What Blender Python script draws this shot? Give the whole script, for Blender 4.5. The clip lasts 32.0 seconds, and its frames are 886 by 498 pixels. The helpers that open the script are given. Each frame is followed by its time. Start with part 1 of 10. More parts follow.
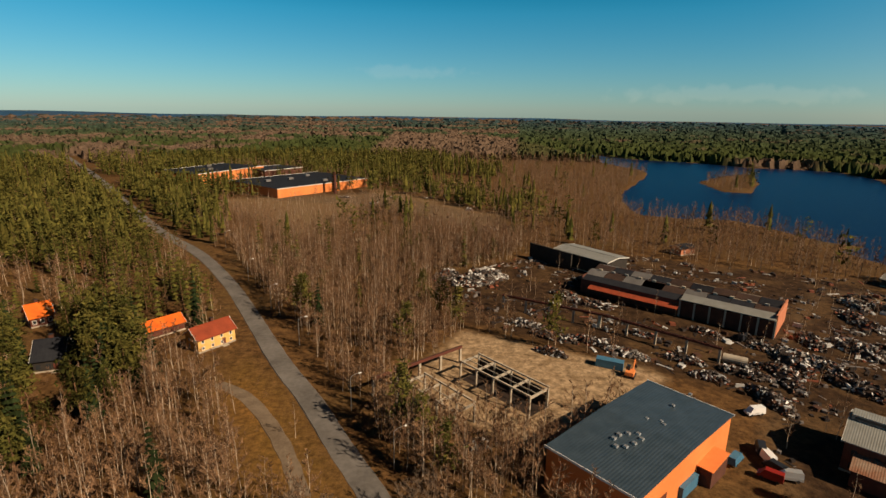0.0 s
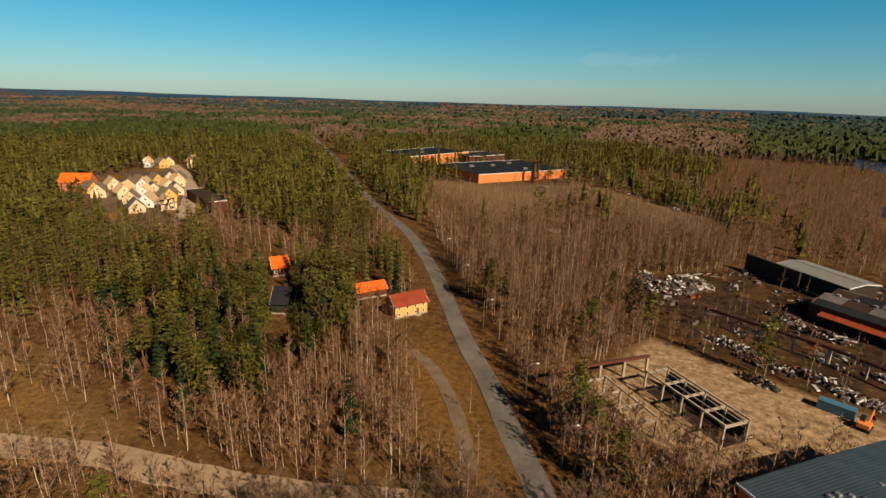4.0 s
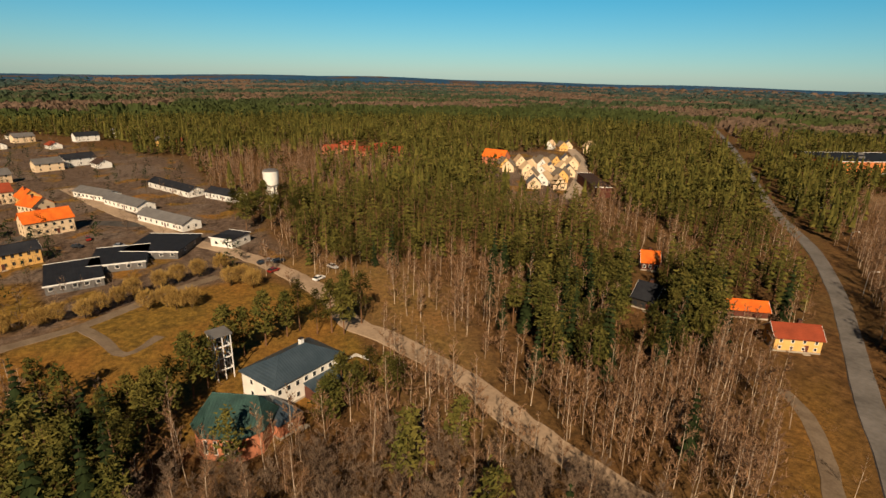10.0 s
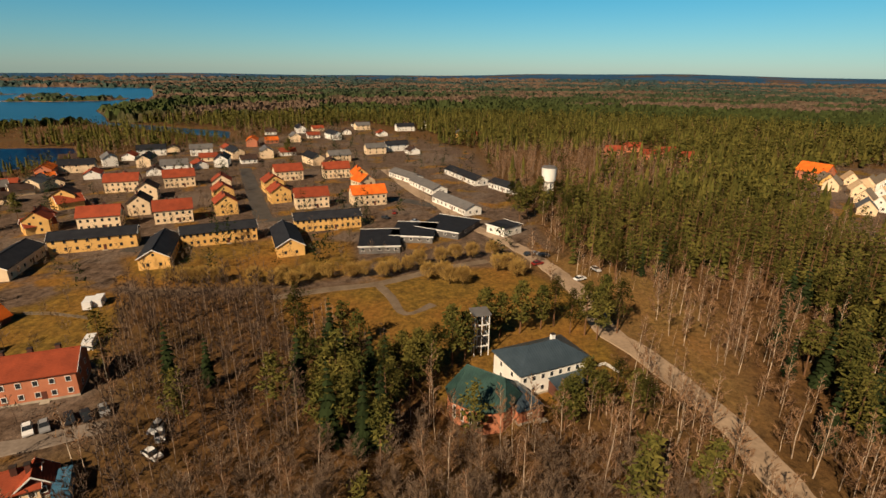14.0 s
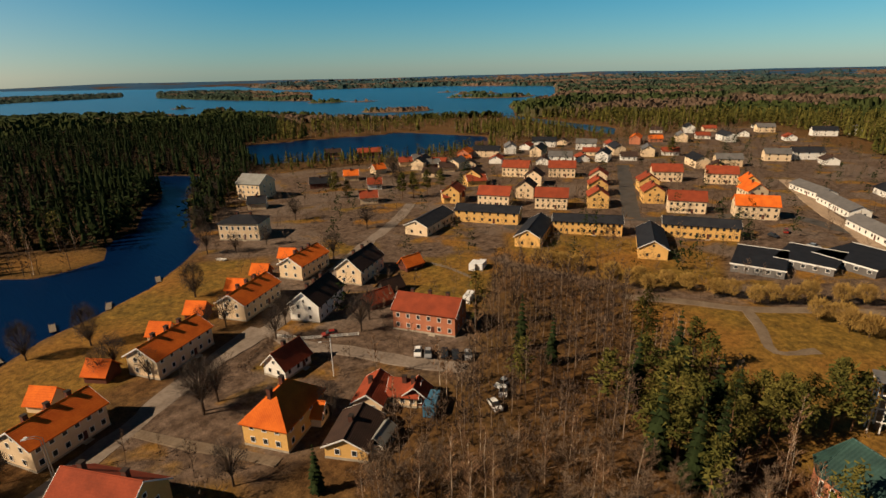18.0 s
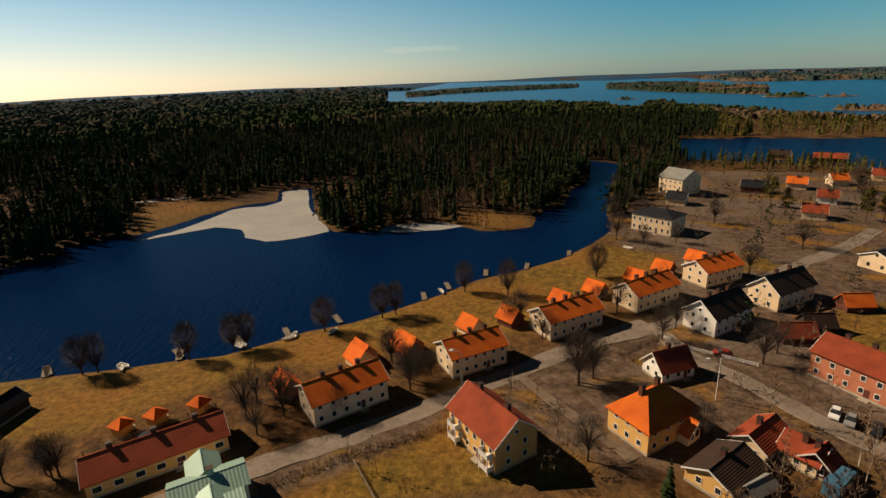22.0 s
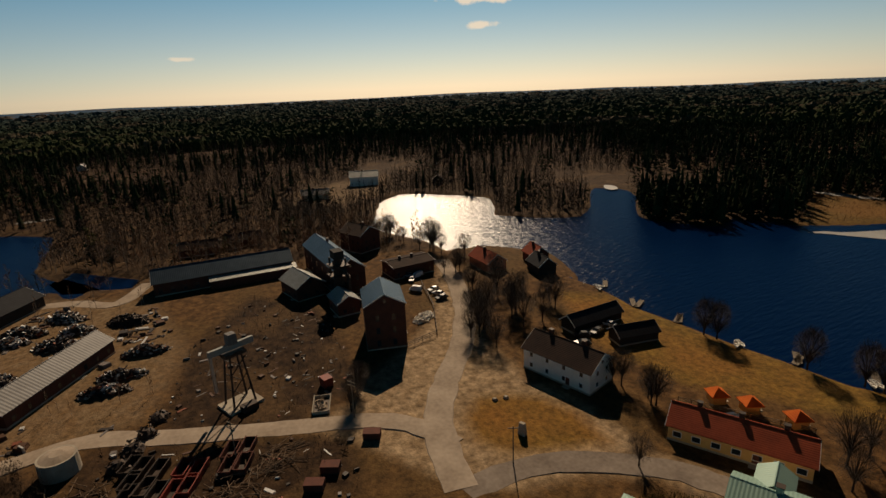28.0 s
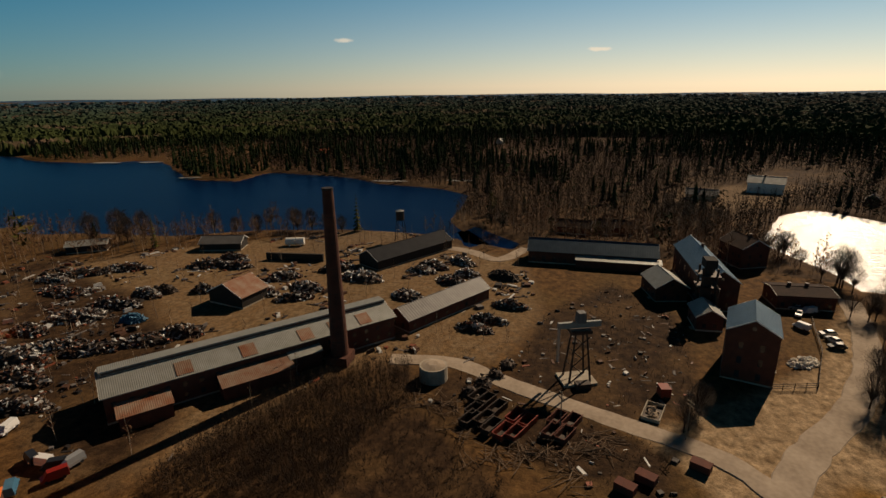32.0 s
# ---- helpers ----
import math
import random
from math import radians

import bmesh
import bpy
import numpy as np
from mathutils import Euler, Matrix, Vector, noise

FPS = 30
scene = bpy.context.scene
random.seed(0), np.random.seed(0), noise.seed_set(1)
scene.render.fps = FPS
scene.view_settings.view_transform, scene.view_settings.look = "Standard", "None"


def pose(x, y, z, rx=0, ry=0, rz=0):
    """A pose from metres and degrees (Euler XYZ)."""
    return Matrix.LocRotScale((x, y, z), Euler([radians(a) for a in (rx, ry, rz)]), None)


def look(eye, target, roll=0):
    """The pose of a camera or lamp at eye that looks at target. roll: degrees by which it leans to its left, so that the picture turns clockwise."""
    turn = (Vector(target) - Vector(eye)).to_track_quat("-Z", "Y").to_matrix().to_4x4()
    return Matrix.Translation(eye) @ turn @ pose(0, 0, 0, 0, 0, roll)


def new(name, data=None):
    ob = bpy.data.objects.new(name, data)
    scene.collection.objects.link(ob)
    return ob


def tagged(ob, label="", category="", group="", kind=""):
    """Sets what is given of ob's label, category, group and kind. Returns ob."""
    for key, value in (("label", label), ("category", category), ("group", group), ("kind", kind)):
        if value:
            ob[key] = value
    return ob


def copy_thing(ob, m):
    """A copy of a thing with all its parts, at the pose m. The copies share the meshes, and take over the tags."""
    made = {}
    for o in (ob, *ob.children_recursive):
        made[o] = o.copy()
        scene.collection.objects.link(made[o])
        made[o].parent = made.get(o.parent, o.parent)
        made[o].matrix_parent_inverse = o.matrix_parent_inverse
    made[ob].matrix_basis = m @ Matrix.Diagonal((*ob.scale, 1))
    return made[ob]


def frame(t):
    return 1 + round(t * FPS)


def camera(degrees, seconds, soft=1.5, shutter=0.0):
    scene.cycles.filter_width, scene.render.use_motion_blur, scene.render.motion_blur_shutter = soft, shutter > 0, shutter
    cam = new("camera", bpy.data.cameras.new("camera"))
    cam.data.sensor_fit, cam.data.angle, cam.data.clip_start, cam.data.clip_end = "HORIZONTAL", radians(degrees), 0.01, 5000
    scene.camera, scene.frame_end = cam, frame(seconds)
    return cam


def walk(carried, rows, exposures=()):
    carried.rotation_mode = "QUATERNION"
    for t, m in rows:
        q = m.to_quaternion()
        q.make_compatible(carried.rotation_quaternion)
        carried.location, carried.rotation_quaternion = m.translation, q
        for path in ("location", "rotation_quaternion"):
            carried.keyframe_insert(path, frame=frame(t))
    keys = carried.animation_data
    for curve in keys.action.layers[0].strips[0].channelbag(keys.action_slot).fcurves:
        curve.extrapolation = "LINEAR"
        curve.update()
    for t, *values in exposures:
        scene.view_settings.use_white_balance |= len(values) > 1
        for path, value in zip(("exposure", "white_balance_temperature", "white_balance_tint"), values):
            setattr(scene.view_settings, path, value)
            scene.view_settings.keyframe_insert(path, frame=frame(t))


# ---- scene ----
cam = camera(80.02, 32.0, soft=1.5)
H = 66.0
PATH = [
    (0.0, pose(0, 0, H, 75.19, -0.85, 0.01)),
    (0.5, pose(0, 0, H, 75.00, -0.89, 1.77)),
    (1.0, pose(0, 0, H, 74.85, -0.98, 3.60)),
    (1.5, pose(0, 0, H, 74.69, -1.03, 6.18)),
    (2.0, pose(0, 0, H, 74.50, -1.10, 8.69)),
    (2.5, pose(0, 0, H, 74.27, -1.24, 11.85)),
    (4.5, pose(0, 0, H, 73.41, -1.41, 24.44)),
    (5.0, pose(0, 0, H, 73.15, -1.31, 27.47)),
    (5.5, pose(0, 0, H, 72.93, -1.38, 31.34)),
    (6.0, pose(0, 0, H, 72.73, -1.42, 34.90)),
    (6.5, pose(0, 0, H, 72.49, -1.34, 38.80)),
    (7.0, pose(0, 0, H, 72.29, -1.37, 42.26)),
    (7.5, pose(0, 0, H, 72.08, -1.25, 46.04)),
    (8.0, pose(0, 0, H, 71.94, -1.26, 49.37)),
    (8.5, pose(0, 0, H, 71.81, -1.17, 52.81)),
    (9.0, pose(0, 0, H, 71.76, -1.17, 55.83)),
    (9.5, pose(0, 0, H, 71.68, -1.14, 59.16)),
    (10.0, pose(0, 0, H, 71.61, -1.17, 62.00)),
    (10.5, pose(0, 0, H, 71.57, -1.11, 65.27)),
    (11.0, pose(0, 0, H, 71.54, -0.95, 68.12)),
    (11.5, pose(0, 0, H, 71.50, -0.91, 71.59)),
    (12.0, pose(0, 0, H, 71.39, -0.89, 75.27)),
    (12.5, pose(0, 0, H, 71.27, -0.91, 79.55)),
    (13.0, pose(0, 0, H, 71.22, -0.72, 83.14)),
    (13.5, pose(0, 0, H, 71.12, -0.77, 87.30)),
    (15.5, pose(0, 0, H, 71.25, 0.55, 104.28)),
    (16.0, pose(0, 0, H, 71.22, 0.56, 109.08)),
    (16.5, pose(0, 0, H, 71.13, 0.58, 115.03)),
    (17.0, pose(0, 0, H, 71.03, 0.90, 120.24)),
    (17.5, pose(0, 0, H, 71.02, 1.21, 125.90)),
    (18.0, pose(0, 0, H, 71.06, 1.32, 130.80)),
    (18.5, pose(0, 0, H, 71.08, 1.43, 136.44)),
    (19.0, pose(0, 0, H, 71.19, 1.58, 141.54)),
    (19.5, pose(0, 0, H, 71.20, 1.75, 147.58)),
    (20.0, pose(0, 0, H, 71.22, 1.94, 152.75)),
    (20.5, pose(0, 0, H, 71.32, 2.07, 158.70)),
    (21.0, pose(0, 0, H, 71.41, 2.14, 163.91)),
    (21.5, pose(0, 0, H, 71.53, 2.20, 169.89)),
    (22.0, pose(0, 0, H, 71.65, 2.27, 174.82)),
    (22.5, pose(0, 0, H, 71.76, 2.36, 180.04)),
    (23.0, pose(0, 0, H, 71.91, 2.48, 184.86)),
    (23.5, pose(0, 0, H, 71.96, 2.45, 190.21)),
    (24.0, pose(0, 0, H, 72.08, 2.47, 196.59)),
    (24.5, pose(0, 0, H, 72.18, 2.44, 202.34)),
    (25.0, pose(0, 0, H, 72.33, 2.35, 208.60)),
    (25.5, pose(0, 0, H, 72.44, 2.28, 214.17)),
    (26.0, pose(0, 0, H, 72.58, 2.28, 220.16)),
    (26.5, pose(0, 0, H, 72.67, 2.15, 225.36)),
    (28.5, pose(0, 0, H, 73.01, 2.30, 246.72)),
    (29.0, pose(0, 0, H, 73.12, 2.05, 251.87)),
    (29.5, pose(0, 0, H, 73.15, 1.79, 256.32)),
    (30.0, pose(0, 0, H, 73.17, 1.57, 261.78)),
    (30.5, pose(0, 0, H, 73.15, 1.35, 266.49)),
    (31.0, pose(0, 0, H, 73.13, 1.16, 271.73)),
    (31.5, pose(0, 0, H, 73.07, 0.99, 276.37)),
    (32.0, pose(0, 0, H, 72.95, 0.72, 281.79)),
]
EXPOSURES = [(0.0, 0.42), (8.0, 0.45), (13.0, 0.45), (17.0, 0.37), (20.0, 0.33), (22.5, 0.22), (25.0, -0.12), (28.0, -0.42), (32.0, -0.3)]
walk(cam, PATH, EXPOSURES)

# ---- world, sun ----
SUN_AZ, SUN_EL = radians(240.0), radians(36.0)          # counter-clockwise from +y
SUN_DIR = Vector((-math.sin(SUN_AZ) * math.cos(SUN_EL), math.cos(SUN_AZ) * math.cos(SUN_EL), math.sin(SUN_EL)))
world = bpy.data.worlds.new("sky")
scene.world = world
world.use_nodes = True
wn, wl = world.node_tree.nodes, world.node_tree.links
wn.clear()
w_out, w_bg, w_sky = wn.new("ShaderNodeOutputWorld"), wn.new("ShaderNodeBackground"), wn.new("ShaderNodeTexSky")
w_sky.sky_type, w_sky.sun_disc = "NISHITA", False
w_sky.sun_elevation, w_sky.sun_rotation = SUN_EL, -SUN_AZ
w_sky.air_density, w_sky.dust_density, w_sky.ozone_density = 1.0, 0.15, 3.2
w_bg.inputs["Strength"].default_value = 0.05
w_hsv = wn.new("ShaderNodeHueSaturation")
w_hsv.inputs["Saturation"].default_value = 1.0
wl.new(w_sky.outputs[0], w_hsv.inputs["Color"])
w_tint = wn.new("ShaderNodeMix")
w_tint.data_type, w_tint.blend_type = "RGBA", "MULTIPLY"
w_tint.inputs["Factor"].default_value = 1.0
# paler over the horizon, deep teal higher up
w_high, w_bend, w_shade = wn.new("ShaderNodeSeparateXYZ"), wn.new("ShaderNodeMapRange"), wn.new("ShaderNodeMix")
w_place = wn.new("ShaderNodeTexCoord")
wl.new(w_place.outputs["Generated"], w_high.inputs[0])
wl.new(w_high.outputs["Z"], w_bend.inputs["Value"])
w_bend.inputs["From Min"].default_value, w_bend.inputs["From Max"].default_value = 0.0, 0.19
w_shade.data_type = "RGBA"
w_shade.inputs["A"].default_value, w_shade.inputs["B"].default_value = (0.70, 0.96, 1.12, 1), (0.10, 1.02, 1.16, 1)
wl.new(w_bend.outputs[0], w_shade.inputs["Factor"])
# deeper blue towards the zenith
w_deep, w_zen = wn.new("ShaderNodeMapRange"), wn.new("ShaderNodeMix")
w_deep.inputs["From Min"].default_value, w_deep.inputs["From Max"].default_value = 0.16, 0.42
wl.new(w_high.outputs["Z"], w_deep.inputs["Value"])
w_zen.data_type = "RGBA"
w_zen.inputs["B"].default_value = (0.03, 0.10, 0.14, 1)
wl.new(w_deep.outputs[0], w_zen.inputs["Factor"])
wl.new(w_shade.outputs["Result"], w_zen.inputs["A"])
wl.new(w_zen.outputs["Result"], w_tint.inputs["B"])
wl.new(w_hsv.outputs[0], w_tint.inputs["A"])
# the bright haze round the sun
w_co, w_dot, w_pow, w_glow, w_sum = (wn.new(k) for k in ("ShaderNodeTexCoord", "ShaderNodeVectorMath", "ShaderNodeMath", "ShaderNodeMix", "ShaderNodeMix"))
w_dot.operation, w_pow.operation = "DOT_PRODUCT", "POWER"
w_pow.use_clamp = False
w_dot.inputs[1].default_value = SUN_DIR
w_max = wn.new("ShaderNodeMath")
w_max.operation = "MAXIMUM"
w_max.inputs[1].default_value = 0.0
w_pow.inputs[1].default_value = 1.8
wl.new(w_co.outputs["Generated"], w_dot.inputs[0])
wl.new(w_dot.outputs["Value"], w_max.inputs[0])
wl.new(w_max.outputs[0], w_pow.inputs[0])
w_glow.data_type = w_sum.data_type = "RGBA"
w_sum.blend_type = "ADD"
w_sum.inputs["Factor"].default_value = 1.0
w_glow.inputs["A"].default_value, w_glow.inputs["B"].default_value = (0, 0, 0, 1), (25.5, 14.9, 7.9, 1)
w_sep, w_low, w_fade = wn.new("ShaderNodeSeparateXYZ"), wn.new("ShaderNodeMath"), wn.new("ShaderNodeMath")
w_low.operation, w_fade.operation = "SUBTRACT", "POWER"
w_low.use_clamp = True
w_low.inputs[0].default_value, w_fade.inputs[1].default_value = 1.0, 9.0
wl.new(w_co.outputs["Generated"], w_sep.inputs[0])
wl.new(w_sep.outputs["Z"], w_low.inputs[1])
wl.new(w_low.outputs[0], w_fade.inputs[0])
w_mul = wn.new("ShaderNodeMath")
w_mul.operation = "MULTIPLY"
wl.new(w_pow.outputs[0], w_mul.inputs[0])
wl.new(w_fade.outputs[0], w_mul.inputs[1])
wl.new(w_mul.outputs[0], w_glow.inputs["Factor"])
wl.new(w_tint.outputs["Result"], w_sum.inputs["A"])
wl.new(w_glow.outputs["Result"], w_sum.inputs["B"])
# a few small fair-weather clouds
w_wisp = wn.new("ShaderNodeTexNoise")
w_wisp.inputs["Scale"].default_value, w_wisp.inputs["Detail"].default_value = 38.0, 5
wl.new(w_co.outputs["Generated"], w_wisp.inputs["Vector"])
w_last = w_sum.outputs["Result"]
for (cx, cy, cz), wide, tall, dense in (((0.837, -0.538, 0.100), 0.030, 0.0075, 0.8), ((0.830, -0.540, 0.141), 0.062, 0.009, 0.8), ((0.927, 0.367, 0.0796), 0.017, 0.0045, 0.5), ((0.996, -0.065, 0.059), 0.019, 0.004, 0.6),
                                        ((-0.066, 0.996, 0.064), 0.10, 0.012, 0.03), ((0.468, 0.883, 0.030), 0.22, 0.016, 0.035), ((-0.052, -0.998, 0.043), 0.07, 0.006, 0.06)):
    flat = math.hypot(cx, cy)
    aside = wn.new("ShaderNodeVectorMath")
    aside.operation = "DOT_PRODUCT"
    aside.inputs[1].default_value = (-cy / flat / wide, cx / flat / wide, 0)
    wl.new(w_co.outputs["Generated"], aside.inputs[0])
    ahead = wn.new("ShaderNodeVectorMath")
    ahead.operation = "DOT_PRODUCT"
    ahead.inputs[1].default_value = (cx / flat, cy / flat, 0)
    wl.new(w_co.outputs["Generated"], ahead.inputs[0])

    def calc(op, a, b=0.0, c=0.0):
        node = wn.new("ShaderNodeMath")
        node.operation = op
        for slot, v in enumerate((a, b, c)):
            if isinstance(v, float):
                node.inputs[slot].default_value = v
            else:
                wl.new(v, node.inputs[slot])
        return node.outputs[0]
    up = calc("MULTIPLY_ADD", w_sep.outputs["Z"], 1.0 / tall, -cz / tall)
    dist = calc("SQRT", calc("ADD", calc("MULTIPLY", up, up), calc("MULTIPLY", aside.outputs["Value"], aside.outputs["Value"])))
    body = calc("SUBTRACT", calc("MULTIPLY_ADD", w_wisp.outputs["Fac"], 2.2, -0.1), dist)
    fac = wn.new("ShaderNodeMapRange")
    fac.inputs["From Min"].default_value, fac.inputs["From Max"].default_value = 0.0, 0.5
    fac.inputs["To Max"].default_value = dense
    wl.new(body, fac.inputs["Value"])
    front = calc("MULTIPLY", fac.outputs[0], calc("GREATER_THAN", ahead.outputs["Value"], 0.0))
    puff = wn.new("ShaderNodeMix")
    puff.data_type = "RGBA"
    puff.inputs["B"].default_value = (24.0, 19.0, 13.5, 1)
    wl.new(front, puff.inputs["Factor"])
    wl.new(w_last, puff.inputs["A"])
    w_last = puff.outputs["Result"]
wl.new(w_last, w_bg.inputs["Color"])
wl.new(w_bg.outputs[0], w_out.inputs["Surface"])
sun = new("sun", bpy.data.lights.new("sun", "SUN"))
sun.data.energy, sun.data.angle, sun.data.color = 5.0, radians(0.5), (1.0, 0.77, 0.53)
sun.matrix_world = look((0, 0, 0), -SUN_DIR)

# ---- materials ----
def material(name, base, second=None, scale=1.0, rough=0.8, metal=0.0, bump=0.0, fine=8.0, spread=0.0, spec=0.3):
    """Two-scale noise between two colours, a fine bump, and a shade of its own for each object."""
    m = bpy.data.materials.new(name)
    m.use_nodes = True
    n, l = m.node_tree.nodes, m.node_tree.links
    b = n["Principled BSDF"]
    b.inputs["Roughness"].default_value, b.inputs["Metallic"].default_value = rough, metal
    b.inputs["Specular IOR Level"].default_value = spec
    geo = n.new("ShaderNodeNewGeometry")
    big, small = n.new("ShaderNodeTexNoise"), n.new("ShaderNodeTexNoise")
    big.inputs["Scale"].default_value, small.inputs["Scale"].default_value = scale, scale * fine
    big.inputs["Detail"].default_value = small.inputs["Detail"].default_value = 4
    for t in (big, small):
        l.new(geo.outputs["Position"], t.inputs["Vector"])
    add = n.new("ShaderNodeMath")
    add.operation = "MULTIPLY_ADD"
    l.new(small.outputs["Fac"], add.inputs[0])
    add.inputs[1].default_value = 0.5
    l.new(big.outputs["Fac"], add.inputs[2])
    ramp = n.new("ShaderNodeMapRange")
    ramp.inputs["From Min"].default_value, ramp.inputs["From Max"].default_value = 0.5, 1.0
    l.new(add.outputs[0], ramp.inputs["Value"])
    mix = n.new("ShaderNodeMix")
    mix.data_type = "RGBA"
    mix.inputs["A"].default_value = (*base, 1)
    mix.inputs["B"].default_value = (*(second or [c * 0.72 for c in base]), 1)
    l.new(ramp.outputs[0], mix.inputs["Factor"])
    colour = mix.outputs["Result"]
    if spread:
        info, hsv, mr = n.new("ShaderNodeObjectInfo"), n.new("ShaderNodeHueSaturation"), n.new("ShaderNodeMapRange")
        isl = n.new("ShaderNodeMath")
        isl.operation = "FRACT"
        plus = n.new("ShaderNodeMath")
        l.new(info.outputs["Random"], plus.inputs[0])
        l.new(geo.outputs["Random Per Island"], plus.inputs[1])
        l.new(plus.outputs[0], isl.inputs[0])
        mr.inputs["To Min"].default_value, mr.inputs["To Max"].default_value = 1 - spread, 1 + spread
        l.new(isl.outputs[0], mr.inputs["Value"])
        l.new(mr.outputs[0], hsv.inputs["Value"])
        l.new(colour, hsv.inputs["Color"])
        colour = hsv.outputs["Color"]
    l.new(colour, b.inputs["Base Color"])
    if bump:
        bn = n.new("ShaderNodeBump")
        bn.inputs["Strength"].default_value, bn.inputs["Distance"].default_value = bump, 0.15
        l.new(add.outputs[0], bn.inputs["Height"])
        l.new(bn.outputs[0], b.inputs["Normal"])
    return m


def ribbed(name, base, second, pitch, axis, rough=0.6, metal=0.0, spread=0.1, depth=0.6):
    """A roof surface with ribs or tile rows in the object's own axes."""
    m = material(name, base, second, 0.35, rough, metal, 0.0, 9, spread, 0.3 if metal else 0.08)
    n, l = m.node_tree.nodes, m.node_tree.links
    co, wave, bn = n.new("ShaderNodeTexCoord"), n.new("ShaderNodeTexWave"), n.new("ShaderNodeBump")
    wave.wave_type, wave.bands_direction = "BANDS", axis
    wave.inputs["Scale"].default_value = 2 * math.pi / pitch / 20
    wave.inputs["Distortion"].default_value = 0.3
    l.new(co.outputs["Object"], wave.inputs["Vector"])
    bn.inputs["Strength"].default_value, bn.inputs["Distance"].default_value = depth, 0.05
    l.new(wave.outputs["Fac"], bn.inputs["Height"])
    l.new(bn.outputs[0], n["Principled BSDF"].inputs["Normal"])
    return m


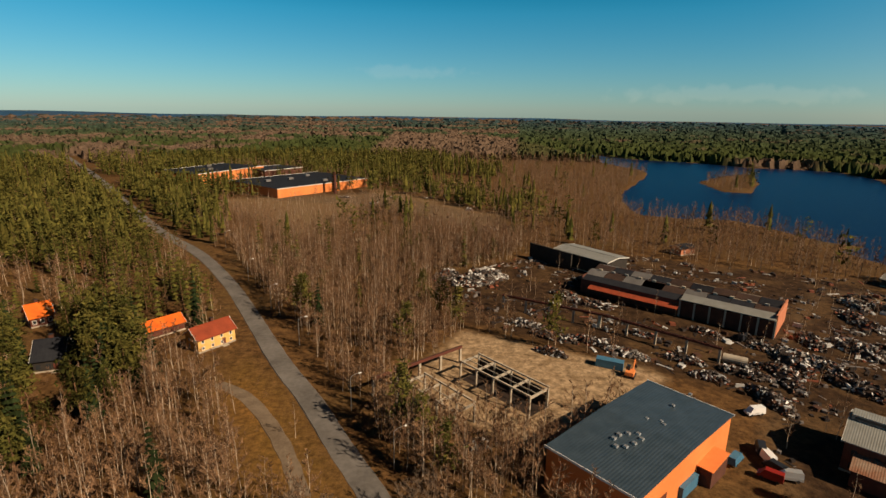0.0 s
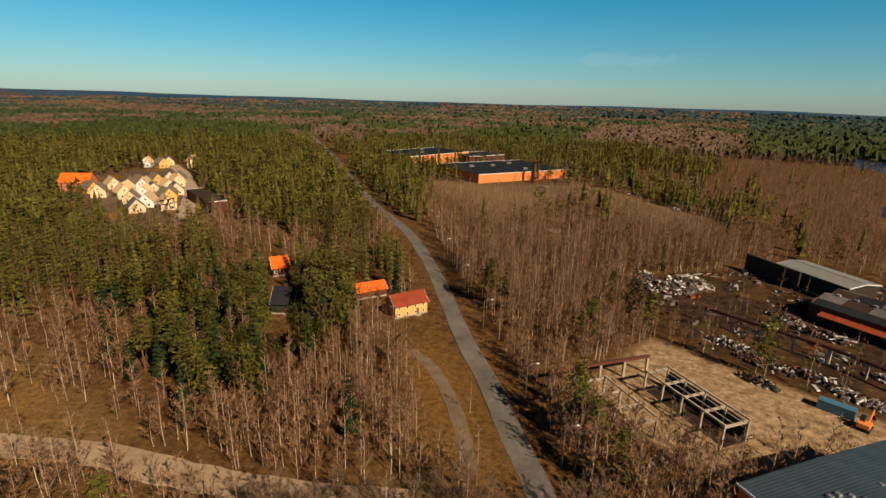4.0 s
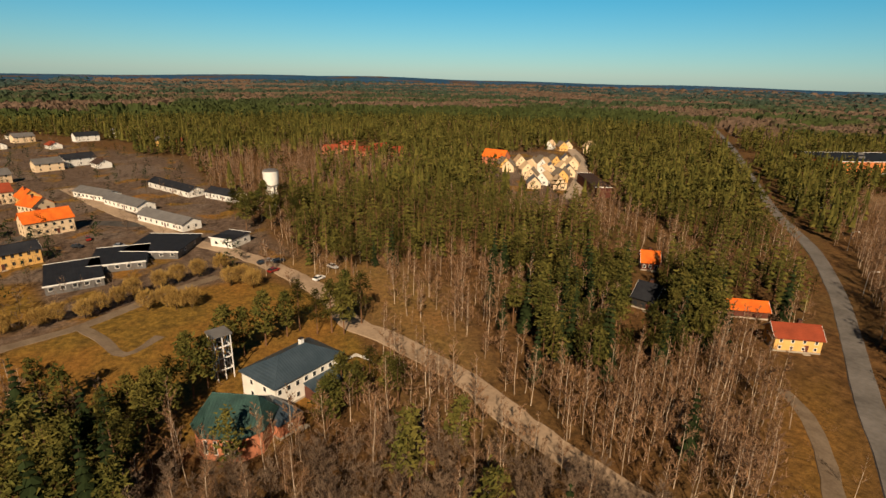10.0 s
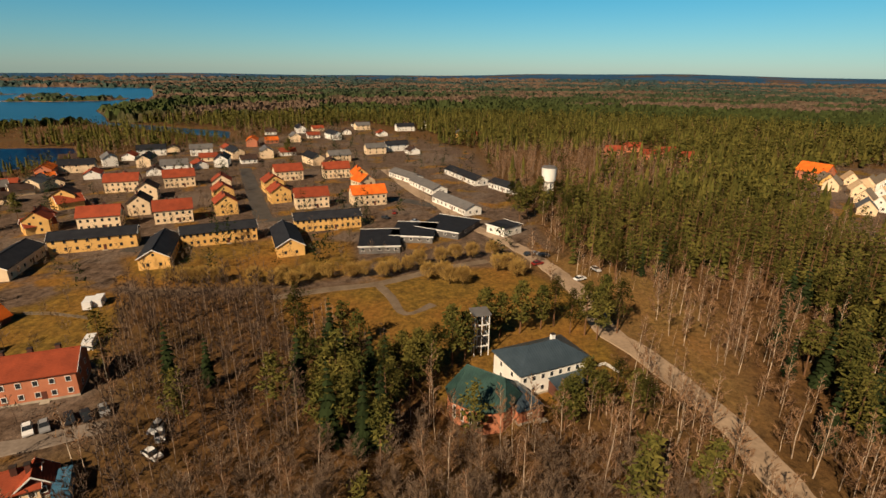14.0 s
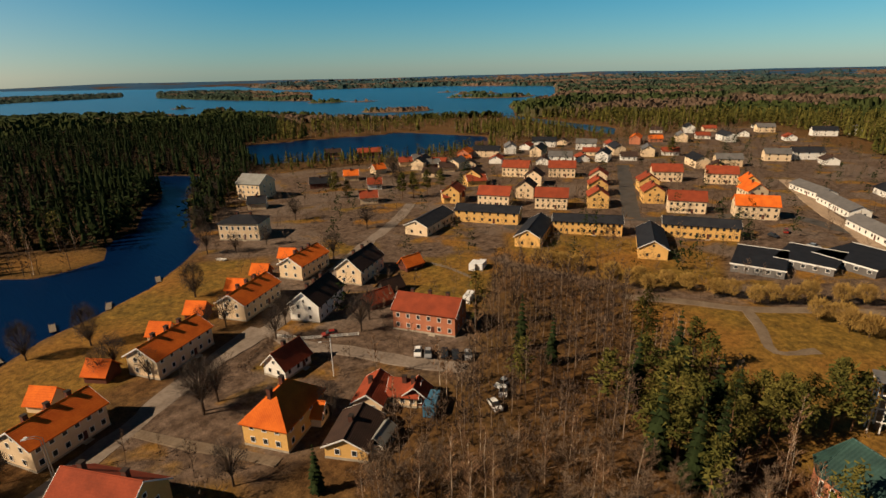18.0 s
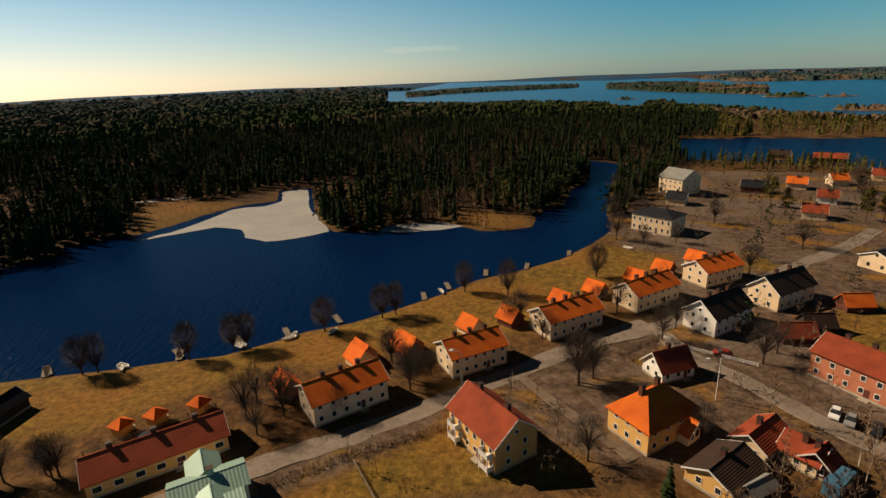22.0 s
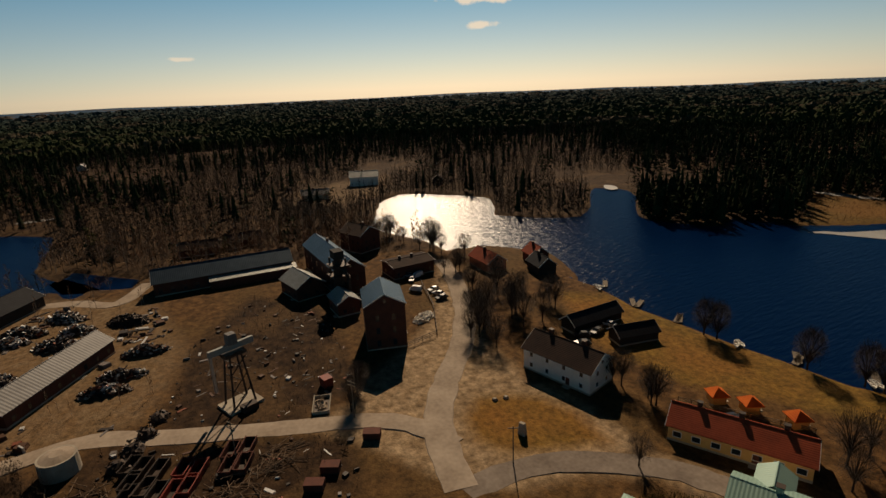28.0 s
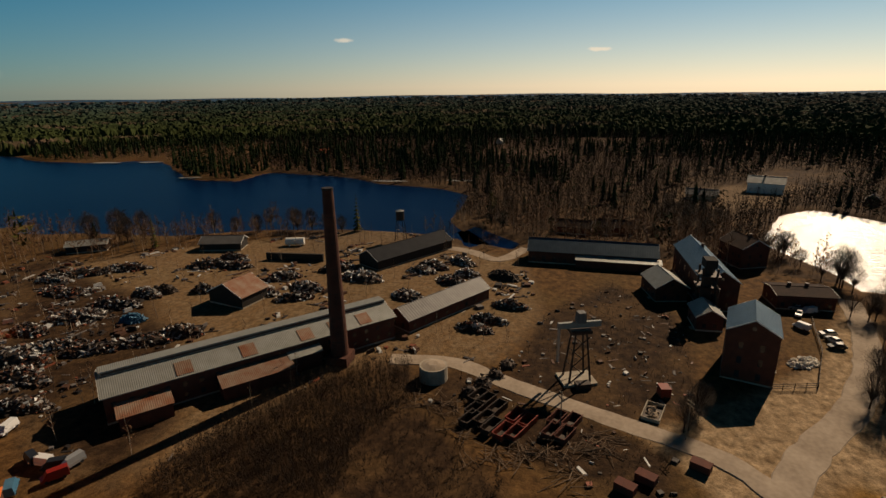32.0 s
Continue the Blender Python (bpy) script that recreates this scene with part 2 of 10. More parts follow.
M = dict(
    yellow=material("yellow render", (0.74, 0.45, 0.15), (0.60, 0.35, 0.11), 0.4, 0.85, spread=0.06),
    cream=material("cream render", (0.78, 0.61, 0.40), (0.66, 0.49, 0.31), 0.4, 0.85, spread=0.08),
    white=material("white paint", (0.80, 0.78, 0.72), (0.68, 0.66, 0.60), 0.5, 0.7),
    trim=material("white trim", (0.80, 0.79, 0.75), (0.7, 0.69, 0.66), 2.0, 0.6),
    orange=material("orange sheet wall", (0.72, 0.24, 0.07), (0.64, 0.19, 0.05), 0.15, 0.65),
    salmon=material("red brick render", (0.52, 0.20, 0.105), (0.42, 0.15, 0.08), 0.5, 0.85, spread=0.05),
    brick=material("dark red brick", (0.11, 0.042, 0.026), (0.065, 0.026, 0.018), 0.6, 0.9, bump=0.3, spread=0.1),
    redbrown=material("red-brown boards", (0.124, 0.037, 0.022), (0.081, 0.028, 0.019), 1.0, 0.85),
    darkwall=material("tarred boards", (0.022, 0.019, 0.017), (0.037, 0.031, 0.025), 1.0, 0.9),
    concrete=material("concrete", (0.42, 0.37, 0.29), (0.28, 0.24, 0.19), 0.5, 0.9, bump=0.2, spread=0.1),
    tile=ribbed("orange roof tiles", (0.72, 0.165, 0.022), (0.50, 0.095, 0.016), 0.36, "Y", 0.8, 0, 0.14),
    redtile=ribbed("red roof tiles", (0.30, 0.062, 0.028), (0.19, 0.042, 0.021), 0.36, "Y", 0.8, 0, 0.12),
    darktile=ribbed("dark roof tiles", (0.034, 0.024, 0.021), (0.062, 0.037, 0.028), 0.36, "Y", 0.85, 0, 0.15),
    black=ribbed("black roofing felt", (0.014, 0.015, 0.020), (0.025, 0.027, 0.032), 1.0, "X", 0.75, 0, 0.2, 0.3),
    bluegrey=ribbed("blue-grey sheet roof", (0.105, 0.150, 0.190), (0.065, 0.100, 0.130), 0.6, "X", 0.36, 0.55, 0.05),
    greyroof=ribbed("grey roofing", (0.161, 0.155, 0.149), (0.105, 0.099, 0.096), 0.9, "X", 0.6, 0.1, 0.12),
    paleroof=ribbed("pale corrugated sheet", (0.285, 0.291, 0.273), (0.211, 0.211, 0.192), 0.4, "X", 0.5, 0.2, 0.08),
    rust=ribbed("rusty corrugated sheet", (0.186, 0.062, 0.025), (0.248, 0.186, 0.136), 0.4, "X", 0.75, 0.1, 0.2),
    copper=ribbed("green copper sheet", (0.045, 0.10, 0.085), (0.022, 0.048, 0.045), 0.6, "X", 0.5, 0.3, 0.05),
    mint=ribbed("mint green sheet roof", (0.260, 0.384, 0.322), (0.205, 0.322, 0.273), 0.6, "X", 0.45, 0.1, 0.05),
    glass=material("window glass", (0.02, 0.025, 0.03), (0.03, 0.035, 0.04), 1.0, 0.08, spec=0.6),
    metal=material("galvanised steel", (0.45, 0.46, 0.46), (0.32, 0.32, 0.32), 2.0, 0.45, 0.7),
    steel=material("dark steel", (0.037, 0.034, 0.031), (0.062, 0.037, 0.025), 1.0, 0.6, 0.4),
    asphalt=material("asphalt", (0.074, 0.066, 0.058), (0.046, 0.040, 0.034), 0.25, 0.9, bump=0.1),
    paleroad=material("pale worn asphalt", (0.165, 0.152, 0.140), (0.090, 0.082, 0.074), 0.12, 0.85, bump=0.1),
    dirtroad=material("tan dirt road", (0.38, 0.28, 0.19), (0.23, 0.165, 0.108), 0.14, 0.95, bump=0.2),
    gravel=material("gravel", (0.40, 0.325, 0.25), (0.24, 0.185, 0.135), 0.14, 0.95, bump=0.2),
    street=material("worn street", (0.25, 0.205, 0.165), (0.13, 0.10, 0.078), 0.16, 0.9, bump=0.1),
    path=material("worn path", (0.19, 0.145, 0.10), (0.11, 0.078, 0.05), 0.25, 0.95, bump=0.1),
    bark=material("brown bark", (0.070, 0.043, 0.025), (0.038, 0.025, 0.016), 2.0, 0.95),
    pinebark=material("red pine bark", (0.186, 0.093, 0.043), (0.099, 0.056, 0.031), 1.0, 0.95),
    darktwig=material("dark grey twigs", (0.095, 0.060, 0.038), (0.045, 0.028, 0.018), 0.2, 0.95, spread=0.3),
    birchbark=material("birch bark", (0.58, 0.47, 0.35), (0.23, 0.17, 0.12), 0.5, 0.9),
    twig=material("bare twigs", (0.24, 0.138, 0.074), (0.12, 0.066, 0.034), 0.2, 0.95, spread=0.3),
    greytwig=material("grey twigs", (0.190, 0.130, 0.085), (0.090, 0.060, 0.038), 0.2, 0.95, spread=0.25),
    brush=material("dark brush and shaded crowns", (0.044, 0.026, 0.014), (0.021, 0.013, 0.008), 0.12, 0.95, spread=0.4),
    aldertwig=material("dark twigs", (0.062, 0.046, 0.036), (0.036, 0.027, 0.021), 0.2, 0.95, spread=0.25),
    willow=material("golden twigs", (0.36, 0.23, 0.06), (0.25, 0.15, 0.04), 0.2, 0.95, spread=0.2),
    needle=material("pine needles", (0.112, 0.093, 0.022), (0.036, 0.042, 0.010), 0.15, 0.95, spread=0.4, spec=0.05),
    # spruce green; also carries painted backlit shade for the conifers across the water
    spruce=material("spruce needles and shaded conifers", (0.024, 0.034, 0.012), (0.012, 0.019, 0.007), 0.15, 0.95, spread=0.4, spec=0.03),
    ice=material("grey ice and snow", (0.37, 0.36, 0.34), (0.26, 0.265, 0.265), 0.05, 0.6),
    reed=material("dry reeds", (0.248, 0.136, 0.050), (0.174, 0.093, 0.037), 0.08, 0.95, bump=0.3),
    scrap=material("scrap heap", (0.06, 0.034, 0.022), (0.13, 0.085, 0.06), 0.3, 0.7, spread=0.8),
    rubble=material("pale rubble", (0.30, 0.27, 0.24), (0.06, 0.045, 0.036), 0.5, 0.9, spread=0.5),
    redpaint=material("red painted steel", (0.260, 0.031, 0.012), (0.161, 0.031, 0.019), 0.8, 0.6),
    bluepaint=material("blue paint", (0.062, 0.174, 0.273), (0.043, 0.124, 0.211), 0.8, 0.5),
    whitepaint=material("white car paint", (0.75, 0.75, 0.74), (0.7, 0.7, 0.7), 1.0, 0.3),
    redcar=material("red car paint", (0.248, 0.019, 0.012), (0.223, 0.019, 0.012), 1.0, 0.3),
    darkcar=material("dark car paint", (0.019, 0.022, 0.028), (0.025, 0.028, 0.034), 1.0, 0.3),
    silver=material("silver car paint", (0.42, 0.43, 0.44), (0.38, 0.39, 0.40), 1.0, 0.3, 0.4),
    rubber=material("tyre rubber", (0.02, 0.02, 0.02), (0.03, 0.03, 0.03), 3.0, 0.9),
    wood=material("grey planks", (0.211, 0.174, 0.130), (0.149, 0.118, 0.087), 1.0, 0.9),
    farbark=material("thin pale trunks", (0.28, 0.21, 0.15), (0.16, 0.11, 0.08), 0.5, 0.95),
    whitebag=material("white sacks", (0.8, 0.76, 0.68), (0.66, 0.6, 0.52), 0.8, 0.7, spread=0.1),
    logs=material("cut logs", (0.62, 0.46, 0.28), (0.45, 0.31, 0.18), 0.8, 0.9, spread=0.3),
)



def mixed(name, stops, rough=0.6, metal=0.2):
    """Loose pieces, each of one colour out of a few."""
    m = material(name, stops[0][1], None, 0.5, rough, metal)
    n, l = m.node_tree.nodes, m.node_tree.links
    geo, ramp = n.new("ShaderNodeNewGeometry"), n.new("ShaderNodeValToRGB")
    ramp.color_ramp.interpolation = "CONSTANT"
    for k, (at, colour) in enumerate(stops):
        e = ramp.color_ramp.elements[k] if k < 2 else ramp.color_ramp.elements.new(at)
        e.position, e.color = at, (*colour, 1)
    l.new(geo.outputs["Random Per Island"], ramp.inputs[0])
    l.new(ramp.outputs[0], n["Principled BSDF"].inputs["Base Color"])
    return m


M["scrap"] = mixed("mixed scrap metal", ((0.0, (0.030, 0.022, 0.018)), (0.42, (0.085, 0.040, 0.022)), (0.66, (0.17, 0.15, 0.14)), (0.80, (0.48, 0.48, 0.47)), (0.93, (0.20, 0.06, 0.03))))
M["rubble"] = mixed("pale crushed metal and rubble", ((0.0, (0.06, 0.05, 0.045)), (0.35, (0.22, 0.20, 0.18)), (0.6, (0.58, 0.57, 0.55)), (0.85, (0.13, 0.06, 0.035))))

# ---- mesh helpers ----
class Geo:
    """Vertices and faces of one mesh, put together piece by piece."""

    def __init__(self):
        self.v, self.f = [], []

    def poly(self, pts):
        k = len(self.v)
        self.v += [tuple(p) for p in pts]
        self.f.append(tuple(range(k, k + len(pts))))

    def box(self, x0, x1, y0, y1, z0, z1, turn=0.0, at=(0, 0)):
        k = len(self.v)
        c, s = math.cos(turn), math.sin(turn)
        for z in (z0, z1):
            for x, y in ((x0, y0), (x1, y0), (x1, y1), (x0, y1)):
                self.v.append((at[0] + x * c - y * s, at[1] + x * s + y * c, z))
        self.f += [(k, k + 3, k + 2, k + 1), (k + 4, k + 5, k + 6, k + 7)]
        self.f += [(k + i, k + (i + 1) % 4, k + 4 + (i + 1) % 4, k + 4 + i) for i in range(4)]
        return self

    def prism(self, ring, z0, z1, top=1.0, cap=True):
        k, n = len(self.v), len(ring)
        cx, cy = sum(p[0] for p in ring) / n, sum(p[1] for p in ring) / n
        self.v += [(x, y, z0) for x, y in ring] + [(cx + (x - cx) * top, cy + (y - cy) * top, z1) for x, y in ring]
        self.f += [(k + i, k + (i + 1) % n, k + n + (i + 1) % n, k + n + i) for i in range(n)]
        if cap:
            self.f += [tuple(range(k + n, k + 2 * n)), tuple(range(k + n - 1, k - 1, -1))]
        return self

    def tube(self, a, b, ra, rb, sides=5, cap=True):
        a, b = Vector(a), Vector(b)
        d = (b - a).normalized()
        u = d.orthogonal().normalized()
        w = d.cross(u)
        k = len(self.v)
        for c, r in ((a, ra), (b, rb)):
            for i in range(sides):
                t = 2 * math.pi * i / sides
                self.v.append(tuple(c + (u * math.cos(t) + w * math.sin(t)) * r))
        self.f += [(k + i, k + (i + 1) % sides, k + sides + (i + 1) % sides, k + sides + i) for i in range(sides)]
        if cap:
            self.f += [tuple(range(k + sides, k + 2 * sides)), tuple(range(k + sides - 1, k - 1, -1))]
        return self

    def slab(self, quad, thick):
        """A sheet of that thickness under the four (or more) points given."""
        k, n = len(self.v), len(quad)
        self.v += [tuple(p) for p in quad] + [(p[0], p[1], p[2] - thick) for p in quad]
        self.f += [tuple(range(k, k + n)), tuple(range(k + 2 * n - 1, k + n - 1, -1))]
        self.f += [(k + (i + 1) % n, k + i, k + n + i, k + n + (i + 1) % n) for i in range(n)]
        return self

    def mesh(self, name, mat):
        me = bpy.data.meshes.new(name)
        me.from_pydata(self.v, [], self.f)
        me.materials.append(mat)
        return me


def part(name, geo, mat, parent, label=""):
    me = geo.mesh(name, mat) if isinstance(geo, Geo) else geo
    ob = new(name, me)
    ob.parent = parent
    if label:
        ob["label"] = label
    return ob


def thing(name, x, y, turn, label, category, group="", z=0.0, kind=""):
    ob = new(name)
    ob.empty_display_size = 0.5
    ob.matrix_basis = pose(x, y, z, 0, 0, turn)
    return tagged(ob, label, category, group, kind)


def bulk(name, verts, faces, mat, label, category, kind="stuff", smooth=False, mats=None, index=None):
    """One joined mesh from arrays of vertices and triangles."""
    me = bpy.data.meshes.new(name)
    verts, faces = np.asarray(verts, np.float32), np.asarray(faces, np.int32)
    me.vertices.add(len(verts)); me.vertices.foreach_set("co", verts.ravel())
    me.loops.add(faces.size); me.loops.foreach_set("vertex_index", faces.ravel())
    me.polygons.add(len(faces)); me.polygons.foreach_set("loop_start", np.arange(0, faces.size, faces.shape[1], dtype=np.int32))
    for mm in (mats or [mat]):
        me.materials.append(mm)
    if index is not None:
        me.polygons.foreach_set("material_index", np.asarray(index, np.int32))
    me.polygons.foreach_set("use_smooth", np.full(len(faces), smooth))
    me.update()
    me.validate()
    ob = new(name, me)
    return tagged(ob, label, category, "", kind)


def inside(px, py, poly):
    """Which of the points lie in the polygon."""
    res = np.zeros(px.shape, bool)
    n = len(poly)
    for i in range(n):
        (x0, y0), (x1, y1) = poly[i], poly[(i + 1) % n]
        if y0 == y1:
            continue
        cross = ((y0 > py) != (y1 > py)) & (px < (x1 - x0) * (py - y0) / (y1 - y0) + x0)
        res ^= cross
    return res


def edge_distance(px, py, poly, closed=True):
    d = np.full(px.shape, 1e9)
    n = len(poly)
    for i in range(n if closed else n - 1):
        (x0, y0), (x1, y1) = poly[i], poly[(i + 1) % n]
        ex, ey = x1 - x0, y1 - y0
        t = np.clip(((px - x0) * ex + (py - y0) * ey) / max(ex * ex + ey * ey, 1e-9), 0, 1)
        d = np.minimum(d, np.hypot(px - x0 - t * ex, py - y0 - t * ey))
    return d


def depth_in(px, py, polys):
    """Signed distance into the union of polygons (positive inside)."""
    best = np.full(px.shape, -1e9)
    for p in polys:
        e = edge_distance(px, py, p)
        best = np.maximum(best, np.where(inside(px, py, p), e, -e))
    return best

def lumps(x, y, scale, seed):
    """Smooth values from 0 to 1 over the plan."""
    rs = np.random.RandomState(seed)
    t = np.zeros_like(x)
    for k in range(7):
        a, f, p = rs.uniform(0, 6.28), rs.uniform(0.6, 2.2) / scale, rs.uniform(0, 6.28)
        t = t + np.sin((x * math.cos(a) + y * math.sin(a)) * f * 6.28 + p + 1.3 * np.sin((x * math.sin(a) - y * math.cos(a)) * f * 3))
    return 0.5 + 0.5 * np.tanh(t / 2.2)


# ---- plan: water, roads, grounds (metres) ----
BAY = [(138.1, -121.2), (121.8, -122.3), (103.6, -120.4), (87.4, -120.5), (72.2, -122.1), (60.0, -123.1), (48.2, -125.4), (37.0, -131.5), (27.9, -134.3), (17.0, -138.7), (4.0, -144.5), (-10, -154), (-23, -164), (-39, -170), (-57, -179), (-75, -194), (-90, -211), (-98, -237), (-129, -308), (-163, -356), (-139, -392), (-122, -323), (-97, -290), (-82, -257), (-65, -244), (-57, -223), (-36, -221), (-20, -238), (6, -240), (11, -230), (32, -235), (45, -271), (58, -342), (76, -338), (72, -309), (91, -303), (101, -289), (126, -248), (151, -240), (145, -221), (178, -206), (215, -244), (230, -255), (249, -245), (197, -186), (227, -154), (268, -176), (314, -140), (297, -116), (250, -93), (227, -93), (208, -101), (187, -101), (185, -118), (161, -134), (130.7, -124.2)]
EAST_LAKE = [(213, 34), (230, 42), (235, 73), (236, 102), (226, 143), (213, 180), (209, 224), (203, 261), (226, 266), (207, 281), (188, 333), (155, 339), (132, 347), (144, 419), (174, 486), (227, 580), (236, 637), (210, 741), (209, 891), (267, 795), (302, 756), (337, 745), (395, 679), (437, 665), (475, 639), (467, 569), (440, 515), (436, 443), (455, 383), (365, 284), (358, 235), (401, 231), (389, 166), (362, 120), (346, 71), (329, 53), (261, 51), (222, 30)]
STREAM = [(240, 41), (226, 36), (216, 16), (225, 13), (238, 25), (252, 37)]
ISLAND = [(255, 527), (301, 578), (361, 618), (312, 516), (268, 454), (246, 458)]
FAR_LAKE = [(21, -1391), (-185, -1187), (-277, -1190), (-343, -1079), (-393, -856), (-472, -999), (-523, -564), (-643, -461), (-580, -345), (-512, -219), (-568, -244), (-644, -425), (-825, -558), (-1169, -654), (-1658, -939), (-1620, -1371), (-1193, -1803), (-1491, -2832), (-1128, -2763), (-999, -3081), (-433, -4262), (-56, -2521), (26, -2544)]
MID_LAKE = [(-236, -437), (-210, -371), (-277, -325), (-301, -298), (-395, -287), (-436, -321), (-418, -424), (-388, -428), (-327, -457), (-264, -478)]
LONG_ISLAND = [(-39, -1729), (-244, -1908), (-666, -1944), (-780, -2270), (-411, -2423), (-47, -2193)]
BACK_ISLAND = [(-676, -1712), (-700, -1336), (-765, -1061), (-1026, -1422), (-1085, -2064), (-888, -2239)]
ICE = [(119, -241), (104, -261), (92, -293), (76, -297), (69, -308), (73, -334), (58, -336), (49, -284), (34, -237), (47, -228), (60, -227), (71, -234), (76, -248), (90, -256)]
ICE_SMALL = [(15, -232), (0, -242), (-8, -260), (-17, -263), (-23, -243), (-33, -234), (-22, -228), (-2, -227)]
REEDS_WEST = [(124, -248), (158, -318), (136, -328), (91, -303), (100, -286), (114, -255)]
REEDS_POINT = [(-21, -240), (-25, -255), (-38, -252), (-61, -235), (-57, -222), (-40, -221)]
REEDS_EAST = [(127, 521), (183, 506), (144, 419), (132, 338), (92, 280), (74, 308)]
MAIN_ROAD = [(-9.8, 75.8), (-12.0, 79.9), (-20.0, 92.8), (-29.8, 109.6), (-42.8, 129.2), (-64, 165), (-82, 194), (-111, 234), (-154, 281), (-218, 361), (-328, 501), (-487, 692)]
FOOT_PATH = [(-23.6, 78.0), (-30.2, 90.7), (-38.0, 102.4), (-46.3, 111.7), (-54.4, 116.8)]
RIVER_STREET = [(63.5, -36.4), (64.2, -43.6), (61.9, -53.9), (55.7, -63.5), (48.5, -71.1), (45.6, -72.5), (40.5, -75.2), (27.5, -81.7), (13.0, -87.2), (0.7, -92.7), (-10.1, -98.3), (-21.7, -103.9), (-35.8, -111.2), (-50.9, -117.9), (-63.8, -123.6), (-48.7, -117.1), (-66.4, -121.2), (-87.9, -132.5), (-122, -151), (-161, -170), (-189, -187)]
WORKS_ROAD = [(64.8, -36.1), (75, -38.5), (86, -43), (98, -52), (109, -62), (122, -71), (136, -78.5), (154, -86), (177, -93)]
YARD_ROAD = [(75.6, -40.9), (84.1, -37.8), (91.3, -30.7), (98.0, -15.4), (108.0, 6.7), (115.8, 22.3), (114.8, 38.5)]
SIDE_STREET = [(-65.1, -117.6), (-65.9, -106.0), (-71.7, -94.1), (-77.1, -79.3), (-83.4, -66.6)]
VILLA_PATH = [(-24.7, -102.3), (-29.2, -92.1), (-34.2, -82.0), (-38.0, -73.5)]
CHURCH_ROAD = [(-30.8, 66.2), (-44.2, 62.0), (-57.4, 59.0), (-70.3, 56.9), (-80.9, 55.8), (-86.6, 55.5), (-98.6, 52.3), (-116.3, 46.5), (-128.2, 40.9), (-155, 39), (-183, 30), (-208, 18), (-229, 4), (-263, -9), (-289, -22), (-358, -49)]
PARK_PATH = [(-143.7, -55.2), (-151, -40), (-157, -24), (-171, -5), (-180, 12)]
PARK_BRANCH = [(-157, -25), (-147.0, -19.4), (-135.1, -13.6), (-141.8, -6.0)]
AVENUE = [(-229, -87), (-264, -103), (-310, -124), (-354, -144)]
TOWN_STREET = [(-182, -122), (-205, -118), (-223, -88), (-255, -55), (-271, -32), (-257, -9)]
HILL_ROAD = [(-223, 201), (-275, 256), (-337, 310), (-392, 348)]
LAKE_TRACK = [(217, 10), (200, 20), (209, 33), (213, 46)]
YARD = [(7, 151), (35.5, 136.7), (55.9, 127.2), (58.5, 122.7), (23.7, 91.9), (12.4, 97.3), (-10.3, 112.6), (1.9, 141.1)]
SCRAP_YARD = [(144, 192), (167, 191), (192, 163), (240, 75), (210, 29), (195, 9), (148.2, 1.3), (118.5, 11.7), (115.4, 28.4), (108.6, 49.8), (77.1, 62.9), (62.6, 72.9), (62.7, 87.4), (95.3, 137.1)]
RUIN_YARD = [(-9, 198), (20, 223), (62, 254), (155, 213), (183, 206), (105.1, 110.5), (76.6, 100.8), (74.5, 114.8), (49.9, 131.9), (8, 158)]
WORKS_YARD = [(103.4, -29.7), (117.8, -50.4), (130.4, -65.4), (171, -89), (161, -93), (111.5, -69.5), (92.0, -68.4), (83.6, -63.8), (86.5, -48.4), (75.1, -41.9), (89.8, -32.7)]
FURNACE_YARD = [(113.6, 8.4), (148.2, 1.3), (181, -21), (155, -38), (121.7, -35.3), (107.0, -33.1), (95.8, -15.7), (103.8, 7.5)]
TRUCK_YARD = [(112.8, 22.1), (89.4, -25.0), (72.0, -21.3), (94.8, 25.8)]
RIVER_LAWN = [(125.5, -108.3), (112.5, -122.1), (92.0, -120.2), (79.8, -120.6), (55.1, -124.9), (34.8, -131.4), (11.1, -138.9), (-5.6, -145.2), (-6.3, -126.4), (8.8, -122.9), (30.0, -115.9), (53.3, -105.4), (66.6, -95.6), (90.8, -93.1)]
RIVER_LAWN_FAR = [(36.2, -128.1), (16.9, -138.0), (-10, -153), (-39, -169), (-74, -191), (-85, -184), (-98, -172), (-58.4, -138.3), (-32.6, -125.0), (3.5, -118.9), (24.2, -113.1)]
GREEN = [(82, -47), (87, -53), (85, -59), (80, -65), (72, -68), (61, -67), (63, -60), (66, -53), (69, -48), (74, -45)]
HOUSE_LAWN = [(-122.0, -125.8), (-148.7, -117.4), (-143.4, -98.7), (-109.1, -83.2), (-97.9, -103.2)]
VILLA_LAWN = [(24.9, -71.6), (-0.3, -84.2), (-9.6, -93.3), (-30.4, -75.0), (-29.1, -70.9), (22.3, -68.9)]
PARK_LAWN = [(-140.4, -51.2), (-151, -23), (-161, -3), (-175, 17), (-169, 22), (-147.5, -2.8), (-127.1, -17.4), (-122.1, -28.0), (-126.5, -42.8)]
TOWN_LAWN = [(-176, -120), (-201, -74), (-199, -42), (-164, -32), (-153, -63), (-150, -99)]
TOWN = [(-145.5, -104.8), (-144.5, -55.5), (-157, -24), (-175, 17), (-192, 39), (-243, 34), (-326, 24), (-445, 14), (-648, -123), (-478, -208), (-402, -262)]
TOWN_WEST = [(-82, -209), (-86, -195), (-58.8, -95.2), (-79.8, -64.3), (-109.1, -83.2), (-143.4, -98.7), (-171, -28), (-646, -140), (-370, -242), (-282, -279), (-186, -331)]
WAREHOUSE_YARD = [(-149, 392), (-61, 428), (29, 339), (48, 291), (36, 277), (-7, 319), (-56, 364)]
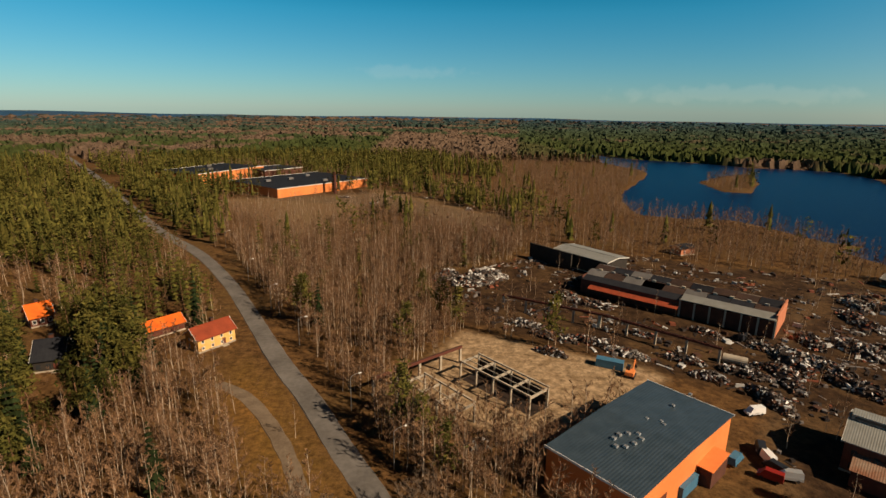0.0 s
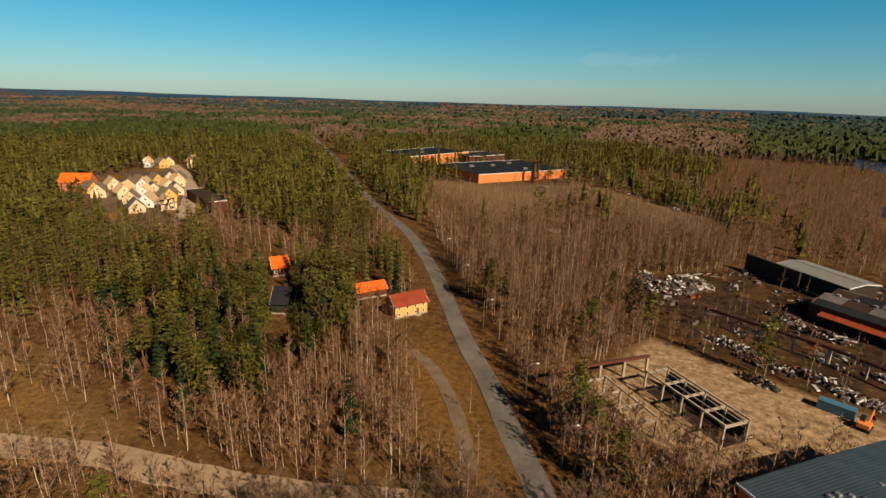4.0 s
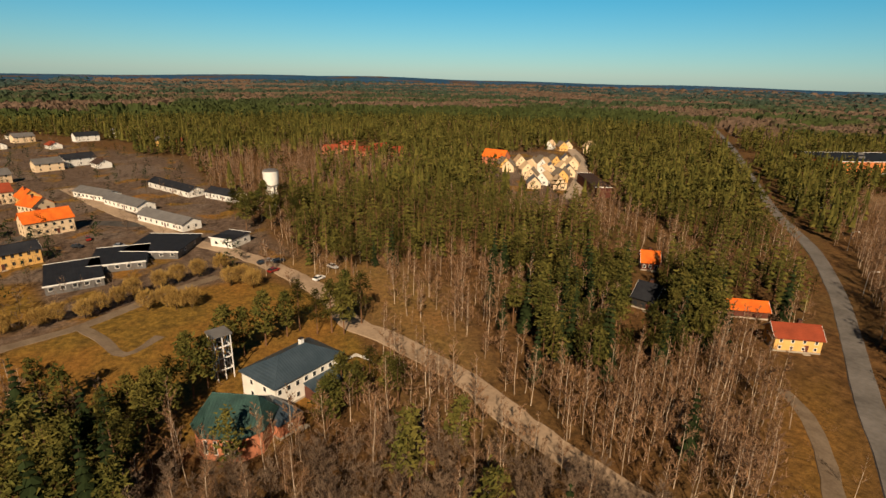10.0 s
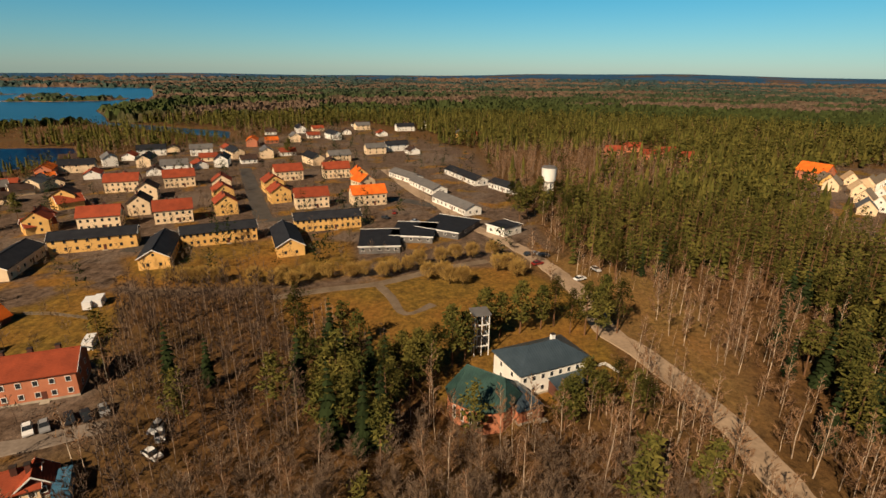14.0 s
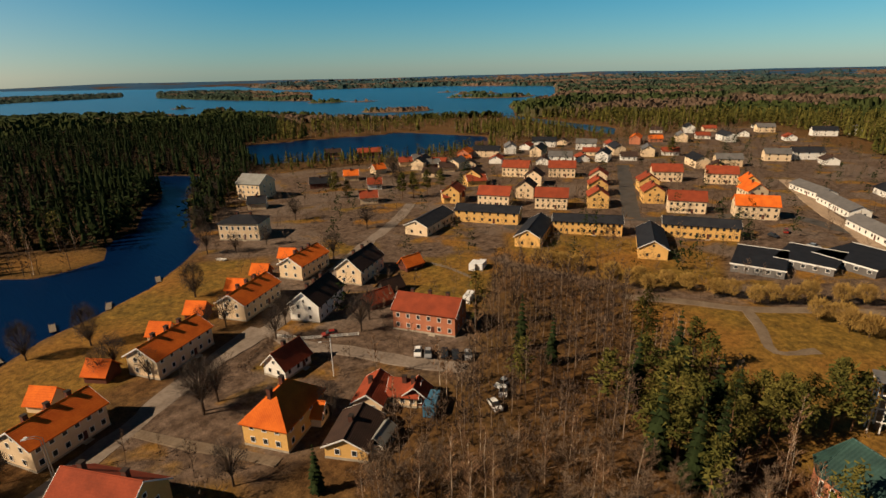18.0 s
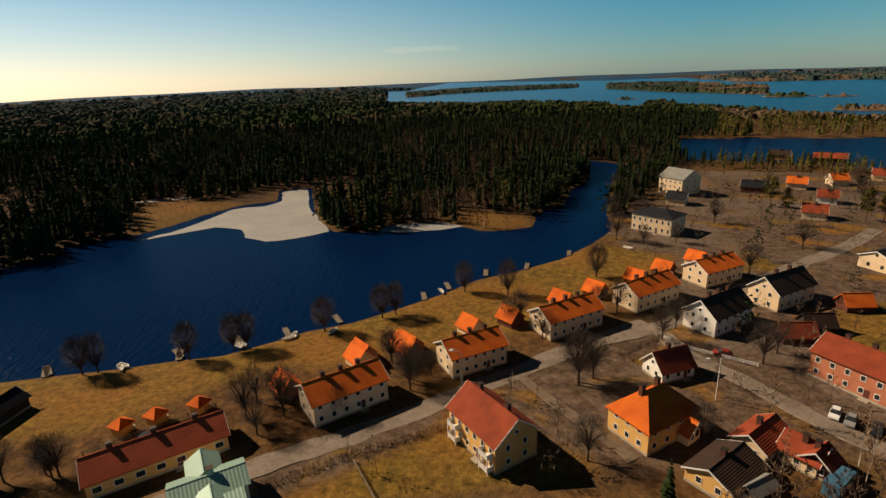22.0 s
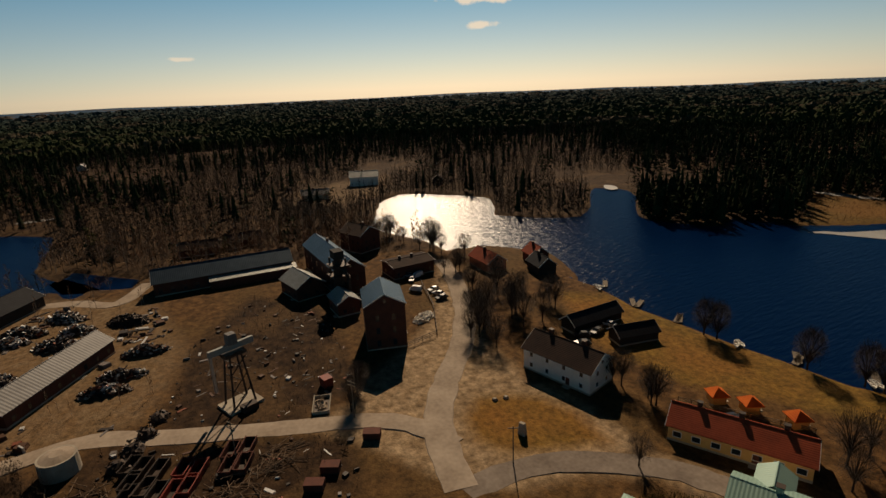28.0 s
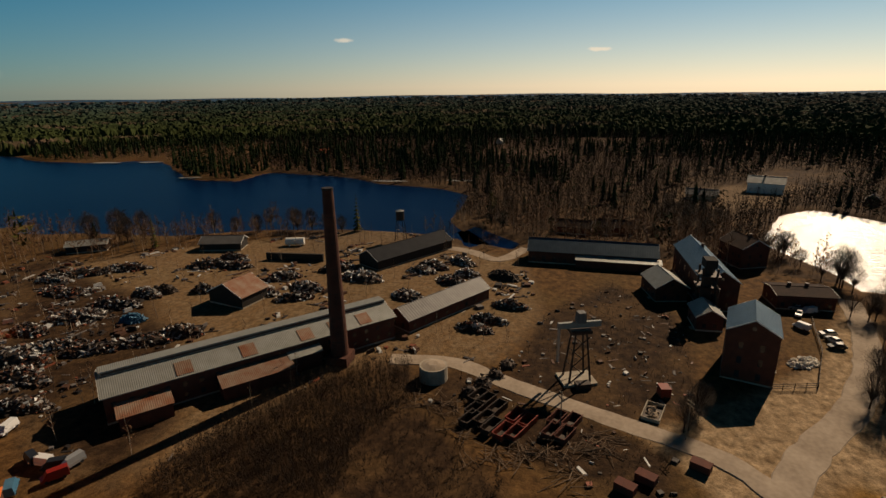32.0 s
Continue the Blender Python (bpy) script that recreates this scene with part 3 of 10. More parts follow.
CHURCH_LAWN = [(-98.0, -7.3), (-111.0, 1.4), (-128.3, 39.3), (-112.7, 39.4), (-101.9, 42.8), (-91.2, 20.8), (-84.9, 10.6)]
FIELD = [(-186, 31), (-185, 48), (-155, 60), (-119.1, 66.2), (-91.1, 60.5), (-96.2, 53.8), (-131.3, 45.1)]
PATH_SLOPE = [(-32.9, 77.8), (-54.0, 114.1), (-52.6, 128.9), (-37.0, 111.9), (-17.2, 78.1)]
STREET_ZONE = [(85.6, -66.5), (53.3, -67.7), (-15.5, -103.8), (-64.4, -125.1), (-103.3, -138.0), (-60.3, -72.2), (16.7, -69.2)]
BIRCH_ROAD = [(-5.2, 75.9), (-15.5, 92.9), (-30.3, 117.4), (-53, 161), (-85, 217), (-117, 280), (-150, 345), (-121, 358), (-54, 353), (13, 304), (44, 265), (30, 223), (-9, 198), (7, 151), (1.9, 141.1), (-16.0, 115.1), (12.2, 95.4), (23.7, 91.9), (22.0, 76.3)]
BIRCH_WEST = [(-75.5, 77.1), (-115.9, 127.0), (-108.0, 141.4), (-70.6, 135.2), (-51.6, 111.6), (-38.8, 94.3), (-27.0, 77.9)]
BIRCH_FAR = [(-99, 655), (46, 557), (82, 343), (117, 480), (191, 699), (105, 1306), (-121, 1378)]
BIRCH_SHORE = [(128, 258), (179, 315), (198, 268), (216, 247), (183, 206), (153, 221), (127, 237)]
GROVE = [(-90.1, -67.9), (-109.1, -83.2), (-143.4, -98.7), (-168, -84), (-144.3, -51.8), (-117.4, -44.1), (-96.2, -30.2), (-127.9, -17.3), (-92.0, -8.9), (-36.6, -55.4), (-47.8, -67.2), (-70.9, -61.2)]
BRUSH_NEAR = [(44, 66), (70, 64), (84, 54), (91, 42), (104, 32), (92, 22), (76, 7), (69, 3), (52, 8), (40, 40)]
BRUSH = [(60.8, 66.8), (73.1, 66.2), (89.4, 60.2), (109.1, 47.1), (114.4, 34.0), (102.8, 25.5), (91.0, 30.0), (81.0, 33.8), (67.4, 32.8)]
BIRCH_MID = [(-116.9, 55.9), (-169, 90), (-179, 113), (-126.7, 93.7), (-90.4, 67.8), (-91.1, 60.5)]
TOWN_EDGE_BIRCH = [(-445, 14), (-440, 134), (-361, 107), (-306, 64), (-207, 39), (-224, 29), (-308, 30)]
WEST_TREES = [(295, -58), (268, -98), (227, -93), (221, -79), (197, -72), (242, -65)]
PARK_OPEN = [(-140.6, -52.7), (-171, -3), (-174, 23), (-147.9, 39.2), (-126.2, 43.5), (-108.4, 2.7), (-100.4, -9.8), (-118.0, -28.6), (-123.0, -43.2)]
SNOW = [(243, -252, 9, 4, 150), (188, -253, 15, 5, 5), (144, -328, 16, 4, 10), (436, 425, 14, 3, 100), (444, 382, 12, 3, 110), (366, 281, 10, 3, 100), (372, 119, 14, 3, 95), (381, 67, 10, 3, 90)]
SMALL_ISLANDS = [(-497, -984, 30), (-493, -1127, 22), (-751, -987, 45), (-801, -924, 30), (-1208, -1026, 30), (-1014, -807, 45), (-1154, -879, 60), (-1042, -733, 80), (-1099, -713, 40), (-638, -653, 60), (-356, -1007, 60)]
JUNCTION = [(152, -84), (136, -79), (103, -69), (86, -65), (70, -64), (59, -67), (52, -72), (43, -77), (31, -81), (28, -74), (42, -71), (49, -67), (54, -61), (58, -52), (59, -45), (64, -39), (70, -34), (87, -25), (97, -17), (100, -30), (111, -47), (121, -63)]
JUNCTION_EDGE = [(88, -46), (91, -53), (89, -62), (82, -70), (72, -72), (58, -71), (58, -62), (62, -50), (68, -42), (78, -41)]
DARK_SCRAP = [(62, 73), (63, 88), (95, 137), (144, 192), (160, 185), (140, 130), (110, 95), (82, 74)]
DARK_FRONT = [(-99, 119), (-88, 121), (-72, 92), (-82, 90)]
COTTAGE_FRONT = [(-123, 149), (-114, 151), (-92, 120), (-101, 117)]
MANOR_YARD = [(386, -158), (388, -122), (365, -84), (330, -72), (304, -90), (318, -118), (345, -140)]
ESTATE = [(-391, 247), (-387, 356), (-210, 209), (-218, 172), (-262, 182)]
COTTAGE_YARD = [(-123.7, 144.9), (-114.3, 149.4), (-97.0, 127.5), (-106.3, 124.1)]
DARK_YARD = [(-102.6, 118.3), (-93.5, 121.4), (-81.7, 105.9), (-90.6, 103.4)]
SLOPE = [(-188, 44), (-176, 68), (-140.3, 73.6), (-108.3, 65.1), (-92.3, 58.6), (-132.0, 43.5), (-164, 37)]
STORE_YARD = [(-170, 382), (-83, 409), (-42, 435), (38, 337), (33, 272), (17, 289), (-17, 342), (-51, 374), (-67, 267), (-135, 342)]
YARD_FRONT = [(-60.1, 111.3), (-69.0, 133.4), (-70.8, 142.7), (-66, 160), (-50.7, 132.3), (-45.0, 111.7)]
SHED_FRONT = [(-79.0, 124.9), (-87.1, 142.1), (-78, 153), (-64.5, 125.3)]
PINES_FRONT = [(-100.9, -35.8), (-113.8, -26.5), (-86.9, -8.9), (-73.8, -10.9), (-78.0, -25.7)]
BIRCH_BAND = [(-199, 45), (-181, 118), (-170, 137), (-109.8, 85.2), (-120.9, 67.2), (-162, 60)]

# ---- ground, water, roads ----
def shoreline(pts, step, wild, seed):
    """A closed bank line, rounded and a little ragged."""
    rnd, res, k = random.Random(seed), [], len(pts)
    for i in range(k):
        a, b, c, d = (Vector(pts[(i + j) % k]) for j in (-1, 0, 1, 2))
        n = max(1, min(6, int((c - b).length / step)))
        for j in range(n):
            t = j / n
            q = b + (c - b) * t + 0.5 * ((c - a) * 0.5 * (t - 2 * t * t + t ** 3) + (d - b) * 0.5 * (t ** 3 - t * t) - (c - b) * (t - 3 * t * t + 2 * t ** 3))
            res.append((q.x + rnd.uniform(-wild, wild), q.y + rnd.uniform(-wild, wild)))
    return res


BAY, EAST_LAKE = shoreline(BAY, 9, 1.0, 1), shoreline(EAST_LAKE, 14, 2.0, 2)
ICE, ICE_SMALL = shoreline(ICE, 5, 0.8, 3), shoreline(ICE_SMALL, 5, 0.8, 4)
WATERS = [BAY, EAST_LAKE, STREAM, FAR_LAKE, MID_LAKE]
ISLETS = [[(x - math.cos(a) * r * y / math.hypot(x, y) - math.sin(a) * r * 0.4 * x / math.hypot(x, y), y + math.cos(a) * r * x / math.hypot(x, y) - math.sin(a) * r * 0.4 * y / math.hypot(x, y)) for a in (k * math.pi / 5 for k in range(10))] for x, y, r in SMALL_ISLANDS]
ISLANDS = [ISLAND, LONG_ISLAND, BACK_ISLAND] + ISLETS
WATER_Z = -0.5


def water_depth(x, y):
    d = depth_in(x, y, WATERS)
    return np.minimum(d, -depth_in(x, y, ISLANDS))


def hills(x, y):
    r = np.hypot(x, y)
    t = np.clip((r - 1300) / 3200, 0, 1)
    a = np.arctan2(y, x)
    wave = 0.75 + 0.16 * np.sin(a * 7 + 1.0) + 0.12 * np.sin(a * 17 + 2.2) + 0.10 * np.sin(a * 31 + r * 0.002)
    low = 12 * t * t * (3 - 2 * t) * wave
    # wooded ridges along the horizon, seen from the eye's height
    az = np.degrees(np.arctan2(-x, y)) % 360
    top = 0.0128 - 0.0072 * np.exp(-((az - 68) / 22) ** 2) - 0.0011 * np.sin(a * 9 + 0.5) - 0.0006 * np.sin(a * 23 + 1.0)
    u = np.clip((r - 2750) / 3300, 0, 1)
    slope = 0.0192 + (top - 0.0192) * u ** 0.8 + 0.0009 * np.sin(r * 0.011 + 2 * np.sin(a * 13)) * np.sin(np.pi * u)
    ridge = H - r * slope
    k = np.clip((r - 2600) / 150, 0, 1)
    return low * (1 - k) + ridge * k


def ground_height(x, y):
    w = water_depth(x, y)
    near = 0.12 * np.sin(x * 0.11 + 1) * np.sin(y * 0.13) * np.clip(-w / 12, 0, 1)
    land = hills(x, y) * np.clip(-w / 160, 0, 1) + near
    return np.where(w > -2.0, np.clip(-(w + 2.0) * 0.25, -3.0, 0) + np.minimum(land, 0.05) * 0, land)


def build_ground():
    na = 520
    rings = [3.0]
    while rings[-1] < 6100:
        rings.append(rings[-1] * 1.016 + 0.5)
    r = np.array(rings)
    a = np.arange(na) * 2 * np.pi / na
    x, y = (r[:, None] * np.cos(a)).ravel(), (r[:, None] * np.sin(a)).ravel()
    z = ground_height(x, y)
    nr = len(r)
    i, j = np.meshgrid(np.arange(nr - 1), np.arange(na), indexing="ij")
    k = (j + 1) % na
    quads = np.stack([i * na + j, (i + 1) * na + j, (i + 1) * na + k, i * na + k], -1).reshape(-1, 4)
    x, y, z = np.r_[x, 0.0], np.r_[y, 0.0], np.r_[z, 0.0]
    hub = len(x) - 1
    jj = np.arange(0, na, 2)
    quads = np.concatenate([quads, np.stack([np.full(na // 2, hub), jj, (jj + 1) % na, (jj + 2) % na], -1)])
    ob = bulk("ground", np.c_[x, y, z], quads, M["rubble"], "dry brown grass and leaf litter, far ridges painted haze blue", "ground", "structure", True)
    me = ob.data

    def zone(polys, soft):
        return np.clip(0.5 + depth_in(x, y, polys) / soft, 0, 1)

    col = np.ones((len(x), 4), np.float32)
    col[:, 0] = zone([RIVER_LAWN, RIVER_LAWN_FAR, GREEN, HOUSE_LAWN, VILLA_LAWN, PARK_LAWN, TOWN_LAWN, CHURCH_LAWN, PARK_OPEN], 4)
    col[:, 0] = np.maximum(col[:, 0], 0.6 * zone([PATH_SLOPE, FIELD, SLOPE, REEDS_WEST, REEDS_POINT], 12))
    col[:, 3] = np.maximum(np.maximum(zone([YARD, WORKS_YARD, JUNCTION, JUNCTION_EDGE], 3), 0.35 * zone([STORE_YARD, FIELD, SLOPE, MANOR_YARD], 14)), 0.38 * zone([SCRAP_YARD], 6) * (1 - zone([DARK_SCRAP], 8)))
    col[:, 1] = zone([STREET_ZONE, TOWN, TOWN_WEST, ESTATE], 8)
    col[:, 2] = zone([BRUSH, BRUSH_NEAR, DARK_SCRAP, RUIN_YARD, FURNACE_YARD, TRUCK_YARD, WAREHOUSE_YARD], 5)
    col[:, 1] *= 1 - col[:, 0]
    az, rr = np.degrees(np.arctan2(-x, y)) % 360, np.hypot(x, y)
    # southern forest floor darkened, shade among backlit trees put into the zone colour
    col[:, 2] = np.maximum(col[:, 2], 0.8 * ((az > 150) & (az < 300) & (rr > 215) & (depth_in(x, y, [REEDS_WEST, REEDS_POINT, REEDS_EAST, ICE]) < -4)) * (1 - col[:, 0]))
    # marks the far ridges that are painted blue in place of haze
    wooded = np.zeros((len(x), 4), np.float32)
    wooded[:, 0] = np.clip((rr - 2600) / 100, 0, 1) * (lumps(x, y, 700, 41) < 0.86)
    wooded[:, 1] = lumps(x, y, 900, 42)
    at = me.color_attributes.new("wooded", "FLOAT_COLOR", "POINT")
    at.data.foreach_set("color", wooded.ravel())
    at = me.color_attributes.new("zone", "FLOAT_COLOR", "POINT")
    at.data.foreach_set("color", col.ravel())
    m = bpy.data.materials.new("dry ground")
    m.use_nodes = True
    n, l = m.node_tree.nodes, m.node_tree.links
    b = n["Principled BSDF"]
    b.inputs["Roughness"].default_value, b.inputs["Specular IOR Level"].default_value = 0.95, 0.1
    geo, attr, sep = n.new("ShaderNodeNewGeometry"), n.new("ShaderNodeAttribute"), n.new("ShaderNodeSeparateColor")
    attr.attribute_name = "zone"
    l.new(attr.outputs["Color"], sep.inputs[0])
    noises = []
    for sc in (0.035, 0.33, 2.2, 0.055, 0.028):
        t = n.new("ShaderNodeTexNoise")
        t.inputs["Scale"].default_value, t.inputs["Detail"].default_value = sc, 5
        l.new(geo.outputs["Position"], t.inputs["Vector"])
        noises.append(t.outputs["Fac"])

    def blend(fac, a, c, lo=None, hi=None):
        mx = n.new("ShaderNodeMix")
        mx.data_type = "RGBA"
        if lo is not None:
            mr = n.new("ShaderNodeMapRange")
            mr.inputs["From Min"].default_value, mr.inputs["From Max"].default_value = lo, hi
            l.new(fac, mr.inputs["Value"])
            fac = mr.outputs[0]
        l.new(fac, mx.inputs["Factor"])
        for key, v in (("A", a), ("B", c)):
            if isinstance(v, tuple):
                mx.inputs[key].default_value = (*v, 1)
            else:
                l.new(v, mx.inputs[key])
        return mx.outputs["Result"]

    litter = blend(noises[1], (0.062, 0.032, 0.012), (0.140, 0.074, 0.027), 0.35, 0.65)
    litter = blend(noises[0], litter, (0.10, 0.06, 0.022), 0.45, 0.7)
    lawn = blend(noises[1], (0.205, 0.124, 0.024), (0.100, 0.064, 0.015), 0.35, 0.65)
    lawn = blend(noises[0], lawn, (0.21, 0.10, 0.022), 0.4, 0.65)
    dirt = blend(noises[1], (0.140, 0.098, 0.071), (0.070, 0.046, 0.031), 0.35, 0.65)
    dirt = blend(noises[3], dirt, lawn, 0.53, 0.60)
    dirt = blend(noises[4], dirt, (0.135, 0.10, 0.076), 0.53, 0.58)
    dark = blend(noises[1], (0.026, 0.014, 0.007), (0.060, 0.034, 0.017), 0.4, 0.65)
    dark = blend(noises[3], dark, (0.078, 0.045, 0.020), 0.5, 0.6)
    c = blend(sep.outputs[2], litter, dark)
    c = blend(sep.outputs[1], c, dirt)
    pale = blend(noises[1], (0.37, 0.265, 0.16), (0.20, 0.135, 0.075), 0.35, 0.65)
    c = blend(attr.outputs["Alpha"], c, pale)
    c = blend(sep.outputs[0], c, lawn)
    c = blend(noises[2], c, blend(noises[0], (0.045, 0.027, 0.013), (0.125, 0.080, 0.035), 0.4, 0.6), 0.64, 0.95)
    woods, wsep = n.new("ShaderNodeAttribute"), n.new("ShaderNodeSeparateColor")
    woods.attribute_name = "wooded"
    l.new(woods.outputs["Color"], wsep.inputs[0])
    # haze blue for the far wooded ridges, put into the base colour
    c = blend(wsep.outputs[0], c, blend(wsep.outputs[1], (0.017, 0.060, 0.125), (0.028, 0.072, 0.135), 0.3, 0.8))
    mott, low = n.new("ShaderNodeTexNoise"), n.new("ShaderNodeMapRange")
    mott.inputs["Scale"].default_value, mott.inputs["Detail"].default_value, mott.inputs["Roughness"].default_value = 0.7, 8, 0.75
    l.new(geo.outputs["Position"], mott.inputs["Vector"])
    low.inputs["From Min"].default_value, low.inputs["From Max"].default_value = 0.3, 0.7
    low.inputs["To Min"].default_value, low.inputs["To Max"].default_value = 0.35, 1.6
    l.new(mott.outputs["Fac"], low.inputs["Value"])
    tone = n.new("ShaderNodeMix")
    tone.data_type, tone.blend_type = "RGBA", "MULTIPLY"
    tone.inputs["Factor"].default_value = 1.0
    l.new(c, tone.inputs["A"])
    l.new(low.outputs[0], tone.inputs["B"])
    l.new(tone.outputs["Result"], b.inputs["Base Color"])
    bn = n.new("ShaderNodeBump")
    bn.inputs["Strength"].default_value, bn.inputs["Distance"].default_value = 0.5, 0.3
    l.new(noises[2], bn.inputs["Height"])
    l.new(bn.outputs[0], b.inputs["Normal"])
    me.materials[0] = m


def build_water():
    m = bpy.data.materials.new("lake water")
    m.use_nodes = True
    n, l = m.node_tree.nodes, m.node_tree.links
    n.remove(n["Principled BSDF"])
    deep, gloss, mix, fres, less = (n.new(k) for k in ("ShaderNodeBsdfDiffuse", "ShaderNodeBsdfGlossy", "ShaderNodeMixShader", "ShaderNodeFresnel", "ShaderNodeMath"))
    deep.inputs["Color"].default_value = (0.0009, 0.0105, 0.047, 1)
    gloss.distribution = "BECKMANN"
    gloss.inputs["Color"].default_value, gloss.inputs["Roughness"].default_value = (1, 1, 1, 1), 0.33
    fres.inputs["IOR"].default_value = 1.333
    less.operation = "MULTIPLY"
    less.inputs[1].default_value = 0.5
    l.new(fres.outputs[0], less.inputs[0])
    l.new(less.outputs[0], mix.inputs[0])
    l.new(deep.outputs[0], mix.inputs[1])
    l.new(gloss.outputs[0], mix.inputs[2])
    l.new(mix.outputs[0], n["Material Output"].inputs["Surface"])
    geo, bn = n.new("ShaderNodeNewGeometry"), n.new("ShaderNodeBump")
    tx, mp = n.new("ShaderNodeTexNoise"), n.new("ShaderNodeMapping")
    tx.inputs["Scale"].default_value, tx.inputs["Detail"].default_value = 1.0, 3
    mp.inputs["Rotation"].default_value = (0, 0, radians(30))
    mp.inputs["Scale"].default_value = (1.0, 0.22, 1)
    l.new(geo.outputs["Position"], mp.inputs[0])
    l.new(mp.outputs[0], tx.inputs["Vector"])
    bn.inputs["Strength"].default_value, bn.inputs["Distance"].default_value = 0.8, 0.6
    l.new(tx.outputs["Fac"], bn.inputs["Height"])
    l.new(bn.outputs[0], gloss.inputs["Normal"])
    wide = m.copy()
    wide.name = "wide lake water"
    # sky sheen at a low angle, partly painted as a paler body colour
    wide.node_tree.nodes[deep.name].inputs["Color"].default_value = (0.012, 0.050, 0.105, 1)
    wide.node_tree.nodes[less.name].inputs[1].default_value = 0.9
    for name, p, label in (("bay_water", BAY, "dark blue rippled water of the river bay"), ("lake_water", EAST_LAKE, "deep blue water of the lake"),
                           ("stream_water", STREAM, "dark narrow stream"), ("far_lake_water", FAR_LAKE, "pale blue distant lake, sky sheen in its colour"), ("inlet_water", MID_LAKE, "dark blue inlet behind the village")):
        cx, cy = sum(q[0] for q in p) / len(p), sum(q[1] for q in p) / len(p)
        grown = []
        k = len(p)
        area = sum(p[i][0] * p[(i + 1) % k][1] - p[(i + 1) % k][0] * p[i][1] for i in range(k))
        for i in range(k):
            ex, ey = p[(i + 1) % k][0] - p[i - 1][0], p[(i + 1) % k][1] - p[i - 1][1]
            d = max(math.hypot(ex, ey), 1e-6) * (1 if area > 0 else -1)
            grown.append((p[i][0] + ey / d * 3.0, p[i][1] - ex / d * 3.0, WATER_Z))
        bm = bmesh.new()
        f = bm.faces.new([bm.verts.new(v) for v in grown])
        bmesh.ops.triangulate(bm, faces=[f])
        for f in bm.faces:
            if f.normal.z < 0:
                f.normal_flip()
        me = bpy.data.meshes.new(name)
        bm.to_mesh(me)
        bm.free()
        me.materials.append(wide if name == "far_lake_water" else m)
        tagged(new(name, me), label, "water", "", "structure")


def smooth_line(pts, step=4.0):
    """Catmull-Rom through the points."""
    res = []
    p = [Vector((2 * pts[0][0] - pts[1][0], 2 * pts[0][1] - pts[1][1]))] + [Vector(q) for q in pts]
    p.append(2 * p[-1] - p[-2])
    for i in range(1, len(p) - 2):
        a, b, c, d = p[i - 1:i + 3]
        n = max(1, int((c - b).length / step))
        for k in range(n):
            t = k / n
            res.append(0.5 * (2 * b + (c - a) * t + (2 * a - 5 * b + 4 * c - d) * t * t + (3 * b - a - 3 * c + d) * t ** 3))
    return res + [p[-2]]


def road(name, pts, width, mat, label, z=0.16, category="road"):
    line = smooth_line(pts, 2.5)
    g, k = Geo(), len(line)
    rnd = random.Random(len(name))
    for i, c in enumerate(line):
        d = (line[min(i + 1, k - 1)] - line[max(i - 1, 0)]).normalized()
        nrm = Vector((-d.y, d.x))
        w = width / 2 * (1 + rnd.uniform(-1, 1) * (0.03 if mat in (M["asphalt"], M["paleroad"]) else 0.09))
        for s, zz in ((w + 0.5, -0.4), (w, z - 0.02), (0, z + 0.03), (-w, z - 0.02), (-w - 0.5, -0.4)):
            g.v.append((c.x + nrm.x * s, c.y + nrm.y * s, zz))
        if i:
            o = (i - 1) * 5
            g.f += [(o + j, o + j + 5, o + j + 6, o + j + 1) for j in range(4)]
    return tagged(new(name, g.mesh(name, mat)), label, category, "", "structure")


def sheet(name, poly, z, thick, mat, label, category, kind="structure"):
    return tagged(new(name, Geo().slab([(x, y, z) for x, y in (poly if sum(poly[i][0] * poly[(i + 1) % len(poly)][1] - poly[(i + 1) % len(poly)][0] * poly[i][1] for i in range(len(poly))) > 0 else poly[::-1])], thick).mesh(name, mat)), label, category, "", kind)


build_ground()
build_water()
road("main_road", MAIN_ROAD, 5.2, M["paleroad"], "straight grey asphalt road through the birch wood")
road("foot_path", FOOT_PATH, 3.2, M["path"], "narrow worn asphalt footpath on a dry slope", 0.14, "path")
road("river_street", RIVER_STREET, 5.4, M["street"], "pale village street along the row of houses", 0.12)
road("works_road", WORKS_ROAD, 6.0, M["gravel"], "pale gravel road past the old ironworks", 0.18)
road("yard_road", YARD_ROAD, 5.0, M["gravel"], "gravel track into the scrapyard", 0.15)
road("side_street", SIDE_STREET, 4.4, M["street"], "grey side street to the red house", 0.15)
road("villa_path", VILLA_PATH, 2.2, M["path"], "dirt path beside the villa garden", 0.14, "path")
road("church_road", CHURCH_ROAD, 6.4, M["dirtroad"], "wide pale gravel road beside the parish house")
road("park_path", PARK_PATH, 3.5, M["path"], "path along the clipped willows", 0.14, "path")
road("park_branch", PARK_BRANCH, 2.8, M["path"], "branching park path", 0.12, "path")
road("avenue", AVENUE, 8, M["asphalt"], "tree-lined avenue between the apartment houses", 0.12)
road("town_street", TOWN_STREET, 7, M["asphalt"], "grey town street", 0.1)
road("hill_road", HILL_ROAD, 9, M["gravel"], "pale road into the house estate", 0.2)
road("lake_track", LAKE_TRACK, 5, M["gravel"], "gravel track by the stream", 0.14)
sheet("ice_sheet", ICE, WATER_Z + 0.12, 0.1, M["ice"], "grey melting ice sheet along the far shore", "ice")
sheet("ice_floe", ICE_SMALL, WATER_Z + 0.12, 0.1, M["ice"], "thin grey ice with snow by the reeds", "ice")
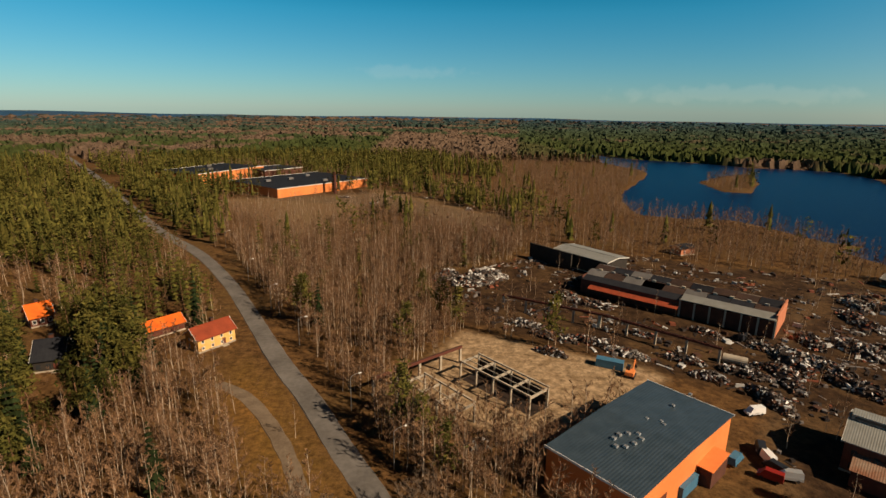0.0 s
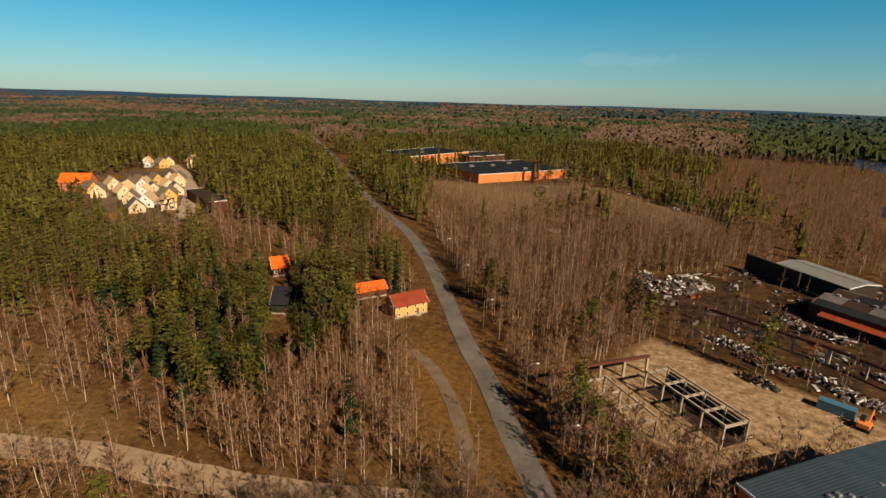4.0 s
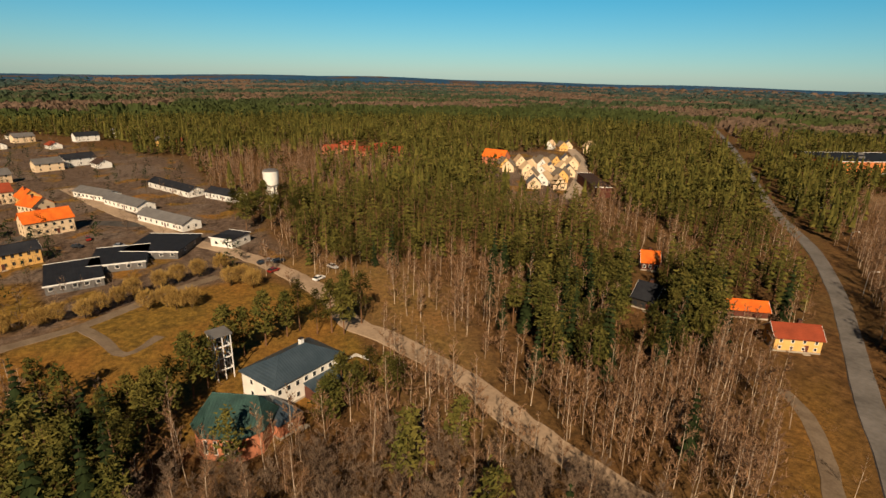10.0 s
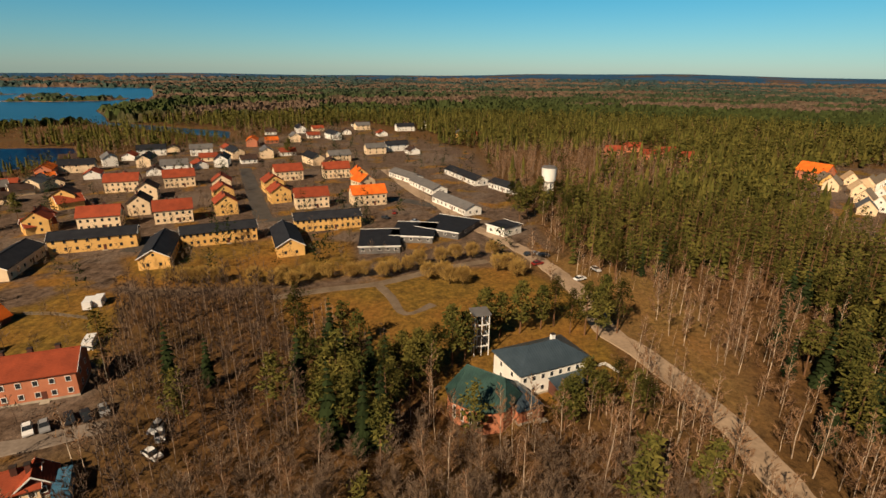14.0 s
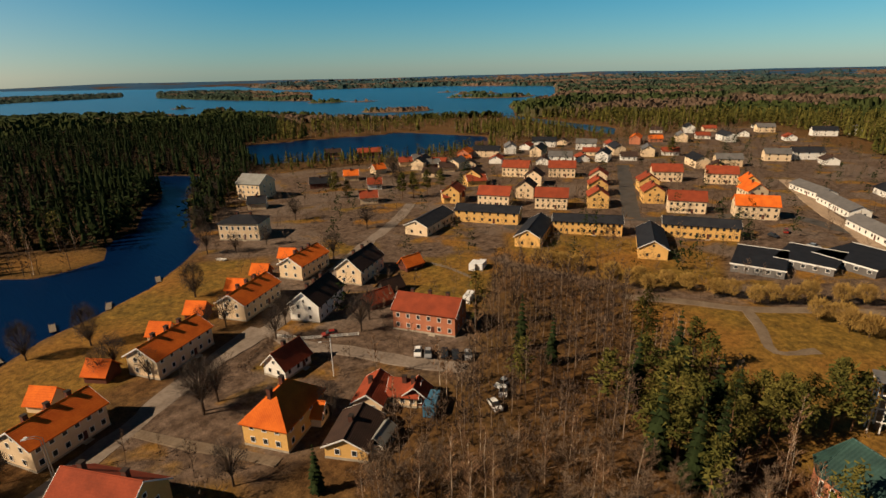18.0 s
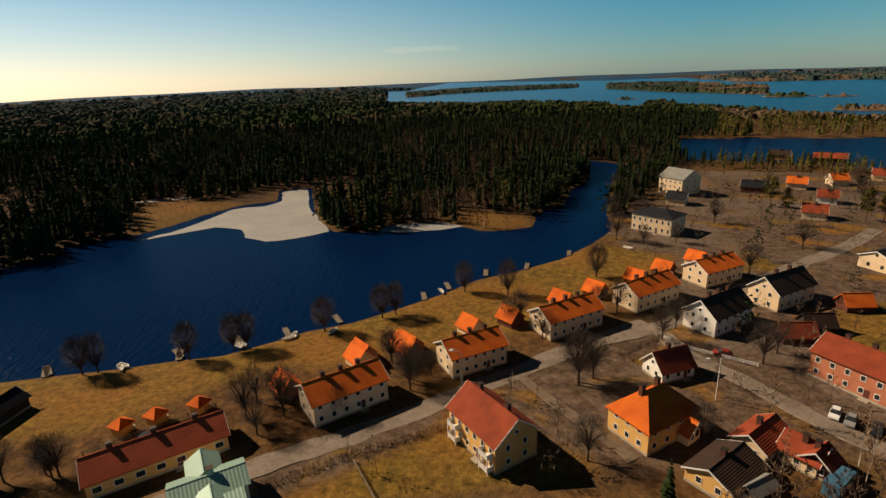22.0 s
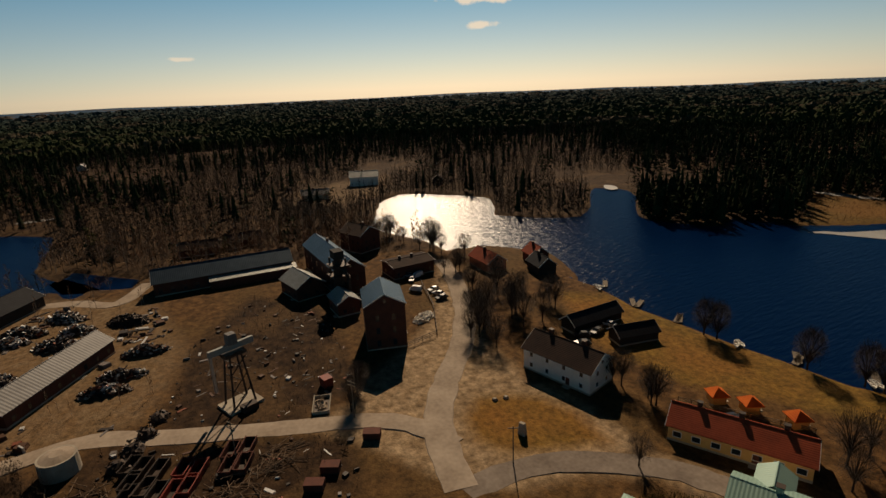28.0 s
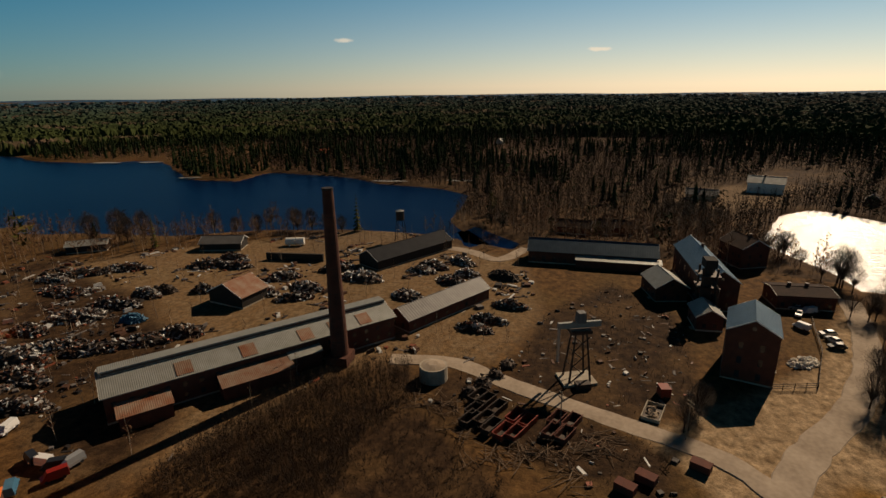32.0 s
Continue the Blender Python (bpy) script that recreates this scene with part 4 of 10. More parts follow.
for sx, sy, rx, ry, turn in SNOW:
    rim = shoreline([(sx + math.cos(radians(turn)) * rx * math.cos(k) - math.sin(radians(turn)) * ry * math.sin(k), sy + math.sin(radians(turn)) * rx * math.cos(k) + math.cos(radians(turn)) * ry * math.sin(k)) for k in (j * math.pi / 5 for j in range(10))], 4, 0.7, int(abs(sx)))
    sheet("snow_patch", rim, 0.12, 0.5, M["ice"], "patch of old snow on the bank", "snow")
for islet in ISLETS:
    sheet("islet", islet, 0.1, 0.8, M["reed"], "low wooded islet in the far lake", "island")

# ---- buildings ----
FOOTPRINTS = []
_cache = {}


def window_mesh(w, h, lights=2):
    """Frame and pane of a casement window, in the xz plane, facing -y."""
    key = ("win", round(w, 2), round(h, 2), lights)
    if key not in _cache:
        f, p = Geo(), Geo()
        b = 0.1
        o = [(-w / 2, 0), (w / 2, 0), (w / 2, h), (-w / 2, h)]
        i = [(-w / 2 + b, b), (w / 2 - b, b), (w / 2 - b, h - b), (-w / 2 + b, h - b)]
        for y in (-0.07, 0.05):
            f.v += [(q[0], y, q[1]) for q in o] + [(q[0], y, q[1]) for q in i]
        for k in range(4):
            n = (k + 1) % 4
            f.f += [(k, n, 4 + n, 4 + k), (8 + n, 8 + k, 12 + k, 12 + n), (n, k, 8 + k, 8 + n), (4 + k, 4 + n, 12 + n, 12 + k)]
        p.box(-w / 2 + b, w / 2 - b, -0.012, 0.02, b, h - b)
        plain = Geo().box(-w / 2 + 0.05, w / 2 - 0.05, -0.03, 0.03, 0.05, h - 0.05)
        _cache[key] = (f.mesh("window", M["trim"]), p.mesh("pane", M["glass"]), plain.mesh("window", M["glass"]))
    return _cache[key]


def window(parent, x, y, z, turn, w=1.1, h=1.35, lights=2, plain=False):
    f, p, far = window_mesh(w, h, lights)
    o = part("window", far if plain else f, None, parent)
    o.matrix_basis = pose(x, y, z, 0, 0, turn)
    if not plain:
        part("pane", p, None, o)
    return o


def window_rows(b, L, W, rows, n, ng, w=1.05, h=1.3, sides="fbgG", base=1.0, step=2.7, plain=False):
    for k in range(rows):
        z = base + step * k
        for s in sides:
            if plain and (b.matrix_basis.to_3x3() @ {"f": Vector((0, -1, 0)), "b": Vector((0, 1, 0)), "g": Vector((1, 0, 0)), "G": Vector((-1, 0, 0))}[s]).dot(b.matrix_basis.translation) > 0:
                continue        # blank rear walls of the far houses
            if s in "fb":
                for i in range(n):
                    x = -L / 2 + L * (i + 0.5) / n
                    window(b, x if s == "f" else -x, -W / 2 if s == "f" else W / 2, z, 0 if s == "f" else 180, w, h, 2, plain)
            else:
                for i in range(ng):
                    y = -W / 2 + W * (i + 0.75) / (ng + 0.5)
                    window(b, L / 2 if s == "g" else -L / 2, y, z, 90 if s == "g" else -90, w, h, 2, plain)


def gable_walls(L, W, he, hr, plinth=0.0):
    g = Geo()
    x, y = L / 2, W / 2
    g.v += [(-x, -y, -0.3), (x, -y, -0.3), (x, y, -0.3), (-x, y, -0.3), (-x, -y, he), (x, -y, he), (x, y, he), (-x, y, he), (-x, 0, hr), (x, 0, hr)]
    g.f += [(0, 1, 5, 4), (2, 3, 7, 6), (1, 2, 6, 9, 5), (3, 0, 4, 8, 7), (3, 2, 1, 0), (4, 5, 9, 8), (6, 7, 8, 9)]
    return g


def gable_roof(L, W, he, hr, over=0.5, thick=0.18):
    x, y = L / 2 + over, W / 2 + over
    drop = (hr - he) * over / (W / 2)
    g = Geo()
    up = 0.12
    g.slab([(-x, -y, he - drop + up), (x, -y, he - drop + up), (x, 0, hr + up), (-x, 0, hr + up)], thick)
    g.slab([(x, y, he - drop + up), (-x, y, he - drop + up), (-x, 0, hr + up), (x, 0, hr + up)], thick)
    g.tube((-x, 0, hr + up + 0.02), (x, 0, hr + up + 0.02), 0.12, 0.12, 6)
    return g


def hip_roof(L, W, he, hr, over=0.5, thick=0.18, hip=0.5):
    x, y = L / 2 + over, W / 2 + over
    rx = max(L / 2 - W * hip, 0.3)
    z = he - 0.1
    g = Geo()
    g.slab([(-x, -y, z), (x, -y, z), (rx, 0, hr), (-rx, 0, hr)], thick)
    g.slab([(x, y, z), (-x, y, z), (-rx, 0, hr), (rx, 0, hr)], thick)
    g.slab([(x, -y, z), (x, y, z), (rx, 0, hr)], thick)
    g.slab([(-x, y, z), (-x, -y, z), (-rx, 0, hr)], thick)
    return g


def house(x, y, turn, L, W, he, hr, wall, roof, label, rows=2, n=5, ng=2, chimneys=(0.0,), hip=False, name="house", group="", sides="fbgG", over=0.5, door=True,
          w=1.05, h=1.3, attic=True, base=1.0, step=2.7, foot=True, stack="brick", plinth=True, trims=True, category="house"):
    b = thing(name, x, y, turn, label, category, group)
    if foot:
        FOOTPRINTS.append((x, y, turn, L / 2 + 1.8, W / 2 + 1.8))
    part("wall", gable_walls(L, W, he, he + 0.01 if hip else hr), M[wall], b)
    part("roof", hip_roof(L, W, he, hr, over) if hip else gable_roof(L, W, he, hr, over), M[roof], b)
    if plinth:
        part("plinth", Geo().box(-L / 2 - 0.06, L / 2 + 0.06, -W / 2 - 0.06, W / 2 + 0.06, -0.3, 0.45), M["concrete"], b)
    if trims and not hip:
        for s in (-1, 1):
            for u in (-1, 1):
                o, drop = W / 2 + over, (hr - he) * over / (W / 2)
                xx = s * (L / 2 + over + 0.03)
                part("bargeboard", Geo().slab([(xx - 0.03, u * o, he - drop + 0.14), (xx + 0.03, u * o, he - drop + 0.14), (xx + 0.03, 0, hr + 0.14), (xx - 0.03, 0, hr + 0.14)], 0.3), M["trim"], b)
    slope = (hr - he) / (W / 2)
    for c in chimneys:
        cy = 0.55
        ch = part("chimney", Geo().box(c - 0.45, c + 0.45, cy - 0.4, cy + 0.4, hr - 1.4, hr + 1.0), M[stack], b, "dark brick chimney")
        part("chimney_cap", Geo().box(c - 0.52, c + 0.52, cy - 0.47, cy + 0.47, hr + 1.0, hr + 1.14), M["steel"], ch)
    if rows:
        window_rows(b, L, W, rows, n, ng, w, h, sides, base, step, not plinth or wall in ("brick", "darkwall"))
        if attic and not hip and hr - he > 2.2:
            for s in (1, -1):
                window(b, s * L / 2, 0, he + 0.4, 90 * s, 0.9, 1.0, 2, not plinth or wall in ("brick", "darkwall"))
    if door:
        d = part("door", Geo().box(-0.5, 0.5, -0.05, 0.05, 0.1, 2.15), M["redbrown"], b, "brown panelled front door")
        d.matrix_basis = pose(L * 0.5 * 0.12 + L / max(n, 1) * 0.5, -W / 2, 0.05)
        part("step", Geo().box(-0.9, 0.9, -1.1, 0.0, -0.2, 0.12), M["concrete"], b).matrix_basis = pose(L * 0.5 * 0.12 + L / max(n, 1) * 0.5, -W / 2, 0)
    return b


def flat_building(x, y, turn, L, W, h, wall, roof, label, n=0, rows=1, name="building", group="", parapet=0.25, category="building", slope=0.0, ng=2, w=1.3, hh=1.3, base=1.1):
    b = thing(name, x, y, turn, label, category, group)
    FOOTPRINTS.append((x, y, turn, L / 2 + 2, W / 2 + 2))
    part("wall", Geo().box(-L / 2, L / 2, -W / 2, W / 2, -0.3, h), M[wall], b)
    g = Geo()
    o = 0.3
    g.slab([(-L / 2 - o, -W / 2 - o, h + 0.15), (L / 2 + o, -W / 2 - o, h + 0.15), (L / 2 + o, 0, h + 0.15 + slope), (-L / 2 - o, 0, h + 0.15 + slope)], 0.15)
    g.slab([(-L / 2 - o, 0, h + 0.15 + slope), (L / 2 + o, 0, h + 0.15 + slope), (L / 2 + o, W / 2 + o, h + 0.15), (-L / 2 - o, W / 2 + o, h + 0.15)], 0.15)
    part("roof", g, M[roof], b)
    for y0 in (-W / 2 - o - 0.1, W / 2 + o):
        part("roof_edge", Geo().box(-L / 2 - o - 0.1, L / 2 + o + 0.1, y0, y0 + 0.1, h - 0.15, h + 0.3), M["trim"], b)
    if n:
        window_rows(b, L, W, rows, n, ng, w, hh, "fgG", base)
    return b

# ---- trees ----
def spin(rnd):
    a = rnd.uniform(0, 2 * math.pi)
    return math.cos(a), math.sin(a)


def sliver(g, a, b, w, rnd):
    """A thin twig: one long triangle with a slight turn."""
    c, s = spin(rnd)
    k = len(g.v)
    g.v += [(a[0] + c * w, a[1] + s * w, a[2]), (a[0] - c * w, a[1] - s * w, a[2]), tuple(b)]
    g.f.append((k, k + 1, k + 2))


def bare_tree(seed, h=15.0, low=0.35, limbs=14, twigs=9, reach=0.22, rise=0.9, w=0.05, sides=5, stems=1):
    """Trunk and twig crown of a leafless tree."""
    rnd = random.Random(seed)
    trunk, crown = Geo(), Geo()
    for st in range(stems):
        c, s = spin(rnd)
        ox, oy = (c * 0.5, s * 0.5) if stems > 1 else (0, 0)
        lean = rnd.uniform(0.0, 0.05) + (0.06 if stems > 1 else 0)
        at = lambda z: (ox + c * lean * z + 0.12 * math.sin(z * 0.6 + seed), oy + s * lean * z + 0.12 * math.cos(z * 0.5 + seed), z)
        r0 = 0.0080 * h
        zs = [0 - 0.3, h * 0.3, h * 0.62, h * 0.97]
        rs = [r0, r0 * 0.72, r0 * 0.42, r0 * 0.1]
        for i in range(3):
            trunk.tube(at(zs[i]), at(zs[i + 1]), rs[i], rs[i + 1], sides if i == 0 else 4, False)
        for i in range(limbs):
            f = low + (0.97 - low) * (i + rnd.random()) / limbs
            p = Vector(at(f * h))
            cc, ss = spin(rnd)
            ln = reach * h * (1.15 - f) / (1.15 - low) * rnd.uniform(0.7, 1.25)
            d = Vector((cc, ss, rise * rnd.uniform(0.6, 1.4))).normalized()
            q = p + d * ln
            k = len(trunk.v)
            sliver(trunk if h > 0 and i % 2 == 0 else crown, p, q, r0 * 0.3, rnd)
            for j in range(twigs):
                t = rnd.uniform(0.25, 1.0)
                b = p + (q - p) * t
                c2, s2 = spin(rnd)
                d2 = (d * 0.8 + Vector((c2, s2, rnd.uniform(-0.2, 0.9))) * 0.8).normalized()
                sliver(crown, b, b + d2 * ln * rnd.uniform(0.25, 0.6), w * rnd.uniform(0.6, 1.3), rnd)
    return trunk, crown


def round_crown(seed, h, wide, low, limbs, twigs, size, w, lobes=False):
    """A leafless tree with a dense rounded crown of fine twigs."""
    rnd = random.Random(seed)
    trunk, crown = Geo(), Geo()
    fork = low * h
    trunk.tube((0, 0, -0.3), (0.05, 0, fork), 0.022 * h, 0.016 * h, 6, False)
    arms = []
    mid, rz = (h + fork * 0.75) / 2, (h - fork * 0.75) / 2
    for i in range(limbs):
        a, el = 2.4 * i + rnd.uniform(-0.4, 0.4), math.asin(rnd.uniform(-0.35, 0.98))
        f = rnd.uniform(0.6, 0.9)
        tip = Vector((math.cos(a) * math.cos(el) * wide * f, math.sin(a) * math.cos(el) * wide * f, mid + math.sin(el) * rz * f))
        base = Vector((0, 0, fork * rnd.uniform(0.8, 1.25)))
        arms.append((base, tip))
        bow = (base + tip) / 2 + Vector((0, 0, 0.08 * h))
        trunk.tube(base, bow, 0.008 * h, 0.005 * h, 4, False).tube(bow, tip, 0.005 * h, 0.0015 * h, 3, False)
    for i in range(twigs):
        d = Vector((rnd.gauss(0, 1), rnd.gauss(0, 1), rnd.gauss(0.1, 1))).normalized()
        f = rnd.uniform(0.35, 1.0) ** 0.5 * (0.86 + 0.14 * math.sin(5 * math.atan2(d.y, d.x) + seed))
        p = Vector((d.x * wide * f, d.y * wide * f, mid + d.z * rz * f))
        if lobes:
            base, tip = rnd.choice(arms)
            p = base + (tip - base) * rnd.uniform(0.45, 1.08) + d * wide * rnd.uniform(0.0, 0.26)
        u = (d + Vector((rnd.gauss(0, 0.5), rnd.gauss(0, 0.5), rnd.gauss(0.35, 0.5)))).normalized()
        sliver(crown, p - u * size * 0.6, p + u * size * rnd.uniform(0.4, 0.9), w * rnd.uniform(0.6, 1.4), rnd)
    return trunk, crown


def pine(seed, h=15.0, clumps=20, tufts=16, low=0.5, wide=0.17, tuft=0.062):
    rnd = random.Random(seed)
    trunk, crown = Geo(), Geo()
    trunk.tube((0, 0, -0.3), (0.1, 0, h * 0.55), 0.016 * h, 0.010 * h, 5, False).tube((0.1, 0, h * 0.55), (0, 0.05, h * 0.96), 0.010 * h, 0.002 * h, 4, False)
    for i in range(clumps):
        f = low + (1 - low) * (i + rnd.random() * 0.8) / clumps
        c, s = spin(rnd)
        prof = math.sin(math.pi * min(1.0, 0.25 + 0.8 * (f - low) / (1 - low))) * 0.95 + 0.12
        rad = wide * h * prof * rnd.uniform(0.25, 1.0)
        o = Vector((c * rad, s * rad, f * h))
        if i % 3 == 0:
            sliver(trunk, (0, 0, f * h - 0.8), o, 0.06, rnd)
        sz = h * tuft * rnd.uniform(0.7, 1.3)
        for j in range(tufts):
            d = Vector((rnd.gauss(0, 1), rnd.gauss(0, 1), rnd.gauss(0, 0.6)))
            p = o + d * sz * 0.75
            u = Vector((rnd.gauss(0, 1), rnd.gauss(0, 1), rnd.gauss(0.2, 0.7))).normalized() * sz * 0.75
            v = u.orthogonal().normalized() * sz * rnd.uniform(0.3, 0.6)
            k = len(crown.v)
            crown.v += [tuple(p - u * 0.5 - v * 0.5), tuple(p - u * 0.5 + v * 0.5), tuple(p + u)]
            crown.f.append((k, k + 1, k + 2))
    return trunk, crown


def spruce(seed, h=16.0, whorls=13, arms=8, wide=0.16):
    rnd = random.Random(seed)
    trunk, crown = Geo(), Geo()
    trunk.tube((0, 0, -0.3), (0, 0, h * 0.9), 0.013 * h, 0.003 * h, 4, False)
    for i in range(whorls):
        f = 0.10 + 0.88 * i / (whorls - 1)
        rad = wide * h * (1.02 - f) ** 0.85 * rnd.uniform(0.85, 1.15) + 0.15
        a0 = rnd.uniform(0, 6.28)
        for j in range(arms):
            a = a0 + 6.283 * j / arms + rnd.uniform(-0.25, 0.25)
            r = rad * rnd.uniform(0.7, 1.15)
            c, s = math.cos(a), math.sin(a)
            w = r * 0.36 + 0.1
            z = f * h
            k = len(crown.v)
            crown.v += [(0, 0, z + 0.35 * r), (c * r * 0.6 - s * w, s * r * 0.6 + c * w, z - r * 0.16), (c * r, s * r, z - r * 0.32), (c * r * 0.6 + s * w, s * r * 0.6 - c * w, z - r * 0.16)]
            crown.f += [(k, k + 1, k + 2), (k, k + 2, k + 3)]
    crown.tube((0, 0, h * 0.93), (0, 0, h * 1.03), 0.12, 0.01, 3, False)
    return trunk, crown


def cone_tree(seed, h=15.0, tiers=3, sides=6, wide=0.17):
    """A far conifer: a few ragged tiers."""
    rnd = random.Random(seed)
    g = Geo()
    for i in range(tiers):
        z0, z1 = h * (0.12 + 0.8 * i / tiers * 0.9), h * (0.12 + 0.88 * (i + 1.5) / (tiers + 0.5))
        rad = wide * h * (1.0 - 0.75 * i / tiers)
        a0 = rnd.uniform(0, 6.28)
        k = len(g.v)
        g.v.append((0, 0, min(z1, h)))
        for j in range(sides):
            a = a0 + 6.283 * j / sides
            r = rad * rnd.uniform(0.65, 1.2)
            g.v.append((math.cos(a) * r, math.sin(a) * r, z0 + rnd.uniform(-0.05, 0.05) * h))
        g.f += [(k, k + 1 + j, k + 1 + (j + 1) % sides) for j in range(sides)]
    return g


def tris(g):
    v = np.array(g.v, np.float32)
    f = []
    for p in g.f:
        f += [(p[0], p[i], p[i + 1]) for i in range(1, len(p) - 1)]
    return v, np.array(f, np.int32)


def scatter(name, forms, where, size, mat, label, category="trees"):
    """Copies of one of the forms at each place, joined into one mesh."""
    if not len(where):
        return
    rs = np.random.RandomState(len(where))
    pick, ang = rs.randint(0, len(forms), len(where)), rs.uniform(0, 6.283, len(where))
    vs, fs, base = [], [], 0
    for k, (v, f) in enumerate(forms):
        sel = np.where(pick == k)[0]
        if not len(sel):
            continue
        c, s = np.cos(ang[sel])[:, None], np.sin(ang[sel])[:, None]
        sx = (size[sel] * rs.uniform(0.85, 1.15, len(sel)))[:, None]
        x = (v[:, 0] * c - v[:, 1] * s) * sx + where[sel, 0][:, None]
        y = (v[:, 0] * s + v[:, 1] * c) * sx + where[sel, 1][:, None]
        z = v[:, 2] * size[sel][:, None] + where[sel, 2][:, None]
        vs.append(np.stack([x, y, z], -1).reshape(-1, 3))
        fs.append((f[None] + (np.arange(len(sel)) * len(v))[:, None, None] + base).reshape(-1, 3))
        base += len(sel) * len(v)
    bulk(name, np.concatenate(vs), np.concatenate(fs), mat, label, category)


def jitter_ring(r0, r1, step, seed):
    """Points spread over a ring; step(r) is the spacing."""
    rs = np.random.RandomState(seed)
    pts, r = [], r0
    while r < r1:
        s = step(r)
        n = max(3, int(2 * math.pi * r / s))
        a = (np.arange(n) + rs.uniform(-0.45, 0.45, n)) * 2 * np.pi / n + rs.uniform(0, 6.28)
        rr = r + rs.uniform(-0.5, 0.5, n) * s
        pts.append(np.c_[rr * np.cos(a), rr * np.sin(a)])
        r += s
    return np.concatenate(pts)



# ---- things ----
def solid(name, geo, mat, x, y, turn, label, category, group="", z=0.0):
    """A thing that is one mesh."""
    ob = new(name, geo.mesh(name, M[mat]))
    ob.matrix_basis = pose(x, y, z, 0, 0, turn)
    return tagged(ob, label, category, group)


def heap(x, y, turn, L, W, h, mat, n, seed, label, name="scrap_heap", category="scrap heap", size=1.0, group="scrap heaps"):
    """A heap of loose pieces over a low mound."""
    rnd = random.Random(seed)
    if n >= 90:
        n, h = int(n * 1.9), h * 1.35
    b = thing(name, x, y, turn, label, category, group)
    FOOTPRINTS.append((x, y, turn, L / 2, W / 2))
    m = Geo()
    rings = [[(math.cos(a * math.pi / 6) * L / 2 * f * rnd.uniform(0.8, 1.1), math.sin(a * math.pi / 6) * W / 2 * f * rnd.uniform(0.8, 1.1), z) for a in range(12)] for f, z in ((1, -0.2), (0.7, h * 0.42), (0.3, h * 0.7))]
    for k in range(2):
        o = len(m.v)
        m.v += rings[k] + rings[k + 1]
        m.f += [(o + i, o + (i + 1) % 12, o + 12 + (i + 1) % 12, o + 12 + i) for i in range(12)]
    m.poly(rings[2])
    part("mound", m, M["steel"] if mat in ("scrap", "rubble") else M[mat], b)
    g = Geo()
    for i in range(n):
        a, f = rnd.uniform(0, 6.28), math.sqrt(rnd.random())
        px, py = math.cos(a) * f * L / 2, math.sin(a) * f * W / 2
        pz = h * (1 - f * f) * rnd.uniform(0.45, 1.0)
        q = Matrix.Translation((px, py, pz + 0.1)) @ Euler((rnd.uniform(-0.7, 0.7), rnd.uniform(-0.7, 0.7), rnd.uniform(0, 6.28))).to_matrix().to_4x4()
        sx, sy, sz = rnd.uniform(0.3, 1.5) * size, rnd.uniform(0.15, 0.7) * size, rnd.uniform(0.06, 0.5) * size
        k = len(g.v)
        for zz in (-sz, sz):
            for xx, yy in ((-sx, -sy), (sx, -sy * rnd.uniform(0.5, 1)), (sx * rnd.uniform(0.5, 1), sy), (-sx, sy)):
                g.v.append(tuple(q @ Vector((xx * 0.6, yy * 0.6, zz * 0.6))))
        g.f += [(k, k + 3, k + 2, k + 1), (k + 4, k + 5, k + 6, k + 7)] + [(k + i2, k + (i2 + 1) % 4, k + 4 + (i2 + 1) % 4, k + 4 + i2) for i2 in range(4)]
    tagged(part("loose_scrap", g, M[mat], b), kind="stuff")
    return b


def car_mesh(van):
    key = "van" if van else "car"
    if key not in _cache:
        g, c = Geo(), Geo()
        Lh, Wh = 2.15, 0.86
        prof = [(-Lh, 0.35), (-Lh, 0.8), (-Lh + 0.1, 0.92), (-0.9, 0.98), (0.95, 0.98), (Lh - 0.1, 0.82), (Lh, 0.65), (Lh, 0.35)]
        if van:
            prof = [(-Lh, 0.4), (-Lh, 1.0), (Lh - 0.5, 1.0), (Lh, 0.8), (Lh, 0.4)]
        cab = [(-1.9, 0.97), (-1.35, 1.45), (0.35, 1.47), (1.1, 0.97)] if not van else [(-Lh + 0.02, 0.99), (-Lh + 0.05, 1.9), (1.0, 1.95), (1.7, 0.99)]
        for ge, pr, w, w2 in ((g, prof, Wh, Wh), (c, cab, Wh * 0.95, Wh * 0.8)):
            k, n = len(ge.v), len(pr)
            lo = min(p[1] for p in pr)
            for s in (-1, 1):
                ge.v += [(px, s * (w if pz <= lo + 0.05 else w2), pz) for px, pz in pr]
            ge.f += [tuple(range(k, k + n)), tuple(range(k + 2 * n - 1, k + n - 1, -1))]
            ge.f += [(k + (i + 1) % n, k + i, k + n + i, k + n + (i + 1) % n) for i in range(n)]
        r = Geo().box(-1.2, 0.25, -0.62, 0.62, 1.452, 1.49) if not van else Geo().box(-Lh + 0.1, 1.0, -0.68, 0.68, 1.92, 1.97)
        wl = Geo().tube((0, -0.1, 0.32), (0, 0.1, 0.32), 0.32, 0.32, 10)
        _cache[key] = (g, c, r, wl.mesh("wheel", M["rubber"]))
    return _cache[key]


def car(x, y, turn, paint, label, van=False, group="parked cars"):
    g, c, r, wl = car_mesh("van" if van else "")
    b = thing("car" if not van else "van", x, y, turn, label, "car" if not van else "van", group, 0.18)
    part("body", g, M[paint], b)
    part("cabin", c, M[paint] if van else M["glass"], b)
    part("roof", r, M[paint], b)
    for sx in (-1.3, 1.35):
        for sy in (-0.8, 0.8):
            part("wheel", wl, None, b).location = (sx, sy, 0)
    return b


